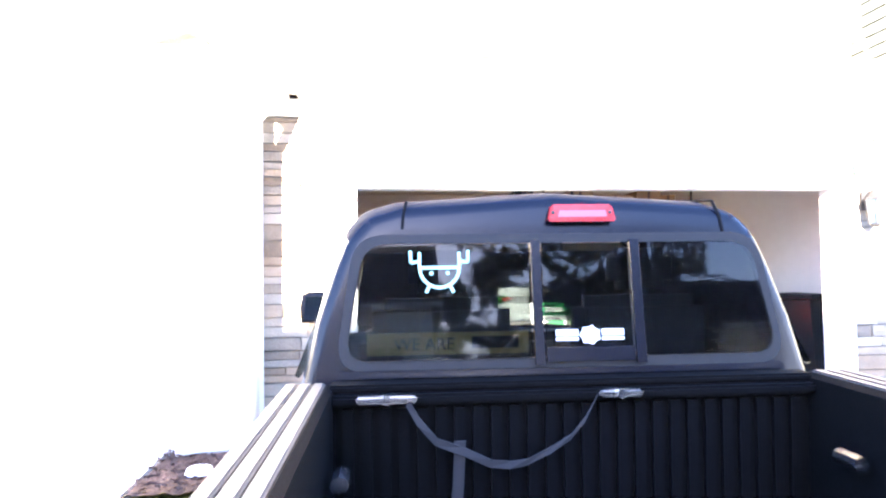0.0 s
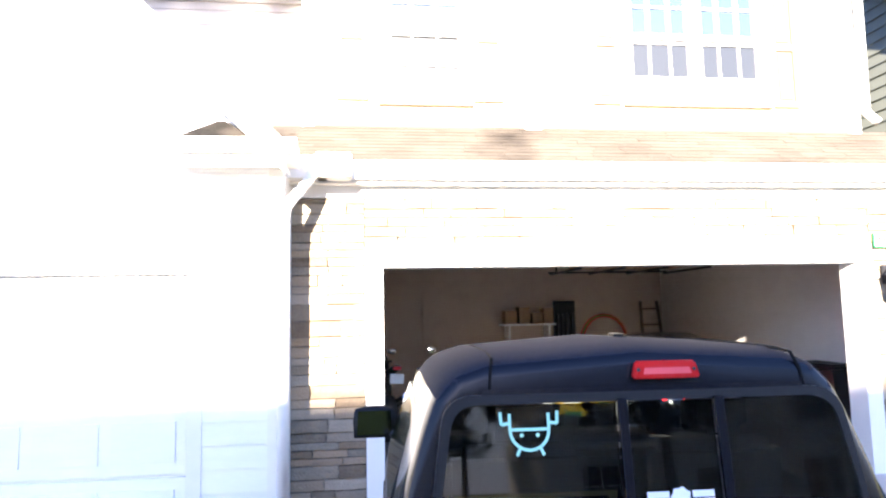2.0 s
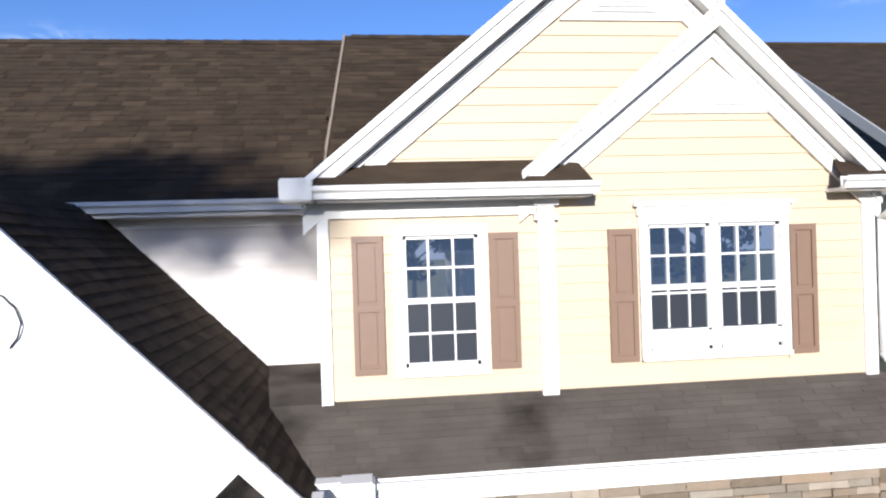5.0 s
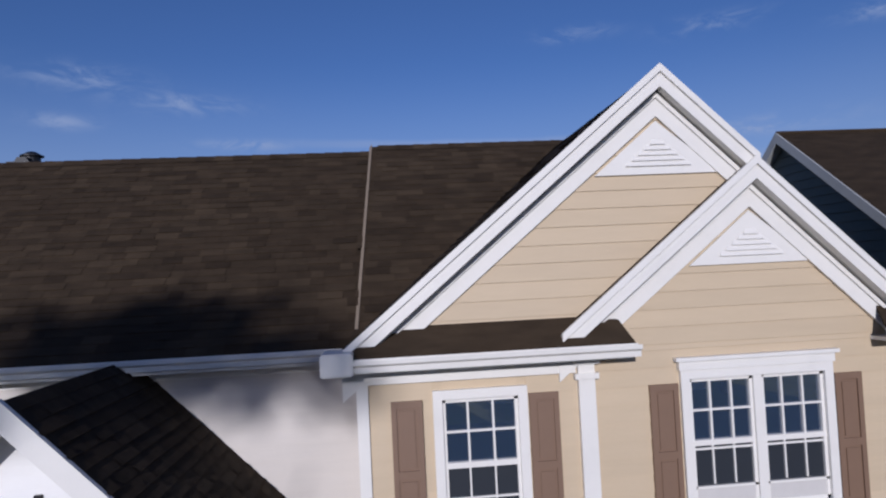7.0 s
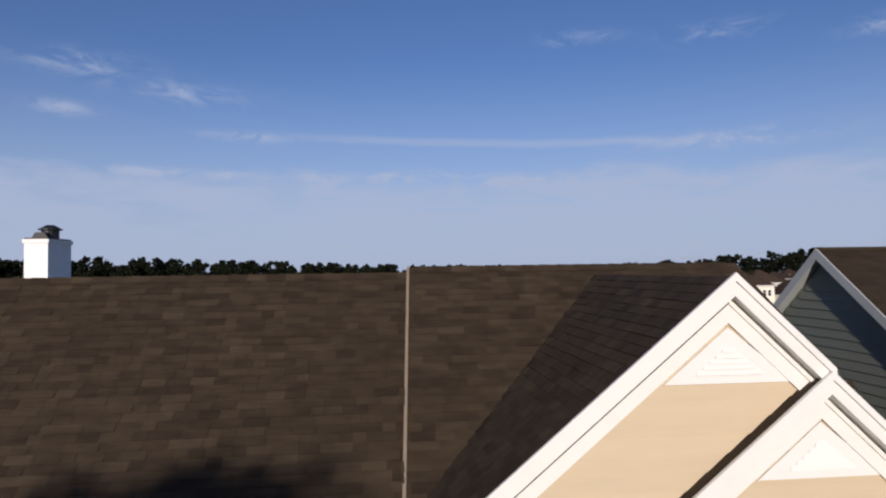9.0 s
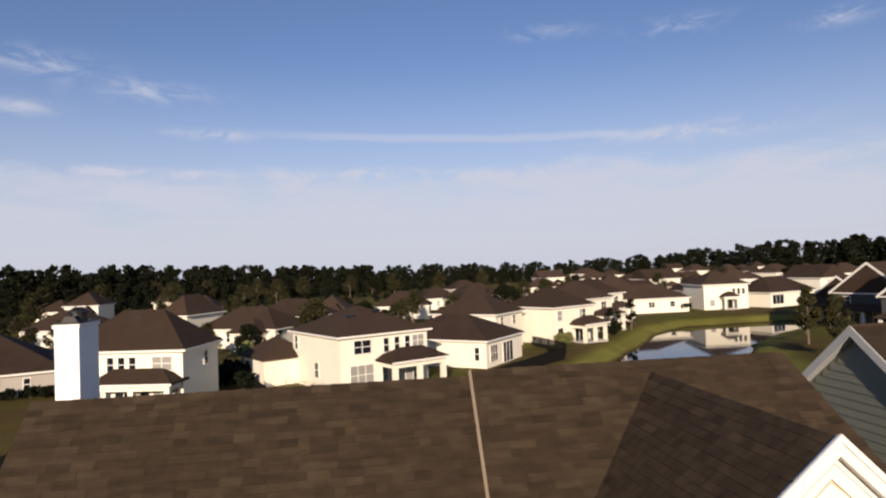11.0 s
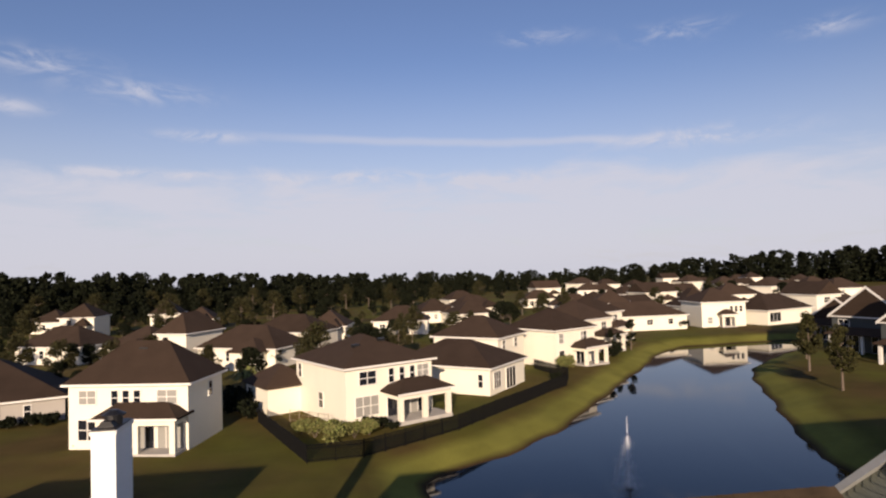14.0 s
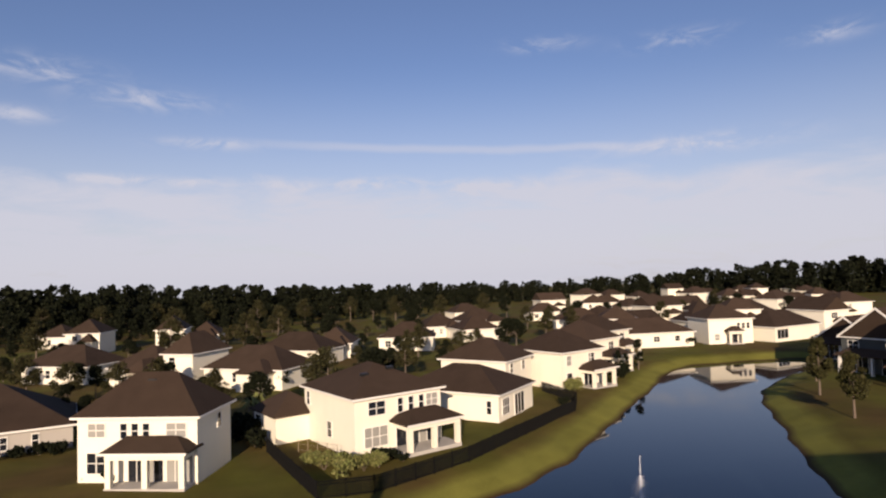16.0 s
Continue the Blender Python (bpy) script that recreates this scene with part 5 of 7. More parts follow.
for i, (a, b, h) in enumerate(((3.5, 3.9, 0.18), (4.0, 4.6, 0.12), (4.7, 5.1, 0.2), (5.15, 5.4, 0.15))):
    bx = thing("carton", "brown carton on the ceiling rack", "box", "cartons on the rack", at=pose(-0.33, 0, 0))
    part("carton_body", box(BM(), a, b, 3.5 + 0.1 * i, 4.2 + 0.1 * i, 2.36, 2.36 + h), M["cardboard"], bx, bevel=0.006)
    part("tape", box(BM(), (a + b) / 2 - 0.02, (a + b) / 2 + 0.02, 3.498 + 0.1 * i, 3.5 + 0.1 * i, 2.36, 2.36 + h), M["old_wood"], bx)
side_shelf = thing("side_shelf", "small shelf with pale boxes on the side wall", "shelf", at=pose(-0.45, 0, 0))
part("board", box(BM(), 6.0, 6.3, 4.0, 5.4, 1.10, 1.13), M["old_wood"], side_shelf)
for y in (4.1, 5.3):
    part("bracket", box(BM(), 6.02, 6.3, y, y + 0.03, 0.92, 1.10), M["old_wood"], side_shelf)
for i, y in enumerate((4.1, 4.55, 5.0)):
    bx = thing("carton", "pale box on the side shelf", "box", "boxes on the side shelf", at=pose(-0.45, 0, 0))
    part("carton_body", box(BM(), 6.03, 6.27, y, y + 0.34, 1.13, 1.32 + 0.06 * i), M["white_plastic" if i != 1 else "cardboard"], bx, bevel=0.006)
    part("lid", box(BM(), 6.02, 6.28, y - 0.01, y + 0.35, 1.32 + 0.06 * i, 1.34 + 0.06 * i), M["white_plastic"], bx)

# everything along the rear wall stands against it
for ob in list(bpy.data.objects):
    if ob.parent is None and (ob in (cab_, tub, shelf, spk, hose, ladder, door_in) or ob.name.startswith("fertiliser_bag") or (ob.name.startswith("carton") and ob in on_shelf)):
        ob.matrix_world = pose(-0.47, GY1 - 6.4, 0) @ ob.matrix_world

# ---- outside details at the garage front ----
lant = thing("wall_lantern", "black metal wall lantern beside the garage", "lantern", at=pose(-0.24, 0, 0.03))
part("back_plate", box(BM(), 5.37, 5.47, -0.05, -0.03, 1.86, 2.06), M["dark_metal"], lant, bevel=0.006)
part("arm", tube(BM(), [(5.42, -0.05, 2.0), (5.42, -0.14, 2.06), (5.42, -0.16, 2.02)], 0.012, 6), M["dark_metal"], lant)
part("cage", rod(BM(), (5.42, -0.16, 1.72), (5.42, -0.16, 1.96), 0.055, 6, 0.085), M["pane"], lant)
part("roof_cap", rod(BM(), (5.42, -0.16, 1.96), (5.42, -0.16, 2.05), 0.10, 6, 0.02), M["dark_metal"], lant)
for i in range(6):
    a = i * math.tau / 6
    part("cage_bar", rod(BM(), (5.42 + 0.058 * math.cos(a), -0.16 + 0.058 * math.sin(a), 1.71), (5.42 + 0.088 * math.cos(a), -0.16 + 0.088 * math.sin(a), 1.97), 0.007, 5), M["dark_metal"], lant)
part("base", rod(BM(), (5.42, -0.16, 1.68), (5.42, -0.16, 1.72), 0.03, 6, 0.06), M["dark_metal"], lant)
plaque = thing("house_plaque", "white plaque with a dark green rim and plain bars", "plaque", at=pose(-0.22, 0, 0.05))
part("rim", box(BM(), 5.29, 5.57, -0.045, -0.03, 2.22, 2.38), M["green_print"], plaque, bevel=0.006)
part("face", box(BM(), 5.305, 5.555, -0.052, -0.045, 2.235, 2.365), M["white_plastic"], plaque)
for i in range(4):
    part("bar", box(BM(), 5.34 + i * 0.05, 5.37 + i * 0.05, -0.055, -0.052, 2.265, 2.335), M["ink"], plaque)
for x, y in ((-1.10, -1.22), (-0.36, -1.05)):
    disc = thing("path_light", "round pale cap of a path light in the mulch", "path light", "path lights", at=pose(0, 0, -0.13))
    part("cap", rod(BM(), (x, y, 0.04), (x, y, 0.075), 0.10, 20, 0.085), M["white_plastic"], disc)
    part("stem", rod(BM(), (x, y, -0.05), (x, y, 0.04), 0.025, 8), M["dark_metal"], disc)
cable = thing("cable_loop", "dark cable hanging in a loop on the white wing", "cable")
part("wire", tube(BM(), [(-3.42, -0.515, 5.02), (-3.32, -0.52, 4.97), (-3.22, -0.52, 4.86), (-3.18, -0.52, 4.74), (-3.21, -0.52, 4.62), (-3.28, -0.515, 4.53)], 0.008, 6), M["dark_metal"], cable)
part("clip", box(BM(), -3.45, -3.39, -0.525, -0.48, 5.0, 5.04), M["dark_metal"], cable)
hook = thing("wall_hook", "small dark hook on the white wing wall", "hook", at=pose(0.04, 0, -0.2))
part("shank", tube(BM(), [(-1.50, -0.49, 2.58), (-1.45, -0.53, 2.56), (-1.44, -0.54, 2.51), (-1.48, -0.54, 2.49)], 0.006, 6), M["dark_metal"], hook)
part("rose", rod(BM(), (-1.50, -0.495, 2.58), (-1.50, -0.48, 2.58), 0.018, 8), M["dark_metal"], hook)


# ---- ground, pond and street; the land behind the house lies in a frame of its own ----
FAR = pose(-0.345, -0.728, 0, 0, 0, 4.33)
NEAR = pose(0, 0, 0)
POND = [(79, 89.5), (67, 89.5), (59.2, 89), (51, 83), (43.3, 73.5), (32.8, 61.8), (24.8, 52.6), (18.7, 45.5), (11.1, 39.5), (5.6, 36.6), (5.5, 33), (10, 28), (18, 24), (26, 24), (30, 29),
        (30.8, 34), (36.4, 43), (41.2, 50.4), (47.9, 61.7), (53, 68.3), (64.3, 76.9), (74, 82), (81, 86)]
WATER_Z = -0.9


def pond_distance(px, py):
    """Distance to the shore in metres for arrays of places: negative in the water."""
    best = np.full(px.shape, 1e9)
    inside = np.zeros(px.shape, bool)
    for (ax, ay), (bx, by) in zip(POND, POND[1:] + POND[:1]):
        ex, ey = bx - ax, by - ay
        t = np.clip(((px - ax) * ex + (py - ay) * ey) / (ex * ex + ey * ey), 0, 1)
        best = np.minimum(best, np.hypot(px - ax - t * ex, py - ay - t * ey))
        hit = (ay > py) != (by > py)
        with np.errstate(divide="ignore", invalid="ignore"):
            inside ^= hit & (px < (bx - ax) * (py - ay) / (by - ay) + ax)
    return np.where(inside, -best, best)


def ground_height(px, py):
    d = pond_distance(px, py) + 0.3 * np.sin(px * 0.6) * np.sin(py * 0.5) + 0.12 * np.sin(px * 2.1 + py * 1.3)
    s = np.clip((d + 4.7) / 11.0, 0, 1)
    s = s * s * (3 - 2 * s)
    back = np.clip((py - 9) / 16, 0, 1)
    land = -0.20 - 0.02 * np.clip(-py, 0, 14) + 0.50 * back + 0.06 * np.sin(px * 0.21) * np.sin(py * 0.17) * back
    return -2.4 * (1 - s) + land * s


def ground_mesh():
    xs = np.concatenate([[-900, -400, -220], np.arange(-130, -20, 6.0), np.arange(-20, 90, 1.5), np.arange(90, 170, 6.0), [220, 400, 900]])
    ys = np.concatenate([[-300, -120, -60], np.arange(-30, 20, 3.0), np.arange(20, 100, 1.5), np.arange(100, 260, 8.0), [330, 450, 700]])
    gx, gy = np.meshgrid(xs, ys)
    gz = ground_height(gx, gy)
    nx, ny = len(xs), len(ys)
    i = (np.arange(ny - 1)[:, None] * nx + np.arange(nx - 1)[None]).ravel()
    me = bpy.data.meshes.new("ground")
    me.from_pydata(np.stack([gx, gy, gz], -1).reshape(-1, 3).tolist(), [], np.stack([i, i + 1, i + nx + 1, i + nx], -1).tolist())
    for p in me.polygons:
        p.use_smooth = True
    return me


gm = mat("lawn", (0.150, 0.128, 0.032), 0.95, var=0.30, scale=0.35, fine=9.0, bump=0.7, depth=0.04, stain=0.35, spec=0.08)
# green and dry patches some metres wide
ln, ll = gm.node_tree.nodes, gm.node_tree.links
lt, lm, lo = ln.new("ShaderNodeTexNoise"), ln.new("ShaderNodeMix"), ln.new("ShaderNodeTexCoord")
lt.inputs["Scale"].default_value, lt.inputs["Detail"].default_value = 0.07, 6
lr = ln.new("ShaderNodeMapRange")
lr.inputs[1].default_value, lr.inputs[2].default_value = 0.40, 0.62
lm.data_type = "RGBA"
lm.inputs[6].default_value, lm.inputs[7].default_value = (0.090, 0.089, 0.015, 1), (0.090, 0.062, 0.020, 1)
ll.new(lo.outputs["Object"], lt.inputs["Vector"])
ll.new(lt.outputs["Fac"], lr.inputs[0])
ll.new(lr.outputs[0], lm.inputs[0])
lawn_scale = [n for n in ln if n.bl_idname == "ShaderNodeVectorMath"][0]
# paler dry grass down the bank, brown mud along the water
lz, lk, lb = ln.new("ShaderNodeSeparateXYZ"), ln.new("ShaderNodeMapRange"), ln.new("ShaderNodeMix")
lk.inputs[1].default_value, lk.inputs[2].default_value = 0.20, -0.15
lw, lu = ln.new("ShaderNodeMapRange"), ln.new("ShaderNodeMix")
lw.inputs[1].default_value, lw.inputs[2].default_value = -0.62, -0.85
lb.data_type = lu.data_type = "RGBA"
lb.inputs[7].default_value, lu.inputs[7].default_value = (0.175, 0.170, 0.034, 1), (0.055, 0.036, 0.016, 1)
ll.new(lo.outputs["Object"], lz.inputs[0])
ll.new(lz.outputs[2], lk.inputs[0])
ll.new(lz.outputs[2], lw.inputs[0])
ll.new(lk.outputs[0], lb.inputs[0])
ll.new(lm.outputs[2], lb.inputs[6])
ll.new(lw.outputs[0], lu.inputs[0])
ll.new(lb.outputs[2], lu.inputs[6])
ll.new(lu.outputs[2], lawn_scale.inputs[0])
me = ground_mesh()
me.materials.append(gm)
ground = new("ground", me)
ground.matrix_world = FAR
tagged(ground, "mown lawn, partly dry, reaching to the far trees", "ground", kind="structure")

wm = bpy.data.materials.new("pond_water")
wm.use_nodes = True
n_, l_ = wm.node_tree.nodes, wm.node_tree.links
pb = n_["Principled BSDF"]
pb.inputs["Base Color"].default_value = (0.003, 0.006, 0.010, 1)
pb.inputs["Roughness"].default_value = 0.04
pb.inputs["IOR"].default_value = 1.33
tcw, nz1, bmp = n_.new("ShaderNodeTexCoord"), n_.new("ShaderNodeTexNoise"), n_.new("ShaderNodeBump")
nz1.inputs["Scale"].default_value, nz1.inputs["Detail"].default_value = 1.6, 3
bmp.inputs["Strength"].default_value, bmp.inputs["Distance"].default_value = 0.07, 0.02
l_.new(tcw.outputs["Object"], nz1.inputs["Vector"])
l_.new(nz1.outputs["Fac"], bmp.inputs["Height"])
l_.new(bmp.outputs[0], pb.inputs["Normal"])
bm = BM()
vs = [bm.verts.new((x, y, WATER_Z)) for x, y in ((-2, 20), (90, 20), (90, 96), (-2, 96))]
bm.faces.new(vs)
water = new("water", finish(bm, "water", wm))
water.matrix_world = FAR
tagged(water, "calm dark pond mirroring the houses on its bank", "pond", kind="structure")

bm = BM()
slab(bm, [(-0.14, -14, -0.28), (6.6, -14, -0.28), (6.6, -0.002, 0.0), (-0.14, -0.002, 0.0)], (0, 0, -0.3))
solid("driveway", bm, M["concrete"], "pale concrete driveway before the double garage", "driveway", kind="structure")
bm = BM()
slab(bm, [(-6.4, -14, -0.28), (-1.53, -14, -0.28), (-1.53, -0.40, -0.11), (-6.4, -0.40, -0.11)], (0, 0, -0.3))
solid("side_driveway", bm, M["concrete"], "pale concrete drive before the single garage", "driveway", kind="structure")
bm = BM()
box(bm, -200, 200, -22, -14, -0.7, -0.29)
solid("road", bm, mat("asphalt", (0.05, 0.05, 0.052), 0.9, var=0.2, fine=90, bump=0.5), "grey asphalt street before the house", "road", kind="structure")

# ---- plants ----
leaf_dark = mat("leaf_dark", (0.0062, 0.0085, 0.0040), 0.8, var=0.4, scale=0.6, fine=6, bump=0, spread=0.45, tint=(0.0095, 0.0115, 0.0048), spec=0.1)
leaf_mid = mat("leaf_mid", (0.021, 0.023, 0.008), 0.8, var=0.35, scale=0.8, fine=8, bump=0, spread=0.4, tint=(0.035, 0.030, 0.011), spec=0.15)
leaf_light = mat("leaf_light", (0.11, 0.13, 0.035), 0.75, var=0.3, scale=1.5, fine=9, bump=0, spread=0.35, tint=(0.15, 0.14, 0.05), spec=0.2)
leaf_olive = mat("leaf_olive", (0.030, 0.031, 0.009), 0.8, var=0.35, scale=0.8, fine=8, bump=0, spread=0.4, tint=(0.040, 0.036, 0.012), spec=0.15)
bark = mat("bark", (0.13, 0.10, 0.075), 0.95, var=0.3, scale=4, fine=30, bump=0.8, depth=0.02)
rng = np.random.default_rng(7)


def leaves(centres, radii, count, size, squash=0.8):
    """Vertices and faces of many small leaf cards scattered over the shells of clumps."""
    out = []
    for c, r in zip(centres, radii):
        d = rng.normal(size=(count, 3))
        d /= np.linalg.norm(d, axis=1)[:, None]
        p = c + d * (r * rng.uniform(0.55, 1.08, (count, 1))) * np.array([1, 1, squash])
        a = rng.normal(size=(count, 3))
        a /= np.linalg.norm(a, axis=1)[:, None]
        b = np.cross(a, rng.normal(size=(count, 3)))
        b /= np.linalg.norm(b, axis=1)[:, None] + 1e-9
        s = size * rng.uniform(0.5, 1.3, (count, 1))
        out.append(np.stack([p - a * s, p + b * s * 0.7, p + a * s, p - b * s * 0.7], 1))
    v = np.concatenate(out).reshape(-1, 3)
    f = np.arange(len(v)).reshape(-1, 4)
    return v, f


def card_mesh(name, v, f, material):
    me = bpy.data.meshes.new(name)
    me.from_pydata(v.tolist(), [], f.tolist())
    me.materials.append(material)
    return me


def tree(label, height, spread, material, clumps=18, count=170, size=0.17, low=0.35, slim=False, group="garden trees", girth=0.022, puffs=1.0):
    t = thing("tree", label, "tree", group)
    bm = BM()
    rod(bm, (0, 0, -0.2), (0.05, 0, height * 0.55), height * girth, 7, height * girth * 0.55)
    rod(bm, (0.05, 0, height * 0.55), (0.0, 0.05, height * 0.9), height * girth * 0.55, 6, height * girth * 0.2)
    limbs = []
    for i in range(7):
        a = i * 2.4 + rng.uniform(-0.3, 0.3)
        z = height * rng.uniform(min(low, 0.72), 0.75)
        q = (math.cos(a) * spread * 0.7, math.sin(a) * spread * 0.7, z + height * rng.uniform(0.05, 0.2))
        rod(bm, (0.03, 0, z), q, height * girth * 0.36, 5, height * girth * 0.14)
        limbs.append(q)
    part("trunk", bm, bark, t)
    cs, rs = [], []
    for i in range(clumps):
        a, u = rng.uniform(0, math.tau), rng.uniform(0, 1)
        z = height * (low + 0.06 + (0.94 - low) * u)
        w = spread * (0.95 - 0.55 * abs(2 * u - 0.7)) if not slim else spread * (1 - 0.8 * u)
        rr = w * math.sqrt(rng.uniform(0.05, 0.8))
        cs.append(np.array([math.cos(a) * rr, math.sin(a) * rr, z]))
        rs.append(spread * puffs * rng.uniform(0.22, 0.42))
    v, f = leaves(cs, rs, count, size)
    ob = new("crown", card_mesh("crown", v, f, material))
    ob.parent = t
    return t


def ground_at(x, y):
    return float(ground_height(np.array([float(x)]), np.array([float(y)]))[0])


def plant(src, x, y, turn=0.0, s=1.0, land=FAR):
    m = land @ pose(x, y, ground_at(x, y), 0, 0, turn)
    c = copy_thing(src, m)
    c.scale = (s, s, s)
    return c


def bush(label, w, d, h, material, size=0.12, n=10, count=120):
    b = thing("bush", label, "bush", "garden bushes")
    bm = BM()
    for i in range(6):
        a = i * 1.05
        rod(bm, (0, 0, -0.05), (math.cos(a) * w * 0.3, math.sin(a) * d * 0.3, h * 0.6), 0.02, 5, 0.008)
    part("branch", bm, bark, b)
    cs = [np.array([rng.uniform(-w / 2, w / 2) * 0.75, rng.uniform(-d / 2, d / 2) * 0.75, h * rng.uniform(0.3, 0.75)]) for _ in range(n)]
    v, f = leaves(cs, [h * rng.uniform(0.25, 0.42) for _ in cs], count, size)
    ob = new("foliage", card_mesh("foliage", v, f, material))
    ob.parent = b
    return b


# far belt of pine woods
def far_woods():
    v_all, f_all, n = [], [], 0
    for row in (-3, -2, -1, 0, 1, 2):
        for az in np.arange(-62, 74 if row >= 0 else 13, 0.62 if row >= 0 else 0.95):
            a = az + rng.uniform(-0.3, 0.3)
            base = np.interp(a, [-60, -25, -8, 8, 22, 35, 50, 74], [225, 232, 240, 290, 365, 405, 400, 380]) + row * 14 + rng.uniform(-6, 6)
            low_row = (1.0, 0.62, 0.50, 0.42)[max(0, -row)]
            h = np.interp(a, [-60, -22, -6, 8, 25, 32, 40, 50, 74], [15.5, 14.8, 12.9, 11.0, 10.6, 13.8, 17.6, 19.4, 20]) * rng.choice([0.74, 0.86, 0.96, 1.07], p=[0.25, 0.3, 0.3, 0.15]) * low_row + row * 0.3
            ca, sa = math.cos(math.radians(a)), math.sin(math.radians(a))
            p0 = np.array([-3.5 + sa * base, -4.6 + ca * base, 0.0])
            k = h / 15
            c2 = [p0 + np.array([rng.normal() * 1.2 * k, rng.normal() * 1.2 * k, h * u]) for u in (0.10, 0.30, 0.45, 0.58, 0.70, 0.80, 0.88, 0.94)]
            r2 = [k * r * rng.uniform(0.8, 1.3) for r in (2.6, 2.6, 2.8, 2.9, 2.7, 2.2, 1.6, 1.0)]
            v, f = leaves(c2, r2, 40, 0.80 * k, 0.75)
            v_all.append(v)
            f_all.append(f + n)
            n += len(v)
            q = np.array([[-0.25, 0, 0], [0.25, 0, 0], [0.15, 0, h * 0.9], [-0.15, 0, h * 0.9], [0, -0.25, 0], [0, 0.25, 0], [0, 0.15, h * 0.9], [0, -0.15, h * 0.9]]) + p0
            v_all.append(q)
            f_all.append(np.array([[0, 1, 2, 3], [4, 5, 6, 7]]) + n)
            n += 8
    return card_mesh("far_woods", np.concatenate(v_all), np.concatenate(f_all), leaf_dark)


woods = new("far_woods", far_woods())
woods.matrix_world = FAR
tagged(woods, "dark belt of tall pine woods behind the houses", "woods", kind="stuff")

# ---- the far houses ----
far_wall = mat("far_stucco", (0.77, 0.73, 0.61), 0.75, var=0.04, scale=0.5, fine=12, bump=0.1, stain=0.05, spread=0.015)
# stucco darkened to carry the shade on the low house behind the hedge
far_shaded_tan = mat("far_shaded_stucco", (0.36, 0.335, 0.30), 0.8, var=0.06, scale=0.5, fine=12, bump=0.1, stain=0.08)
# the shade on the pond-facing walls is put into this dark grey
far_shaded_grey = mat("far_shaded_siding", (0.055, 0.062, 0.062), 0.75, var=0.08, scale=0.5, fine=12, bump=0.1, spread=0.05)
far_roof = mat("far_shingle", (0.045, 0.030, 0.021), 0.92, var=0.22, scale=0.7, fine=9, bump=0.4, depth=0.02, spread=0.2, spec=0.15, stain=0.15)
far_glass = glass("far_glass", (0.012, 0.014, 0.02), 0.08)
far_blind = mat("far_blind", (0.26, 0.255, 0.235), 0.7, var=0.08)


def hip(bm, x0, x1, y0, y1, z, rise, o=0.35, t=0.14, gable=False):
    """A hipped (or gabled) roof over a rectangle, with eaves o wide and t thick."""
    x0, x1, y0, y1 = x0 - o, x1 + o, y0 - o, y1 + o
    w, d = x1 - x0, y1 - y0
    e = [(x0, y0), (x1, y0), (x1, y1), (x0, y1)]
    if w >= d:
        k = 0.0 if gable else d / 2
        r = [(x0 + k, (y0 + y1) / 2), (x1 - k, (y0 + y1) / 2)]
        faces = ((0, 1, 5, 4), (1, 2, 5), (2, 3, 4, 5), (3, 0, 4))
    else:
        k = 0.0 if gable else w / 2
        r = [((x0 + x1) / 2, y0 + k), ((x0 + x1) / 2, y1 - k)]
        faces = ((0, 1, 4), (1, 2, 5, 4), (2, 3, 5), (3, 0, 4, 5))
    up = [bm.verts.new((x, y, z + t)) for x, y in e] + [bm.verts.new((x, y, z + t + rise)) for x, y in r]
    lo = [bm.verts.new((x, y, z)) for x, y in e]
    for f in faces:
        bm.faces.new([up[i] for i in f])
    for i in range(4):
        j = (i + 1) % 4
        bm.faces.new((lo[i], lo[j], up[j], up[i]))
    bm.faces.new(lo[::-1])


def far_window(h, side, u, z, w, hh, wd, dd, cols=1, blind=0.0):
    """A window on the front (side 0), right (1) or left (3) wall of a far house."""
    win = new("window")
    win.parent = h

    def place(a, b, p, q, z_0, z_1):
        if side == 0:
            return (a, b, -q, -p, z_0, z_1)
        if side == 1:
            return (wd + p, wd + q, a, b, z_0, z_1)
        return (-q, -p, a, b, z_0, z_1)
    fr = 0.07
    for a, b, c, d in ((u - fr, u, z - fr, z + hh + fr), (u + w, u + w + fr, z - fr, z + hh + fr), (u, u + w, z + hh, z + hh + fr), (u, u + w, z - fr, z)):
        ob = part("window_frame", box(BM(), *place(a, b, 0.0, 0.07, c, d)), M["white_trim"], win)
    cw = w / cols
    for i in range(cols):
        part("pane", box(BM(), *place(u + i * cw, u + (i + 1) * cw - (0.06 if i < cols - 1 else 0), 0.012, 0.03, z, z + hh)), far_blind if rng.uniform() < blind else far_glass, win)
        if i:
            part("mullion", box(BM(), *place(u + i * cw - 0.06, u + i * cw, 0.0, 0.06, z, z + hh)), M["white_trim"], win)
    if hh > 0.9 and hh < 1.7:
        part("meeting_rail", box(BM(), *place(u, u + w, 0.03, 0.05, z + hh / 2 - 0.03, z + hh / 2 + 0.03)), M["white_trim"], win)


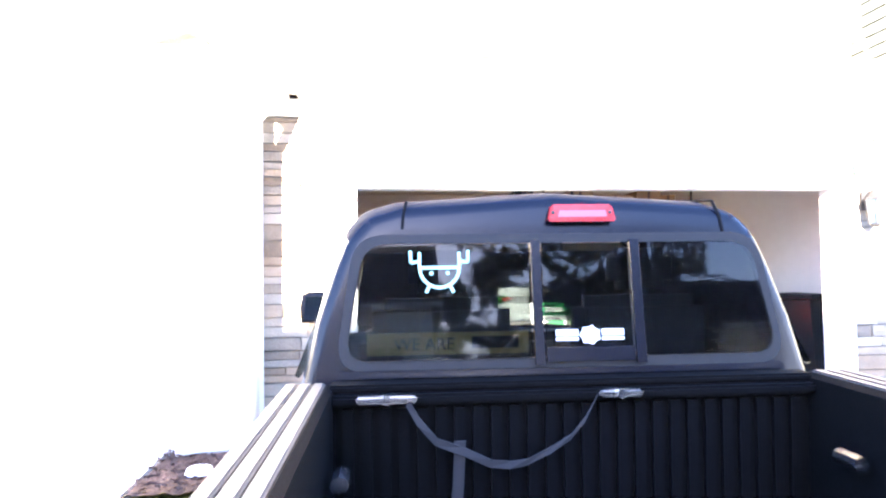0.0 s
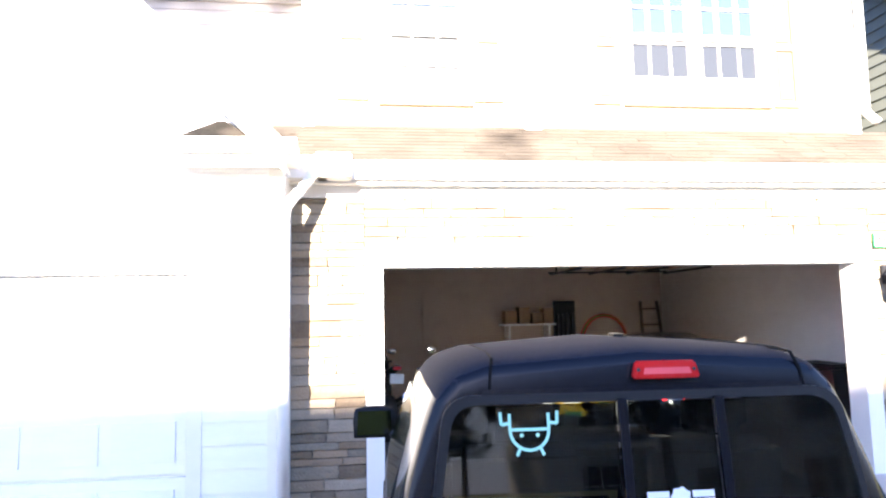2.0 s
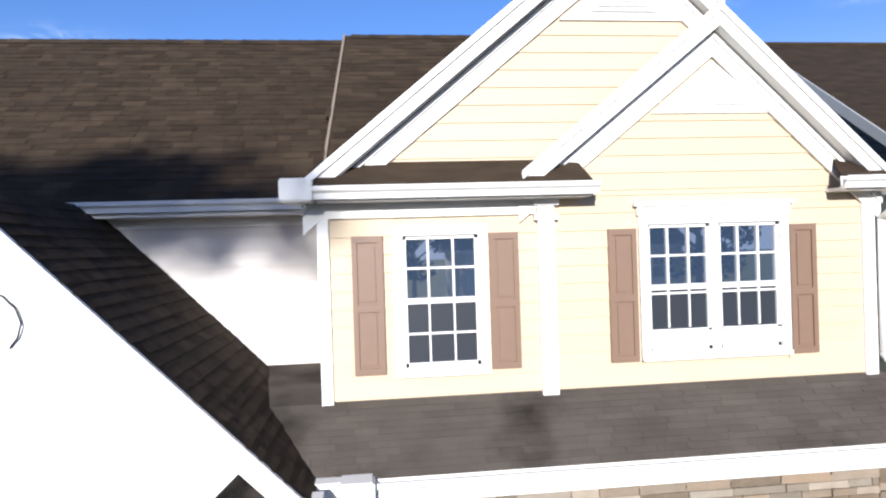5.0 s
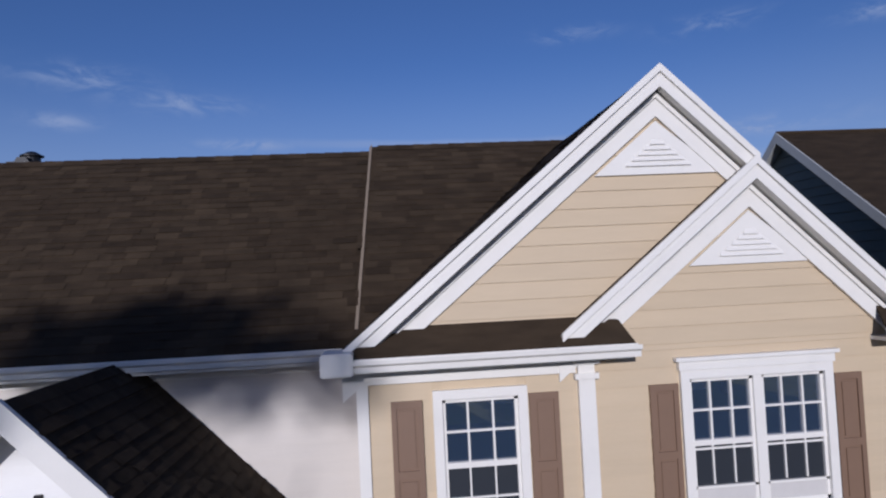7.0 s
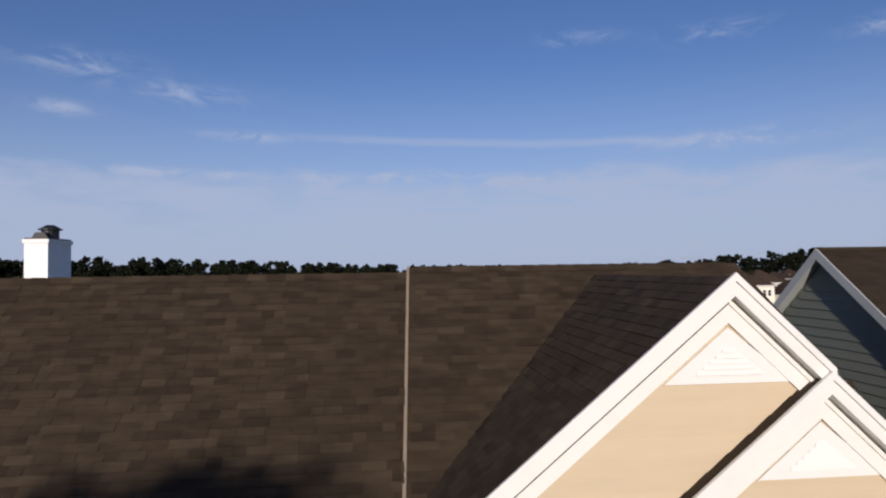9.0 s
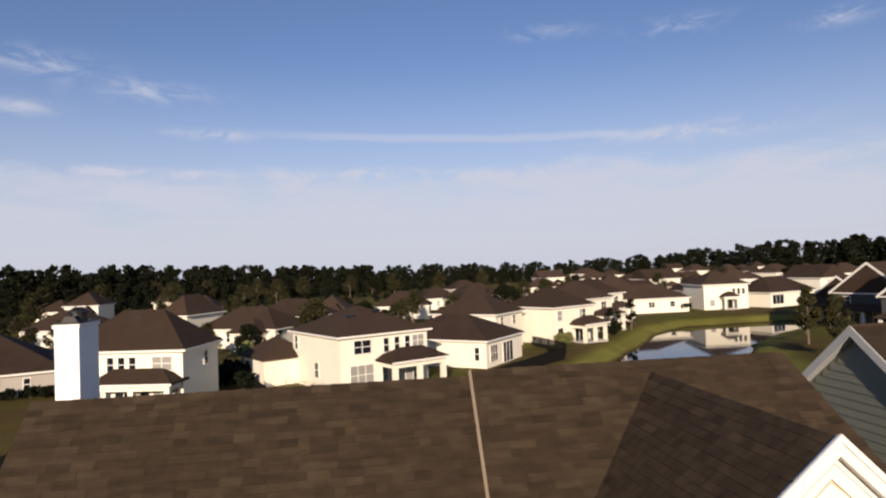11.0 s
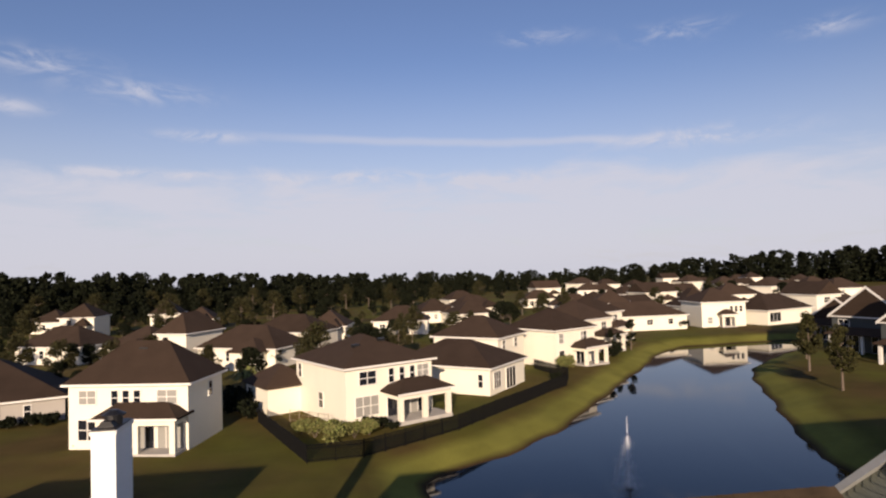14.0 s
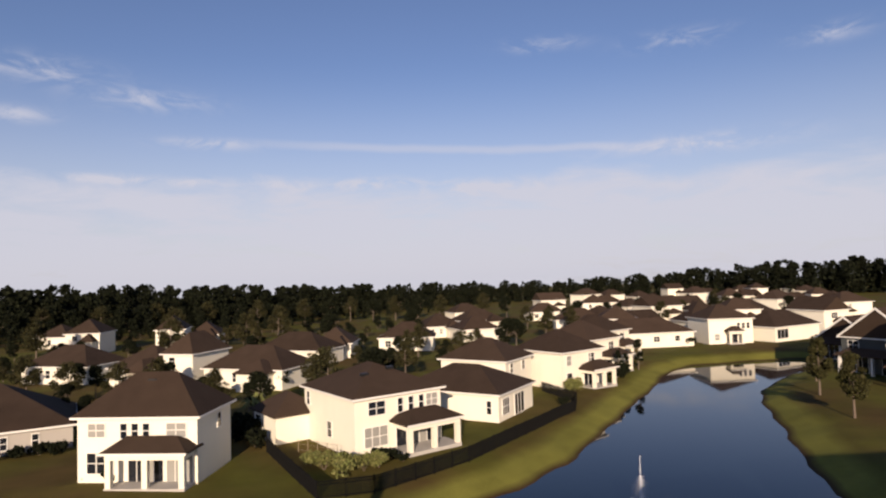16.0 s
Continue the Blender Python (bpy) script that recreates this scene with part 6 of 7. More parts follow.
def far_house(label, x, y, turn, w, d, eave, rise, porch=None, wings=(), gable=False, group="houses round the pond", base=None, vents=(), land=FAR, wall=None):
    """A house with its front wall along local x at y = 0."""
    zb = ground_at(x, y) if base is None else base
    wall = wall or far_wall
    h = thing("house", label, "house", group, at=land @ pose(x, y, zb, 0, 0, turn))
    e = eave
    for nm, b in (("wall", (0, w, 0, 0.2, -0.5, e)), ("wall", (0, w, d - 0.2, d, -0.5, e)), ("wall", (0, 0.2, 0.2, d - 0.2, -0.5, e)), ("wall", (w - 0.2, w, 0.2, d - 0.2, -0.5, e))):
        part(nm, box(BM(), *b), wall, h)
    bm = BM()
    hip(bm, 0, w, 0, d, e, rise, gable=gable)
    part("roof", bm, far_roof, h)
    for a, b_, c, d_ in ((-0.37, w + 0.37, -0.40, -0.36), (-0.37, w + 0.37, d + 0.36, d + 0.40)):
        part("fascia", box(BM(), a, b_, c, d_, e - 0.02, e + 0.15), M["white_trim"], h)
    for a, b_ in ((-0.40, -0.36), (w + 0.36, w + 0.40)):
        part("fascia", box(BM(), a, b_, -0.36, d + 0.36, e - 0.02, e + 0.15), M["white_trim"], h)
    if gable:
        for xx in (0.0, w - 0.2) if w >= d else ():
            bm = BM()
            slab(bm, [(xx, 0, e), (xx, d, e), (xx, d / 2, e + rise * 0.86)], (0.2, 0, 0))
            part("gable_wall", bm, wall, h)
        if w < d:
            bm = BM()
            slab(bm, [(0, 0.0, e), (w, 0.0, e), (w / 2, 0.0, e + rise * 0.86)], (0, 0.2, 0))
            part("gable_wall", bm, wall, h)
    for a, b_, c, d_, ee, rr in wings:
        part("wing_wall", box(BM(), a, b_, c, d_, -0.5, ee), wall, h)
        bm = BM()
        hip(bm, a, b_, c, d_, ee, rr)
        part("wing_roof", bm, far_roof, h)
    if porch:
        a, b_, dep, ee, posts = porch
        part("porch_floor", box(BM(), a - 0.05, b_ + 0.05, -dep - 0.06, 0, -0.5, 0.30), M["concrete"], h)
        bm = BM()
        hip(bm, a, b_, -dep, 0.5, ee, 0.95, 0.3)
        part("porch_roof", bm, far_roof, h)
        part("porch_beam", box(BM(), a, b_, -dep, -dep + 0.25, ee - 0.42, ee), wall, h)
        for i in range(posts):
            xx = a + 0.02 + i * (b_ - a - 0.44) / (posts - 1)
            part("porch_post", box(BM(), xx, xx + 0.42, -dep, -dep + 0.38, 0.30, ee - 0.42), wall, h)
        for xx in (a, b_ - 0.25):
            part("porch_beam", box(BM(), xx, xx + 0.25, -dep + 0.25, 0, ee - 0.42, ee), wall, h)
        part("porch_fascia", box(BM(), a - 0.32, b_ + 0.32, -dep - 0.34, -dep - 0.30, ee - 0.02, ee + 0.15), M["white_trim"], h)
    for vx, vy, vz in vents:
        part("roof_vent", box(BM(), vx, vx + 0.7, vy, vy + 0.4, vz, vz + 0.25), M["dark_metal"], h)
    return h


def turn_of(a, b):
    return math.degrees(math.atan2(b[1] - a[1], b[0] - a[0]))


# side, along, sill, width, height, columns, share of blinds
two_up = [(0, 1.0, 3.6, 1.3, 1.0, 2, 1.0), (0, 3.9, 3.5, 0.5, 1.1, 1, 0.0), (0, 4.9, 3.5, 0.5, 1.1, 1, 0.0), (0, 5.9, 3.5, 0.5, 1.1, 1, 0.0), (0, 8.0, 3.6, 1.5, 1.0, 2, 1.0)]


def add_windows(h, ws, wd, dd):
    for s, u, z, w, hh, c, b in ws:
        far_window(h, s, u, z, w, hh, wd, dd, c, b)


ta = -17.0
A = far_house("two-storey cream house with hipped brown roof and columned back porch", -20.85, 48.9, ta, 9.4, 6.0, 5.0, 2.9, porch=(3.2, 9.2, 1.7, 2.75, 3), vents=[(4.3, 2.3, 7.3)], base=0.15)
add_windows(A, [(s, u * 0.88, *r) for s, u, *r in two_up + [(0, 0.9, 0.9, 0.7, 1.5, 1, 0.0), (0, 1.75, 0.9, 0.7, 1.5, 1, 0.0), (0, 2.55, 0.9, 0.6, 1.5, 1, 0.0), (0, 4.6, 0.2, 2.7, 2.1, 4, 0.2), (0, 8.0, 0.2, 2.0, 2.1, 3, 0.7), (1, 3.9, 3.5, 0.6, 1.1, 1, 0.0)]], 9.4, 6.0)
B = far_house("two-storey cream house with hipped brown roof and corner porch", 0.0, 48.6, 24.0, 8.8, 9.8, 4.75, 2.2, porch=(3.6, 9.0, 2.6, 2.5, 3), wings=[(-3.2, 1.5, 9.0, 14.5, 2.4, 1.7)],
              vents=[(2.2, 2.6, 6.2), (5.0, 2.9, 6.5)], base=0.35)
add_windows(B, [(0, 1.3, 3.3, 1.6, 1.1, 2, 0.3), (0, 4.2, 3.2, 0.5, 1.2, 1, 0.0), (0, 5.3, 3.2, 0.5, 1.2, 1, 0.0), (0, 6.4, 3.2, 0.5, 1.2, 1, 0.0), (0, 7.2, 3.4, 1.2, 1.0, 2, 0.4), (0, 0.9, 0.7, 2.2, 1.6, 3, 0.6),
                (0, 4.0, 0.1, 1.0, 2.0, 1, 0.0), (0, 5.6, 0.1, 2.4, 2.0, 3, 0.2), (3, 4.2, 1.0, 0.8, 1.3, 1, 0.0), (3, 8.6, 3.2, 0.6, 1.2, 1, 0.4)], 8.8, 9.8)
C = far_house("single-storey cream house with a broad hipped roof beside the fence", 15.0, 57.0, 47.0, 8.8, 12.0, 2.9, 2.3, base=0.1)
add_windows(C, [(0, 0.9, 0.8, 1.6, 1.6, 3, 0.2), (0, 3.9, 0.3, 2.4, 2.1, 3, 0.0), (3, 0.8, 1.0, 0.5, 1.3, 1, 0.0)], 8.8, 12.0)
behind = far_house("two-storey cream house with a wide hipped roof behind the pond lots", 19.4, 68.0, 46.0, 7.6, 9.0, 4.4, 2.4, base=0.3)
add_windows(behind, [(0, 1.2, 3.0, 0.8, 1.1, 1, 0.2), (0, 4.6, 3.0, 0.8, 1.1, 1, 0.2)], 7.6, 9.0)
td = turn_of((28.1, 71.0), (34.5, 74.2))
D = far_house("two-storey cream house with a small columned porch near the pond", 28.0, 71.2, td, 8.2, 8.5, 4.8, 2.6, porch=(3.4, 8.0, 2.3, 2.5, 3), base=0.1)
add_windows(D, [(0, 0.8, 3.2, 0.9, 1.2, 1, 0.3), (0, 5.2, 3.2, 1.2, 1.2, 2, 0.3), (0, 0.8, 0.8, 1.0, 1.4, 1, 0.4), (0, 4.2, 0.1, 2.6, 2.1, 3, 0.0)], 8.2, 8.5)
for i, (x, y) in enumerate(((36.5, 81.5), (44.5, 93.0))):
    E_ = far_house("two-storey cream house with columned porch along the pond", x, y, td + 2, 7.8, 8.5, 4.9, 2.6, porch=(2.8, 7.6, 2.4, 2.5, 3), base=0.2)
    add_windows(E_, [(0, 0.8, 3.2, 0.9, 1.2, 1, 0.3), (0, 5.0, 3.2, 1.2, 1.2, 2, 0.3), (0, 3.6, 0.1, 2.6, 2.1, 3, 0.0)], 7.8, 8.5)
Wf = far_house("long single-storey white house at the head of the pond", 52.5, 107.0, -2, 18.0, 9, 2.7, 2.6, base=0.3)
add_windows(Wf, [(0, 3.0, 1.1, 1.0, 1.0, 1, 0.2), (0, 9.5, 1.1, 1.2, 1.0, 2, 0.2), (0, 14.0, 1.1, 1.0, 1.0, 1, 0.2)], 18, 9)
F_ = far_house("two-storey cream house mirrored in the pond", 74.0, 106.6, -7, 9.2, 8.5, 4.9, 2.7, porch=(3.4, 6.4, 1.6, 2.5, 2), base=0.25)
add_windows(F_, [(0, 5.9, 3.0, 0.6, 1.1, 1, 0.1), (0, 6.9, 3.0, 0.6, 1.1, 1, 0.1), (0, 7.9, 3.0, 0.6, 1.1, 1, 0.1), (0, 3.9, 0.1, 2.0, 2.1, 2, 0.0), (0, 1.2, 0.8, 1.0, 1.2, 1, 0.2)], 9.2, 8.5)
G_ = far_house("single-storey cream house with a screened porch on the far bank", 87.0, 104.0, 17, 15.0, 9, 2.9, 3.0, base=0.25)
add_windows(G_, [(0, 0.6, 0.7, 3.6, 1.8, 3, 0.0)], 15.0, 9)
H_ = far_house("two-storey cream house with a gabled porch on the far bank", 108.5, 114.5, 12, 8.5, 9, 4.9, 2.9, porch=(3.0, 7.4, 2.0, 2.4, 3), base=0.25, gable=True, wings=[(8.5, 12.5, 1.0, 6.0, 4.2, 2.0)])
add_windows(H_, [(0, 2.5, 3.2, 2.0, 1.2, 3, 0.1), (0, 3.6, 0.1, 2.6, 2.1, 3, 0.0)], 8.5, 9)
L_ = far_house("low single-storey house with a wide dark roof behind a hedge", -41.3, 56.0, 18, 17.0, 12, 2.1, 3.6, base=0.2, wall=far_shaded_tan)
add_windows(L_, [(0, 9.2, 0.6, 0.5, 1.1, 1, 0.0), (0, 11.4, 0.6, 0.5, 1.1, 1, 0.0), (0, 13.8, 0.6, 0.5, 1.1, 1, 0.0)], 17, 12)
for x, y, tn, w, d, e, gb in ((70.5, 71.5, -76, 10, 13, 4.8, True), (66.5, 60.0, -76, 13, 14, 4.9, True), (78.0, 84.0, -72, 9, 13, 3.0, True)):
    R_ = far_house("house with walls coloured dark for shade and white gable trim on the near bank", x, y, tn, w, d, e, w * 0.42, base=0.2, gable=gb, wall=far_shaded_grey)
    add_windows(R_, [(0, 1.0, 3.2, 1.4, 1.2, 2, 0.2), (0, 1.2, 0.1, 2.4, 2.1, 3, 0.0), (0, 5.4, 0.1, 2.6, 2.1, 3, 0.0)], w, d)
    bm = BM()
    hip(bm, 0.6, w - 0.6, -2.2, 0.4, 2.5, 0.9, 0.3)
    part("porch_roof", bm, far_roof, R_)
    for xa in (-0.37, w + 0.37):
        bm = BM()
        slab(bm, [(xa, -0.42, e + 0.18), (w / 2, -0.42, e + w * 0.42 + 0.18), (w / 2, -0.42, e + w * 0.42 - 0.16), (xa, -0.42, e - 0.16)], (0, 0.07, 0))
        part("rake_board", bm, M["white_trim"], R_)
    for xx in (0.7, w / 2, w - 1.0):
        part("porch_post", box(BM(), xx, xx + 0.35, -2.1, -1.75, -0.2, 2.5), M["white_trim"], R_)

# streets of houses further off
more = [(-46.9, 106.5, -26, 12, 0), (-32.2, 98.4, -29, 9, 0), (-24, 95, -29, 5, 1), (-18, 92, -32, 13, 0), (-12.4, 113.2, -31, 13, 0), (-2.1, 118.7, -14, 7, 0), (10.9, 124.4, -14, 11, 0), (24.7, 146.3, 7, 9.6, 0),
        (-67.6, 167.6, -12, 8, 0), (-54.1, 146.8, -6, 7, 1), (-36.1, 147.2, 0, 6, 1), (-30.5, 154.4, -3, 7, 0), (31, 134, 8, 9, 0), (38, 160, 12, 12, 0), (45, 200, 10, 11, 0)]
for i, (x, y, tn, w, two) in enumerate(more):
    q = far_house(("two-storey" if two else "single-storey") + " cream house with a brown hipped roof among trees", x, y, tn, w, 8.5, 4.6 if two else 2.6, 2.9, base=0.3, group="houses of the far streets",
                  wings=[(w * 0.55, w * 0.9, -2.2, 3.0, 2.4 if not two else 3.0, 1.6)] if i % 2 else ())
    add_windows(q, [(0, w * 0.12, 0.9, 1.1, 1.2, 2, 0.3), (0, w * 0.38, 0.9, 0.8, 1.2, 1, 0.2)] + ([(0, w * 0.2, 3.2, 1.0, 1.0, 1, 0.2)] if two else []), w, 8.5)
far_rows = [(58, 122), (70, 130), (84, 128), (97, 133), (112, 140), (126, 134), (140, 142), (60, 150), (75, 156), (92, 158), (108, 162), (124, 165), (142, 168), (160, 160), (66, 186), (86, 190), (104, 193), (124, 196), (146, 200),
            (168, 196), (188, 192), (84, 222), (108, 228), (132, 232), (158, 236), (184, 236), (210, 228), (120, 262), (150, 268), (182, 270), (212, 268), (240, 262), (150, 300), (190, 306), (230, 304), (262, 298)]
for i, (x, y) in enumerate(far_rows):
    two = i % 3 == 0
    w = 8 + (i * 7 % 5)
    q = far_house(("two-storey" if two else "single-storey") + " pale house with a brown roof in the far streets", x, y, (i * 37 % 50) - 25, w, 8, 4.6 if two else 2.6, 2.8, base=0.3, group="houses of the far streets",
                  gable=i % 4 == 1, wings=[(w * 0.5, w * 0.9, -2.0, 3.0, 2.5, 1.5)] if i % 2 else ())
    if y < 210:
        add_windows(q, [(0, w * 0.15, 0.9, 1.2, 1.2, 2, 0.2)] + ([(0, w * 0.25, 3.2, 1.0, 1.0, 1, 0.2)] if two else []), w, 8)

# ---- fence round the back yards ----
FENCE = [(-7.3, 53.4), (-3.3, 39.8), (0.6, 39.9), (8.7, 44.9), (16.0, 51.8), (24.6, 60.0), (26.2, 63.2), (25.2, 71.5)]
fence = thing("fence", "low black metal picket fence round the back yards", "fence", at=FAR)
black = mat("black_paint", (0.006, 0.006, 0.006), 0.7, var=0.2, spec=0.1)
for (ax, ay), (bx, by) in zip(FENCE, FENCE[1:]):
    n = max(1, round(math.hypot(bx - ax, by - ay) / 2.0))
    for i in range(n):
        p, q = Vector((ax + (bx - ax) * i / n, ay + (by - ay) * i / n, 0)), Vector((ax + (bx - ax) * (i + 1) / n, ay + (by - ay) * (i + 1) / n, 0))
        p.z, q.z = ground_at(p.x, p.y), ground_at(q.x, q.y)
        part("post", rod(BM(), p - Vector((0, 0, 0.2)), p + Vector((0, 0, 1.35)), 0.045, 4), black, fence)
        for z in (0.18, 1.0, 1.22):
            part("rail", rod(BM(), p + Vector((0, 0, z)), q + Vector((0, 0, z)), 0.03, 4), black, fence)
        bm = BM()
        for k in range(1, 18):
            s_ = p.lerp(q, k / 18)
            rod(bm, s_ + Vector((0, 0, 0.06)), s_ + Vector((0, 0, 1.26)), 0.026, 4)
        part("picket_infill", bm, black, fence, kind="stuff")
side_fence = thing("side_fence", "pale low wire fence between two yards", "fence", at=FAR)
for i in range(5):
    x, y = -4.6 + i * 0.8, 52.6 - i * 0.75
    part("post", rod(BM(), (x, y, 0.1), (x, y, 1.4), 0.03, 5), M["flashing"], side_fence)
    if i < 4:
        for z in (0.5, 1.0, 1.35):
            part("wire", rod(BM(), (x, y, z), (x + 0.8, y - 0.75, z), 0.012, 4), M["flashing"], side_fence)

# ---- fountain ----
fx, fy = 16.45, 32.1
FOUNT_H = 4.45
fount = thing("fountain", "white spray of a small pond fountain", "fountain", at=FAR)
spray = mat("spray", (0.90, 0.91, 0.93), 0.5, var=0.05, bump=0)
bm = BM()
ring(bm, (fx, fy, WATER_Z + 0.03), (0, 0, 1), 0.10, 0.22, 0.05, 16)
part("float", bm, M["dark_metal"], fount)
drops = []
for i in range(4200):
    u = rng.uniform(0, 1)
    a = rng.uniform(0, math.tau)
    r = 0.015 + (0.10 * (1 - u) if i % 3 else 0.42 * (1 - u) ** 1.6) * rng.uniform(0.0, 1)
    if i > 900:
        u = 0.72 * u ** 1.8
        r = abs(rng.normal()) * (0.10 + 0.42 * (1 - u / 0.72))
    drops.append(((fx + math.cos(a) * r, fy + math.sin(a) * r, WATER_Z + 0.05 + u * FOUNT_H)))
p = np.array(drops)
s = rng.uniform(0.006, 0.012, (len(p), 1, 1))
tet = np.array([[1, 0, -0.7], [-1, 0, -0.7], [0, 1, 0.7], [0, -1, 0.7]])
v = (p[:, None, :] + tet[None] * s * np.array([1, 1, 1.8])).reshape(-1, 3)
k = np.arange(len(p))[:, None] * 4
f = np.concatenate([k + np.array(t) for t in ((0, 1, 2), (0, 2, 3), (0, 3, 1), (1, 3, 2))])
ob = new("jet", card_mesh("jet", v, f, spray))
ob.parent = fount
tagged(ob, "falling white drops", kind="stuff")

# ---- trees and bushes among the houses ----
t1 = tree("broad oak tree with a thin autumn crown", 7.0, 3.0, leaf_mid)
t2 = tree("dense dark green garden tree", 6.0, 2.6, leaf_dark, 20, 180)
t3 = tree("slender young tree with a narrow crown", 6.4, 1.55, leaf_olive, 30, 170, 0.12, 0.30)
t4 = tree("tall dark green conifer by the pond", 7.5, 1.8, leaf_dark, 22, 150, 0.14, 0.10, True)
t1.matrix_world, t2.matrix_world = FAR @ pose(-1.5, 66.0, 0.3), FAR @ pose(3.8, 72.0, 0.3)
t3.matrix_world, t4.matrix_world = FAR @ pose(53.8, 57.8, ground_at(53.8, 57.8)), FAR @ pose(45.8, 84.0, 0.2)
plant(t3, 48.2, 47.6, 60, 0.95)
t4.scale = (0.62, 0.62, 0.62)
plant(t4, 60.5, 65.5, 20, 0.7)
for x, y, s in ((-26, 80, 1.0), (-21, 78, 1.1), (-14, 74, 0.9), (-9, 70, 1.0), (6, 82, 1.1), (10.5, 88, 1.0), (-33, 84, 1.0), (-40, 90, 1.1), (-47, 98, 1.0), (-3, 84, 0.9), (21, 96, 1.1), (26, 104, 1.0), (34, 112, 1.1),
                (38, 118, 1.0), (16, 108, 1.2), (-30, 132, 1.2), (-16, 138, 1.2), (2, 142, 1.2), (22, 148, 1.2), (-55, 134, 1.2), (50, 132, 1.0), (-66, 140, 1.3), (-36, 168, 1.3), (-10, 158, 1.3), (60, 140, 1.0), (88, 146, 1.0),
                (110, 150, 1.1), (134, 154, 1.1), (100, 178, 1.1), (76, 172, 1.1), (140, 184, 1.1), (-55, 80, 1.0), (-62, 96, 1.2), (-36, 70, 0.9)):
    i = int(x * 3 + y) % 3
    plant((t1, t2, t1)[i], x, y, (x * 53) % 360, s * (0.72 if y < 110 else 0.9))
# hedges and low trees that fill the gaps between the back gardens
fill_rng = random.Random(23)
hw_clear = 8.5
for i in range(130):
    x, y = fill_rng.uniform(-62, 24), fill_rng.uniform(64, 185)
    if min(math.hypot(x - hx - hw / 2, y - hy - 4) for hx, hy, _, hw, _ in more) < hw_clear or math.hypot(x - 17, y - 74) < 11 or (x > 8 and y < 84):
        continue
    plant((t2, t1, t2, t2)[i % 4], x, y, fill_rng.uniform(0, 360), fill_rng.uniform(0.34, 0.66))
for i in range(26):
    x = fill_rng.uniform(55, 175)
    plant((t1, t2)[i % 2], x, fill_rng.uniform(118, 150) + x * 0.5, fill_rng.uniform(0, 360), fill_rng.uniform(0.5, 0.9))
for az in range(-30, 20, 2):
    d = 215 + (az * 37 % 17)
    plant((t1, t2)[az % 4 // 2], -3.5 + math.sin(math.radians(az)) * d, -4.6 + math.cos(math.radians(az)) * d, az * 40, 1.15)
plant(t4, 39.6, 78.4, 100, 0.5)
plant(t4, 41.2, 79.4, 200, 0.42)
b1 = bush("loose yellow-green shrubs along the yard fence", 2.2, 1.4, 1.5, leaf_light)
b1.matrix_world = FAR @ pose(-2.6, 46.6, 0.3)
b2 = bush("clipped dark green hedge bush by the wall", 1.8, 1.2, 1.1, leaf_dark)
b2.matrix_world = FAR @ pose(1.6, 47.2, 0.3)
for x, y, s in ((-1.4, 44.8, 1.1), (0.4, 45.4, 0.9), (-3.6, 48.2, 0.8), (1.6, 45.8, 0.9)):
    plant(b1, x, y, x * 70, s)
for x, y, s in ((2.8, 47.6, 0.9), (-18.6, 48.6, 0.9), (-20.0, 49.3, 0.8), (24.4, 62.6, 0.9), (38.6, 77.2, 1.2), (40.2, 78.6, 1.3), (-12.6, 56.0, 1.6), (-9.5, 58.5, 1.8), (-8.4, 55.5, 1.5),
                (3.7, 46.8, 0.6), (-10.5, 60.8, 1.8), (56, 108, 1.4), (70, 107, 1.6), (48, 104, 1.5)):
    plant(b2, x, y, x * 70, s)
b3 = bush("clipped bright green square hedge by the porch", 2.6, 1.3, 1.6, leaf_light, n=16)
b3.matrix_world = FAR @ pose(29.2, 70.4, ground_at(29.2, 70.4), 0, 0, 40)
for i in range(12):
    plant(b2, -40 + i * 1.6, 54.4 + i * 0.52 + (i % 3) * 0.3, i * 50, 0.95)
# palm with bright fronds between the houses
palm = thing("palm_tree", "small palm with bright yellow-green fronds", "palm", at=FAR)
part("trunk", rod(BM(), (-9.0, 62.0, 0.0), (-9.0, 62.0, 2.6), 0.13, 7, 0.10), bark, palm)
for i in range(14):
    a = i * 2.4
    bm = BM()
    c = Vector((-9.0, 62.0, 2.6))
    u = Vector((math.cos(a), math.sin(a), 0))
    w_ = Vector((-math.sin(a), math.cos(a), 0)) * 0.22
    up = 0.4 + 0.5 * (i % 3)
    p1, p2 = c + u * 0.9 + Vector((0, 0, up)), c + u * 1.9 + Vector((0, 0, up * 0.3 - 0.3))
    for s_ in (-1, 1):
        q = [bm.verts.new(x) for x in (c, p1, p1 + w_ * s_ - Vector((0, 0, 0.12)), c + w_ * s_ * 0.2)]
        bm.faces.new(q)
        q = [bm.verts.new(x) for x in (p1, p2, p1 + w_ * s_ - Vector((0, 0, 0.12)))]
        bm.faces.new(q)
    part("frond", bm, leaf_light, palm)

# ---- the next house along the street ----
nb = thing("neighbour_house", "two-storey house with olive-green siding, a gabled end and a brown roof", "house")
NX, NYF, NYB, NE = 7.90, 1.70, 10.1, 6.00
NRY, NRZ = 6.14, 9.26                  # its ridge, along x
for b in ((NX + 0.2, 17, NYF, NYF + 0.2, -0.3, NE), (NX + 0.2, 17, NYB - 0.2, NYB, -0.3, NE)):
    part("wall", box(BM(), *b), M["green_siding"], nb)
for x in (NX, 16.8):
    bm = BM()
    slab(bm, [(x, NYF, -0.3), (x, NYB, -0.3), (x, NYB, NE), (x, NRY, NRZ - 0.18), (x, NYF, NE)], (0.2, 0, 0))
    part("gable_wall", bm, M["green_siding"], nb, "olive-green lap siding of the gable end")
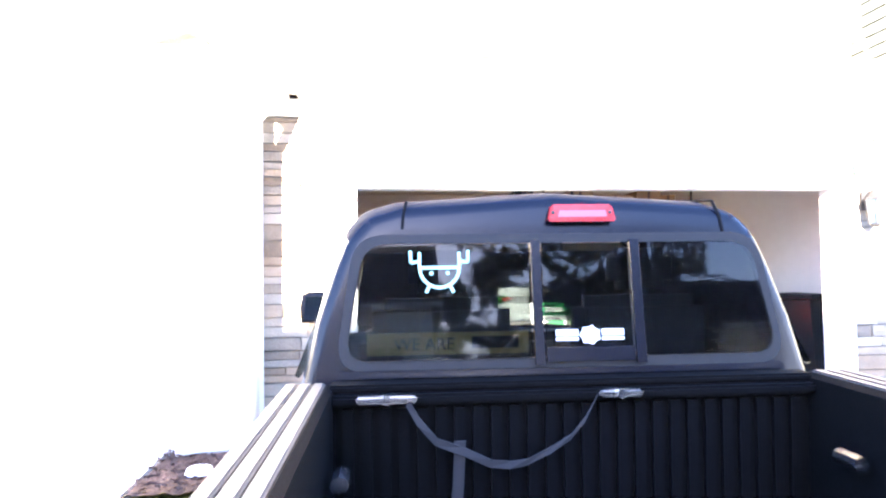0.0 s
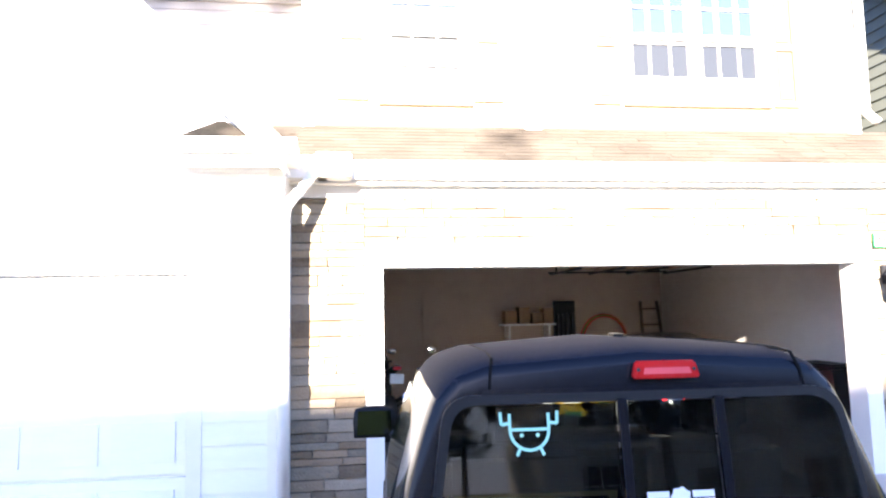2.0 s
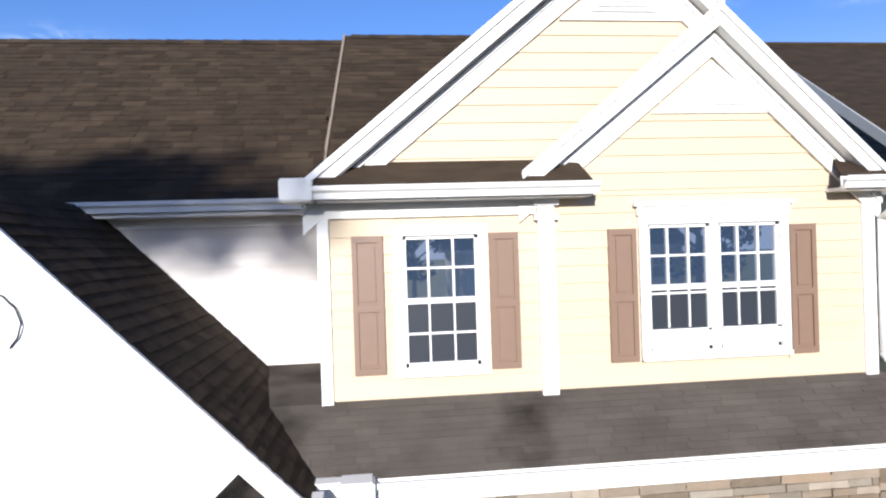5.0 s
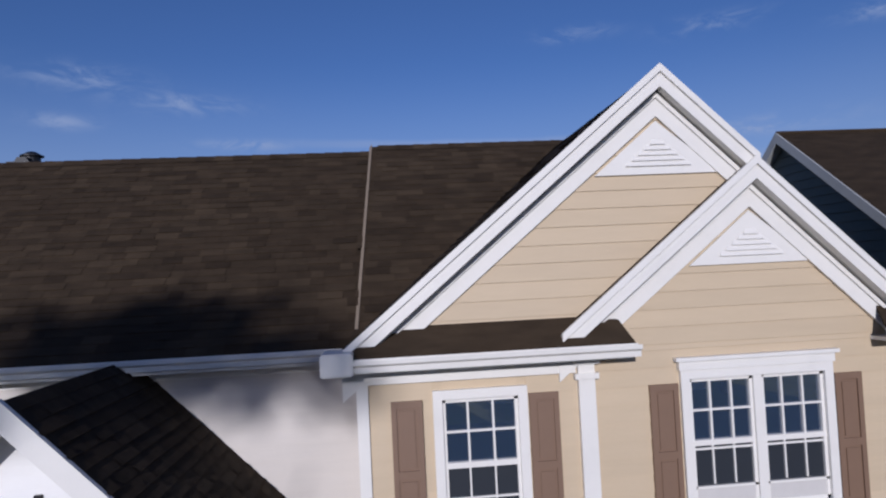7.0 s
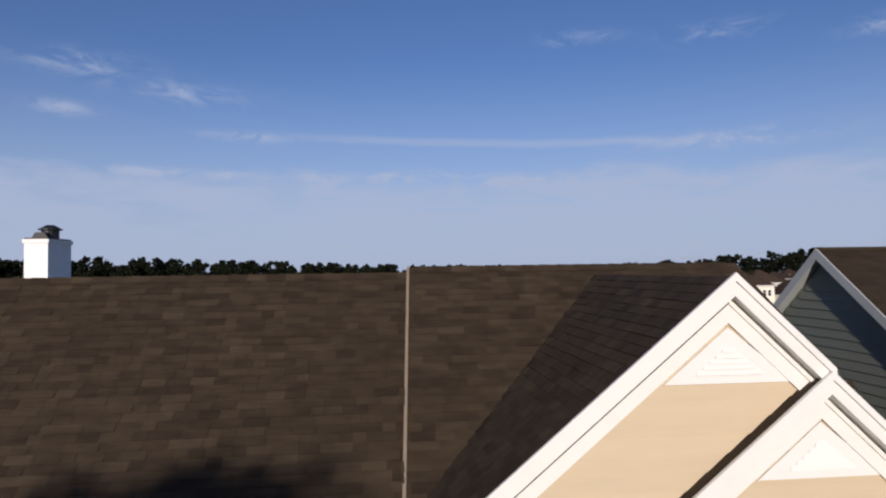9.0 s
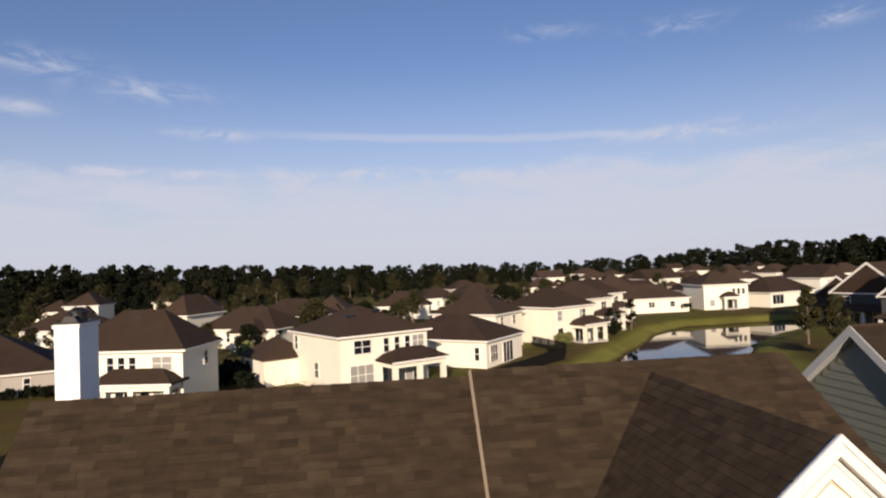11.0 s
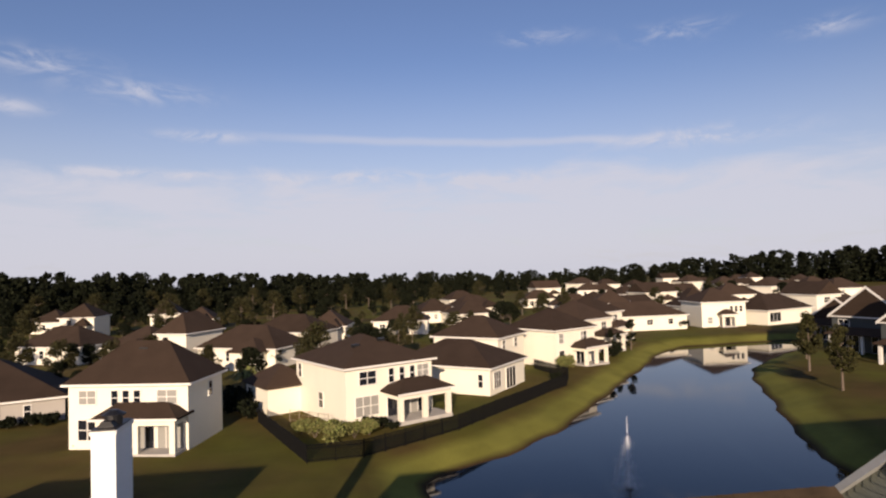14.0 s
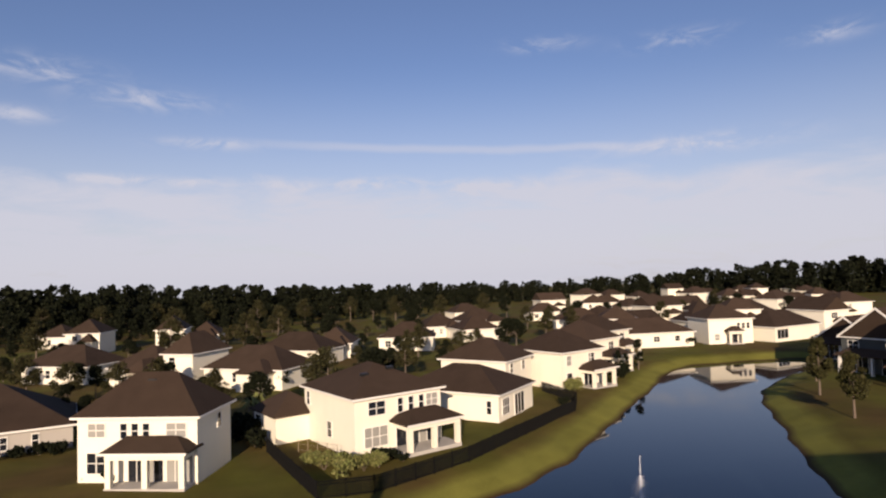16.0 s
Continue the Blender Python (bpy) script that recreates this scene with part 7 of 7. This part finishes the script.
for ye in (NYF - 0.30, NYB + 0.30):
    kn = (NRZ - NE) / (NRY - NYF) if ye < NRY else (NRZ - NE) / (NYB - NRY)
    ze = NE - 0.30 * kn
    bm = BM()
    slab(bm, [(NX - 0.20, ye, ze), (17.3, ye, ze), (17.3, NRY, NRZ), (NX - 0.20, NRY, NRZ)], (0, 0, -0.12))
    nb_roof = part("roof", bm, M["shingle"], nb)
    bm = BM()
    slab(bm, [(NX - 0.225, ye, ze + 0.03), (NX - 0.225, NRY, NRZ + 0.03), (NX - 0.225, NRY, NRZ - 0.19), (NX - 0.225, ye, ze - 0.17)], (0.03, 0, 0))
    part("rake_board", bm, M["grey_trim"], nb, "pale grey rake board")
    bm = BM()
    slab(bm, [(NX - 0.195, ye, ze - 0.14), (NX - 0.195, NRY, NRZ - 0.16), (NX, NRY, NRZ - 0.16), (NX, ye, ze - 0.14)], (0, 0, 0.015))
    part("soffit", bm, M["grey_trim"], nb)
    part("fascia", box(BM(), NX - 0.19, 17.3, min(ye, ye + math.copysign(0.03, NRY - ye)) - 0.03, max(ye, ye + math.copysign(0.03, NRY - ye)) - 0.03, ze - 0.20, ze + 0.01), M["grey_trim"], nb)
part("ridge_cap", rod(BM(), (NX - 0.20, NRY, NRZ + 0.01), (17.3, NRY, NRZ + 0.01), 0.05, 6), M["shingle"], nb)
z = -0.1
while z < NRZ - 0.35:
    t_ = z + 0.185
    ya, yb = (NYF, NYB) if t_ <= NE else (NYF + (t_ - NE) / (NRZ - 0.18 - NE) * (NRY - NYF), NYB - (t_ - NE) / (NRZ - 0.18 - NE) * (NYB - NRY))
    bm = BM()
    slab(bm, [(NX, ya, z), (NX - 0.024, ya, z + 0.004), (NX - 0.004, ya, t_), (NX, ya, t_)], (0, yb - ya, 0))
    part("siding_board", bm, M["green_siding"], nb)
    z = t_


# ---- across the street, behind the camera: houses and trees that shade the drive and show in the panes ----
for x, y, w, d, e, r, lab in ((0.9, -27.0, 15.6, 10.0, 6.5, 4.05, "two-storey house across the street with a long gabled roof"), (-18.3, -27.0, 13.0, 10.0, 5.6, 3.0, "pale two-storey house across the street beside a pine"),
                              (17.2, -27.0, 12.5, 10.0, 5.4, 3.0, "pale house across the street under tall trees")):
    h = far_house(lab, x, y, 180, w, d, e, r, gable=True, group="houses across the street", land=NEAR)
    add_windows(h, [(0, 1.2, 0.9, 1.4, 1.4, 2, 0.5), (0, w - 2.8, 0.9, 1.4, 1.4, 2, 0.2)] + ([(0, 1.2, 3.7, 1.3, 1.3, 2, 0.5), (0, w / 2 - 0.7, 3.7, 1.3, 1.3, 2, 0.2), (0, w - 2.8, 3.7, 1.3, 1.3, 2, 0.4)] if e > 4 else []), w, d)
    part("front_door", box(BM(), w / 2 - 0.5, w / 2 + 0.5, -0.06, 0.0, 0.0, 2.1), M["shutter"], h)
street_tree = tree("broad street tree with an open dark crown", 9.5, 2.6, leaf_mid, 22, 150, 0.16, 0.3, group="street trees")
street_tree.matrix_world = pose(8.3, -24.0, -0.48)
plant(street_tree, 10.0, -27.5, 70, 1.15, NEAR)
plant(street_tree, 2.7, -40.0, 200, 1.1, NEAR)
plant(street_tree, 17.6, -26.0, 20, 1.2, NEAR)
plant(street_tree, -42.7, -27.0, 20, 1.2, NEAR)
for x, y, turn, k in ((6.0, -41.0, 40, 1.75), (12.8, -43.0, 160, 1.65), (-23.1, -42.0, 280, 1.75), (-29.8, -40.0, 10, 1.6)):
    plant(street_tree, x, y, turn, k, NEAR)
# unseen pine, added so its flat crown shades the main roof above the eave
shade_pine = tree("unseen tall pine added behind the street, its high thin crown shaped to cast shade", 18.5, 3.4, leaf_dark, 30, 30, 0.18, 0.935, group="street trees", girth=0.008, puffs=0.5)
shade_pine.matrix_world = pose(-12.2, -40.0, -0.48)
plant(shade_pine, 10.4, -45.0, 60, 0.9, NEAR)
plant(shade_pine, 18.9, -42.0, 250, 0.95, NEAR)
# the row of houses along this side of the street; their shade lies over the back lawns
for x, y, w, d, e, r in ((-29.5, 3.0, 13.0, 10.0, 6.0, 3.3), (-47.0, 2.0, 13.0, 10.0, 6.0, 3.2), (19.5, 0.4, 13.5, 9.8, 6.2, 4.2), (33.5, 0.4, 13.5, 9.8, 6.4, 4.8), (47.5, 0.4, 13.5, 9.8, 6.4, 4.8)):
    h = far_house("two-storey house with a brown gabled roof along the street", x, y, 0, w, d, e, r, gable=True, group="houses along the street", base=-0.2, land=NEAR)
    add_windows(h, [(0, 1.2, 3.7, 1.3, 1.3, 2, 0.5), (0, w - 2.8, 3.7, 1.3, 1.3, 2, 0.4)], w, d)
    part("front_door", box(BM(), w / 2 - 0.5, w / 2 + 0.5, -0.06, 0.0, 0.0, 2.1), M["shutter"], h)


# ---- planting bed and lawn strip by the garage ----
bm = BM()
nx_, ny_ = 24, 22
grid = [[bm.verts.new((-1.52 + 1.40 * i / nx_, -1.60 + 1.64 * j / ny_, -0.125 + 0.03 * noise.noise((i * 0.7, j * 0.7, 3)) + (0.02 if 0 < i < nx_ else -0.02))) for i in range(nx_ + 1)] for j in range(ny_ + 1)]
for j in range(ny_):
    for i in range(nx_):
        bm.faces.new((grid[j][i], grid[j][i + 1], grid[j + 1][i + 1], grid[j + 1][i]))
bed = solid("mulch_bed", bm, M["mulch"], "dark bark mulch bed beside the garage", "flower bed", kind="structure")
n = 1500
c = np.stack([rng.uniform(-1.5, -0.15, n), rng.uniform(-1.58, 0.0, n), rng.uniform(-0.105, -0.08, n)], 1)
d = rng.normal(size=(n, 3)) * np.array([1, 1, 0.35])
d /= np.linalg.norm(d, axis=1)[:, None]
e = np.cross(d, rng.normal(size=(n, 3)))
e /= np.linalg.norm(e, axis=1)[:, None]
L_c, W_c = rng.uniform(0.012, 0.035, (n, 1)), rng.uniform(0.004, 0.010, (n, 1))
v = np.stack([c - d * L_c - e * W_c, c + d * L_c - e * W_c, c + d * L_c + e * W_c, c - d * L_c + e * W_c], 1).reshape(-1, 3)
tagged(new("bark_chips", card_mesh("bark_chips", v, np.arange(4 * n).reshape(-1, 4), M["mulch"])), "scattered bark chips on the bed", "mulch", kind="stuff")
n = 12000
c = np.stack([rng.uniform(-1.5, -0.16, n), rng.uniform(-3.6, -1.56, n), np.full(n, -0.21)], 1)
c[:, 2] += 0.02 * c[:, 1]
h = rng.uniform(0.05, 0.11, (n, 1))
t = np.concatenate([rng.normal(size=(n, 2)) * 0.02, h], 1)
a = rng.uniform(0, math.tau, n)
w = np.stack([np.cos(a), np.sin(a), np.zeros(n)], 1) * 0.004
v = np.stack([c - w, c + w, c + t], 1).reshape(-1, 3)
turf = mat("turf", (0.075, 0.13, 0.030), 0.8, var=0.25, scale=3, bump=0, spread=0.4, tint=(0.12, 0.15, 0.045), spec=0.2)
tagged(new("grass", card_mesh("grass", v, np.arange(3 * n).reshape(-1, 3), turf)), "short green grass strip between the drives", "grass", kind="stuff")


# ---- lap siding, board by board ----
def siding(parent, material, y, z_lo, z_hi, left, right, holes=(), step=0.19):
    z = z_lo
    while z < z_hi - 0.02:
        t_ = min(z + step, z_hi)
        spans = [(left(z), right(z), left(t_), right(t_))]
        for hx0, hx1, hz0, hz1 in holes:
            if hz0 < t_ - 0.01 and hz1 > z + 0.01:
                nxt = []
                for a0, b0, a1, b1 in spans:
                    if hx0 > a0 + 0.02:
                        nxt.append((a0, min(b0, hx0), a1, min(b1, hx0)))
                    if hx1 < b0 - 0.02:
                        nxt.append((max(a0, hx1), b0, max(a1, hx1), b1))
                spans = nxt
        for a0, b0, a1, b1 in spans:
            if b0 - a0 < 0.03:
                continue
            a1, b1 = min(a1, b1), max(a1, b1)
            bm = BM()
            vs = [bm.verts.new(p) for p in ((a0, y - 0.020, z), (b0, y - 0.020, z), (b1, y - 0.006, t_ - 0.002), (a1, y - 0.006, t_ - 0.002), (a0, y, z), (b0, y, z), (b1, y, t_ - 0.002), (a1, y, t_ - 0.002))]
            for f in ((0, 1, 2, 3), (4, 5, 1, 0), (5, 6, 2, 1), (7, 4, 0, 3), (3, 2, 6, 7)):
                bm.faces.new([vs[i] for i in f])
            part("siding_board", bm, material, parent)
        z += step


fr = 0.10
HOLES = [(W1[0] - fr, W1[1] + fr, W1[2] - fr, W1[3] + fr), (W2[0] - fr, W2[1] + fr, W2[2] - fr, W2[3] + fr)]
siding(bay_walls[0], M["tan_siding"], YU + 0.02, 3.50, 5.84, lambda z: XL + 0.08, lambda z: XR - 0.1, HOLES)
siding(gable_wall, M["tan_siding"], YU + 0.02, 5.84, 8.46, lambda z: max(XL + 0.02, APEX1[0] - (APEX1[1] - 0.30 - z) / KL1), lambda z: min(XR - 0.05, APEX1[0] + (APEX1[1] - 0.30 - z) / KR))
siding(main_wall[0], M["cream_siding"], YM + 0.02, 3.40, 5.62, lambda z: -7.4, lambda z: XL - 0.02)
siding(wing_gable, M["white_wall"], -0.48, 3.20, 5.50, lambda z: WING_X - (WING_Z - 0.3 - z) / WK, lambda z: WING_X + (WING_Z - 0.3 - z) / WK)
siding(wing_walls[-1], M["white_wall"], -0.48, -0.12, 3.10, lambda z: -5.7, lambda z: WING_R - 0.10, [(DOOR[0] - 0.12, DOOR[1] + 0.12, -0.3, 2.18)])
parts("corner_board", [(WING_R - 0.11, WING_R + 0.012, -0.515, -0.48, -0.1, 2.95), (WING_R, WING_R + 0.015, -0.48, -0.02, -0.1, 2.92)], M["white_trim"])


# ---- stone veneer, stone by stone ----
stone_rng = random.Random(11)
stone_meshes = []
for i in range(10):
    bm = BM()
    box(bm, -0.5, 0.5, -0.5, 0.5, -0.5, 0.5)
    bmesh.ops.subdivide_edges(bm, edges=bm.edges[:], cuts=1)
    for v_ in bm.verts:
        v_.co.x += stone_rng.uniform(-0.018, 0.018)
        v_.co.z += stone_rng.uniform(-0.035, 0.035)
        if v_.co.y < -0.4:
            edge_ = max(abs(v_.co.x), abs(v_.co.z)) > 0.4
            v_.co.y += stone_rng.uniform(0.12, 0.30) if edge_ else stone_rng.uniform(-0.12, 0.10)
    stone_meshes.append(finish(bm, "stone", M["stone"]))


def lay_stones(x0, x1, z0_, z1, parent):
    z = z0_
    while z < z1 - 0.03:
        h = min(stone_rng.choice((0.07, 0.085, 0.10, 0.12, 0.15)), z1 - z)
        if z1 - z - h < 0.04:
            h = z1 - z
        x = x0
        while x < x1 - 0.02:
            w = min(stone_rng.uniform(0.17, 0.60), x1 - x)
            if x1 - x - w < 0.08:
                w = x1 - x
            ob = new("stone", stone_rng.choice(stone_meshes))
            ob.parent = parent
            ob.matrix_basis = Matrix.Translation((x + w / 2, 0.005 + stone_rng.uniform(-0.012, 0.008), z + h / 2)) @ Matrix.Diagonal((w - 0.009, 0.06, h - 0.009, 1))
            x += w
        z += h


lay_stones(WING_R, -0.165, -0.18, 2.785, stone_wall[0])
lay_stones(5.045, 5.95, -0.18, 2.785, stone_wall[-1])
lay_stones(-0.165, 5.045, 2.315, 2.785, stone_wall[1])


# ---- shingles of the skirt roof, one by one, and the courses of the great roof ----
def shingle_mesh(name, w, l, t):
    bm = BM()
    vs = [bm.verts.new(p) for p in ((0, 0, 0.001), (w, 0, 0.001), (w, 0, t), (0, 0, t), (w, l, 0.002), (0, l, 0.002))]
    bm.faces.new((vs[0], vs[1], vs[2], vs[3]))
    bm.faces.new((vs[3], vs[2], vs[4], vs[5]))
    bm.faces.new((vs[1], vs[4], vs[2]))
    bm.faces.new((vs[0], vs[3], vs[5]))
    return finish(bm, name, M["shingle_grey"])


sk_rng = random.Random(5)
sk = [shingle_mesh("shingle", w, 0.11, t) for w, t in ((0.32, 0.011), (0.25, 0.008), (0.42, 0.013))]
wd = (0.324, 0.254, 0.424)
ang = math.atan2(0.56, YU + 0.16)
for r in range(11):
    x = -1.45 + 0.06 * r + sk_rng.uniform(0, 0.2)
    while x < 6.0:
        k = sk_rng.randrange(3)
        ob = new("shingle", sk[k])
        ob.parent = pent
        ob.matrix_basis = Matrix.Translation((x, -0.17 + r * 0.0815 * math.cos(ang), 3.099 + r * 0.0815 * math.sin(ang))) @ Matrix.Rotation(ang, 4, "X")
        x += wd[k]


def courses(name, o, u, v, length, height, parent, keep=None, exposure=0.145, material=None, label=""):
    """Rows of overlapping shingles over a roof plane: origin, unit vectors along the eave and up the slope."""
    o, u, v = np.array(o, float), np.array(u, float), np.array(v, float)
    u /= np.linalg.norm(u)
    v /= np.linalg.norm(v)
    nrm = np.cross(u, v)
    nrm *= np.sign(nrm[2])
    verts = []
    r = 0
    while r * exposure < height:
        a = -rng.uniform(0, 0.3)
        while a < length:
            w_ = rng.choice([0.18, 0.26, 0.33, 0.42])
            b = min(a + w_, length)
            s0, s1 = r * exposure, min((r + 1) * exposure + 0.01, height)
            mid = o + u * (max(a, 0) + b) / 2 + v * (s0 + s1) / 2
            if b > 0.02 and (keep is None or keep(mid)):
                t_ = rng.choice([0.008, 0.012, 0.018])
                a_ = max(a, 0)
                p0, p1 = o + u * a_ + v * s0, o + u * (b - 0.004) + v * s0
                q0, q1 = o + u * a_ + v * s1, o + u * (b - 0.004) + v * s1
                verts.append([p0 + nrm * 0.002, p1 + nrm * 0.002, p1 + nrm * t_, p0 + nrm * t_, q1 + nrm * 0.003, q0 + nrm * 0.003])
            a += w_
        r += 1
    vv = np.array(verts)
    k_ = np.arange(len(vv))[:, None] * 6
    faces = np.concatenate([k_ + np.array(q) for q in ((0, 1, 2, 3), (3, 2, 4, 5))])
    ob = new(name, card_mesh(name, vv.reshape(-1, 3), faces, material or M["shingle"]))
    ob.parent = parent
    return tagged(ob, label, kind="stuff")


sl = math.hypot(YRIDGE - YE, ZRIDGE - ZE)
step_x = lambda p: LO[0] + (HI[0] - LO[0]) * (p[1] - YE) / (YRIDGE - YE)
courses("shingle_course", (RX0, YE, ZE), (1, 0, 0), (0, YRIDGE - YE, ZRIDGE - ZE), HI[0] - RX0, sl, roof_main, lambda p: p[0] < step_x(p) - 0.05, label="courses of brown shingles")
courses("shingle_course", (LO[0], YE, ZE + 0.1), (1, 0, 0), (0, YRIDGE - YE, ZRIDGE - ZE), RXE - LO[0], sl, roof_right, lambda p: step_x(p) + 0.05 < p[0] < RXE - 0.1 - (RXE - RX1) * (p[1] - YE) / (YRIDGE - YE) and p[2] > z0(p[0], APEX1) - 0.02, label="courses of brown shingles")
gl = [o_ for o_ in house.children if o_.name.startswith("gable_roof")]
courses("shingle_course", (-0.98, RY + 4.4, z0(-0.98, APEX1)), (0, -1, 0), (APEX1[0] + 0.98, 0, APEX1[1] - z0(-0.98, APEX1)), 4.4, math.hypot(APEX1[0] + 0.98, APEX1[1] - z0(-0.98, APEX1)), gl[0],
        lambda p: p[2] > ZE + 0.08 + (p[1] - YE) * (ZRIDGE - ZE) / (YRIDGE - YE), label="courses of brown shingles")
wr = [o_ for o_ in house.children if o_.name.startswith("wing_roof")]
courses("shingle_course", (-0.80, -0.78, wz(-0.80)), (0, 1, 0), (WING_X + 0.80, 0, WING_Z - wz(-0.80)), 2.52, math.hypot(WING_X + 0.80, WING_Z - wz(-0.80)), wr[0], label="courses of brown shingles")
for i in range(44):
    x = RX0 + i * 0.31
    zt = ZRIDGE + (0.10 if x > HI[0] - 0.15 else 0.0)
    bm = BM()
    vs = [bm.verts.new(p) for p in ((x, YRIDGE - 0.13, zt - 0.085), (x + 0.33, YRIDGE - 0.13, zt - 0.093), (x + 0.33, YRIDGE, zt + 0.016), (x, YRIDGE, zt + 0.026), (x, YRIDGE + 0.13, zt - 0.085), (x + 0.33, YRIDGE + 0.13, zt - 0.093))]
    bm.faces.new((vs[0], vs[1], vs[2], vs[3]))
    bm.faces.new((vs[3], vs[2], vs[5], vs[4]))
    if x + 0.33 < RX1:
        part("ridge_shingle", bm, M["shingle"], roof_main)
    else:
        bm.free()
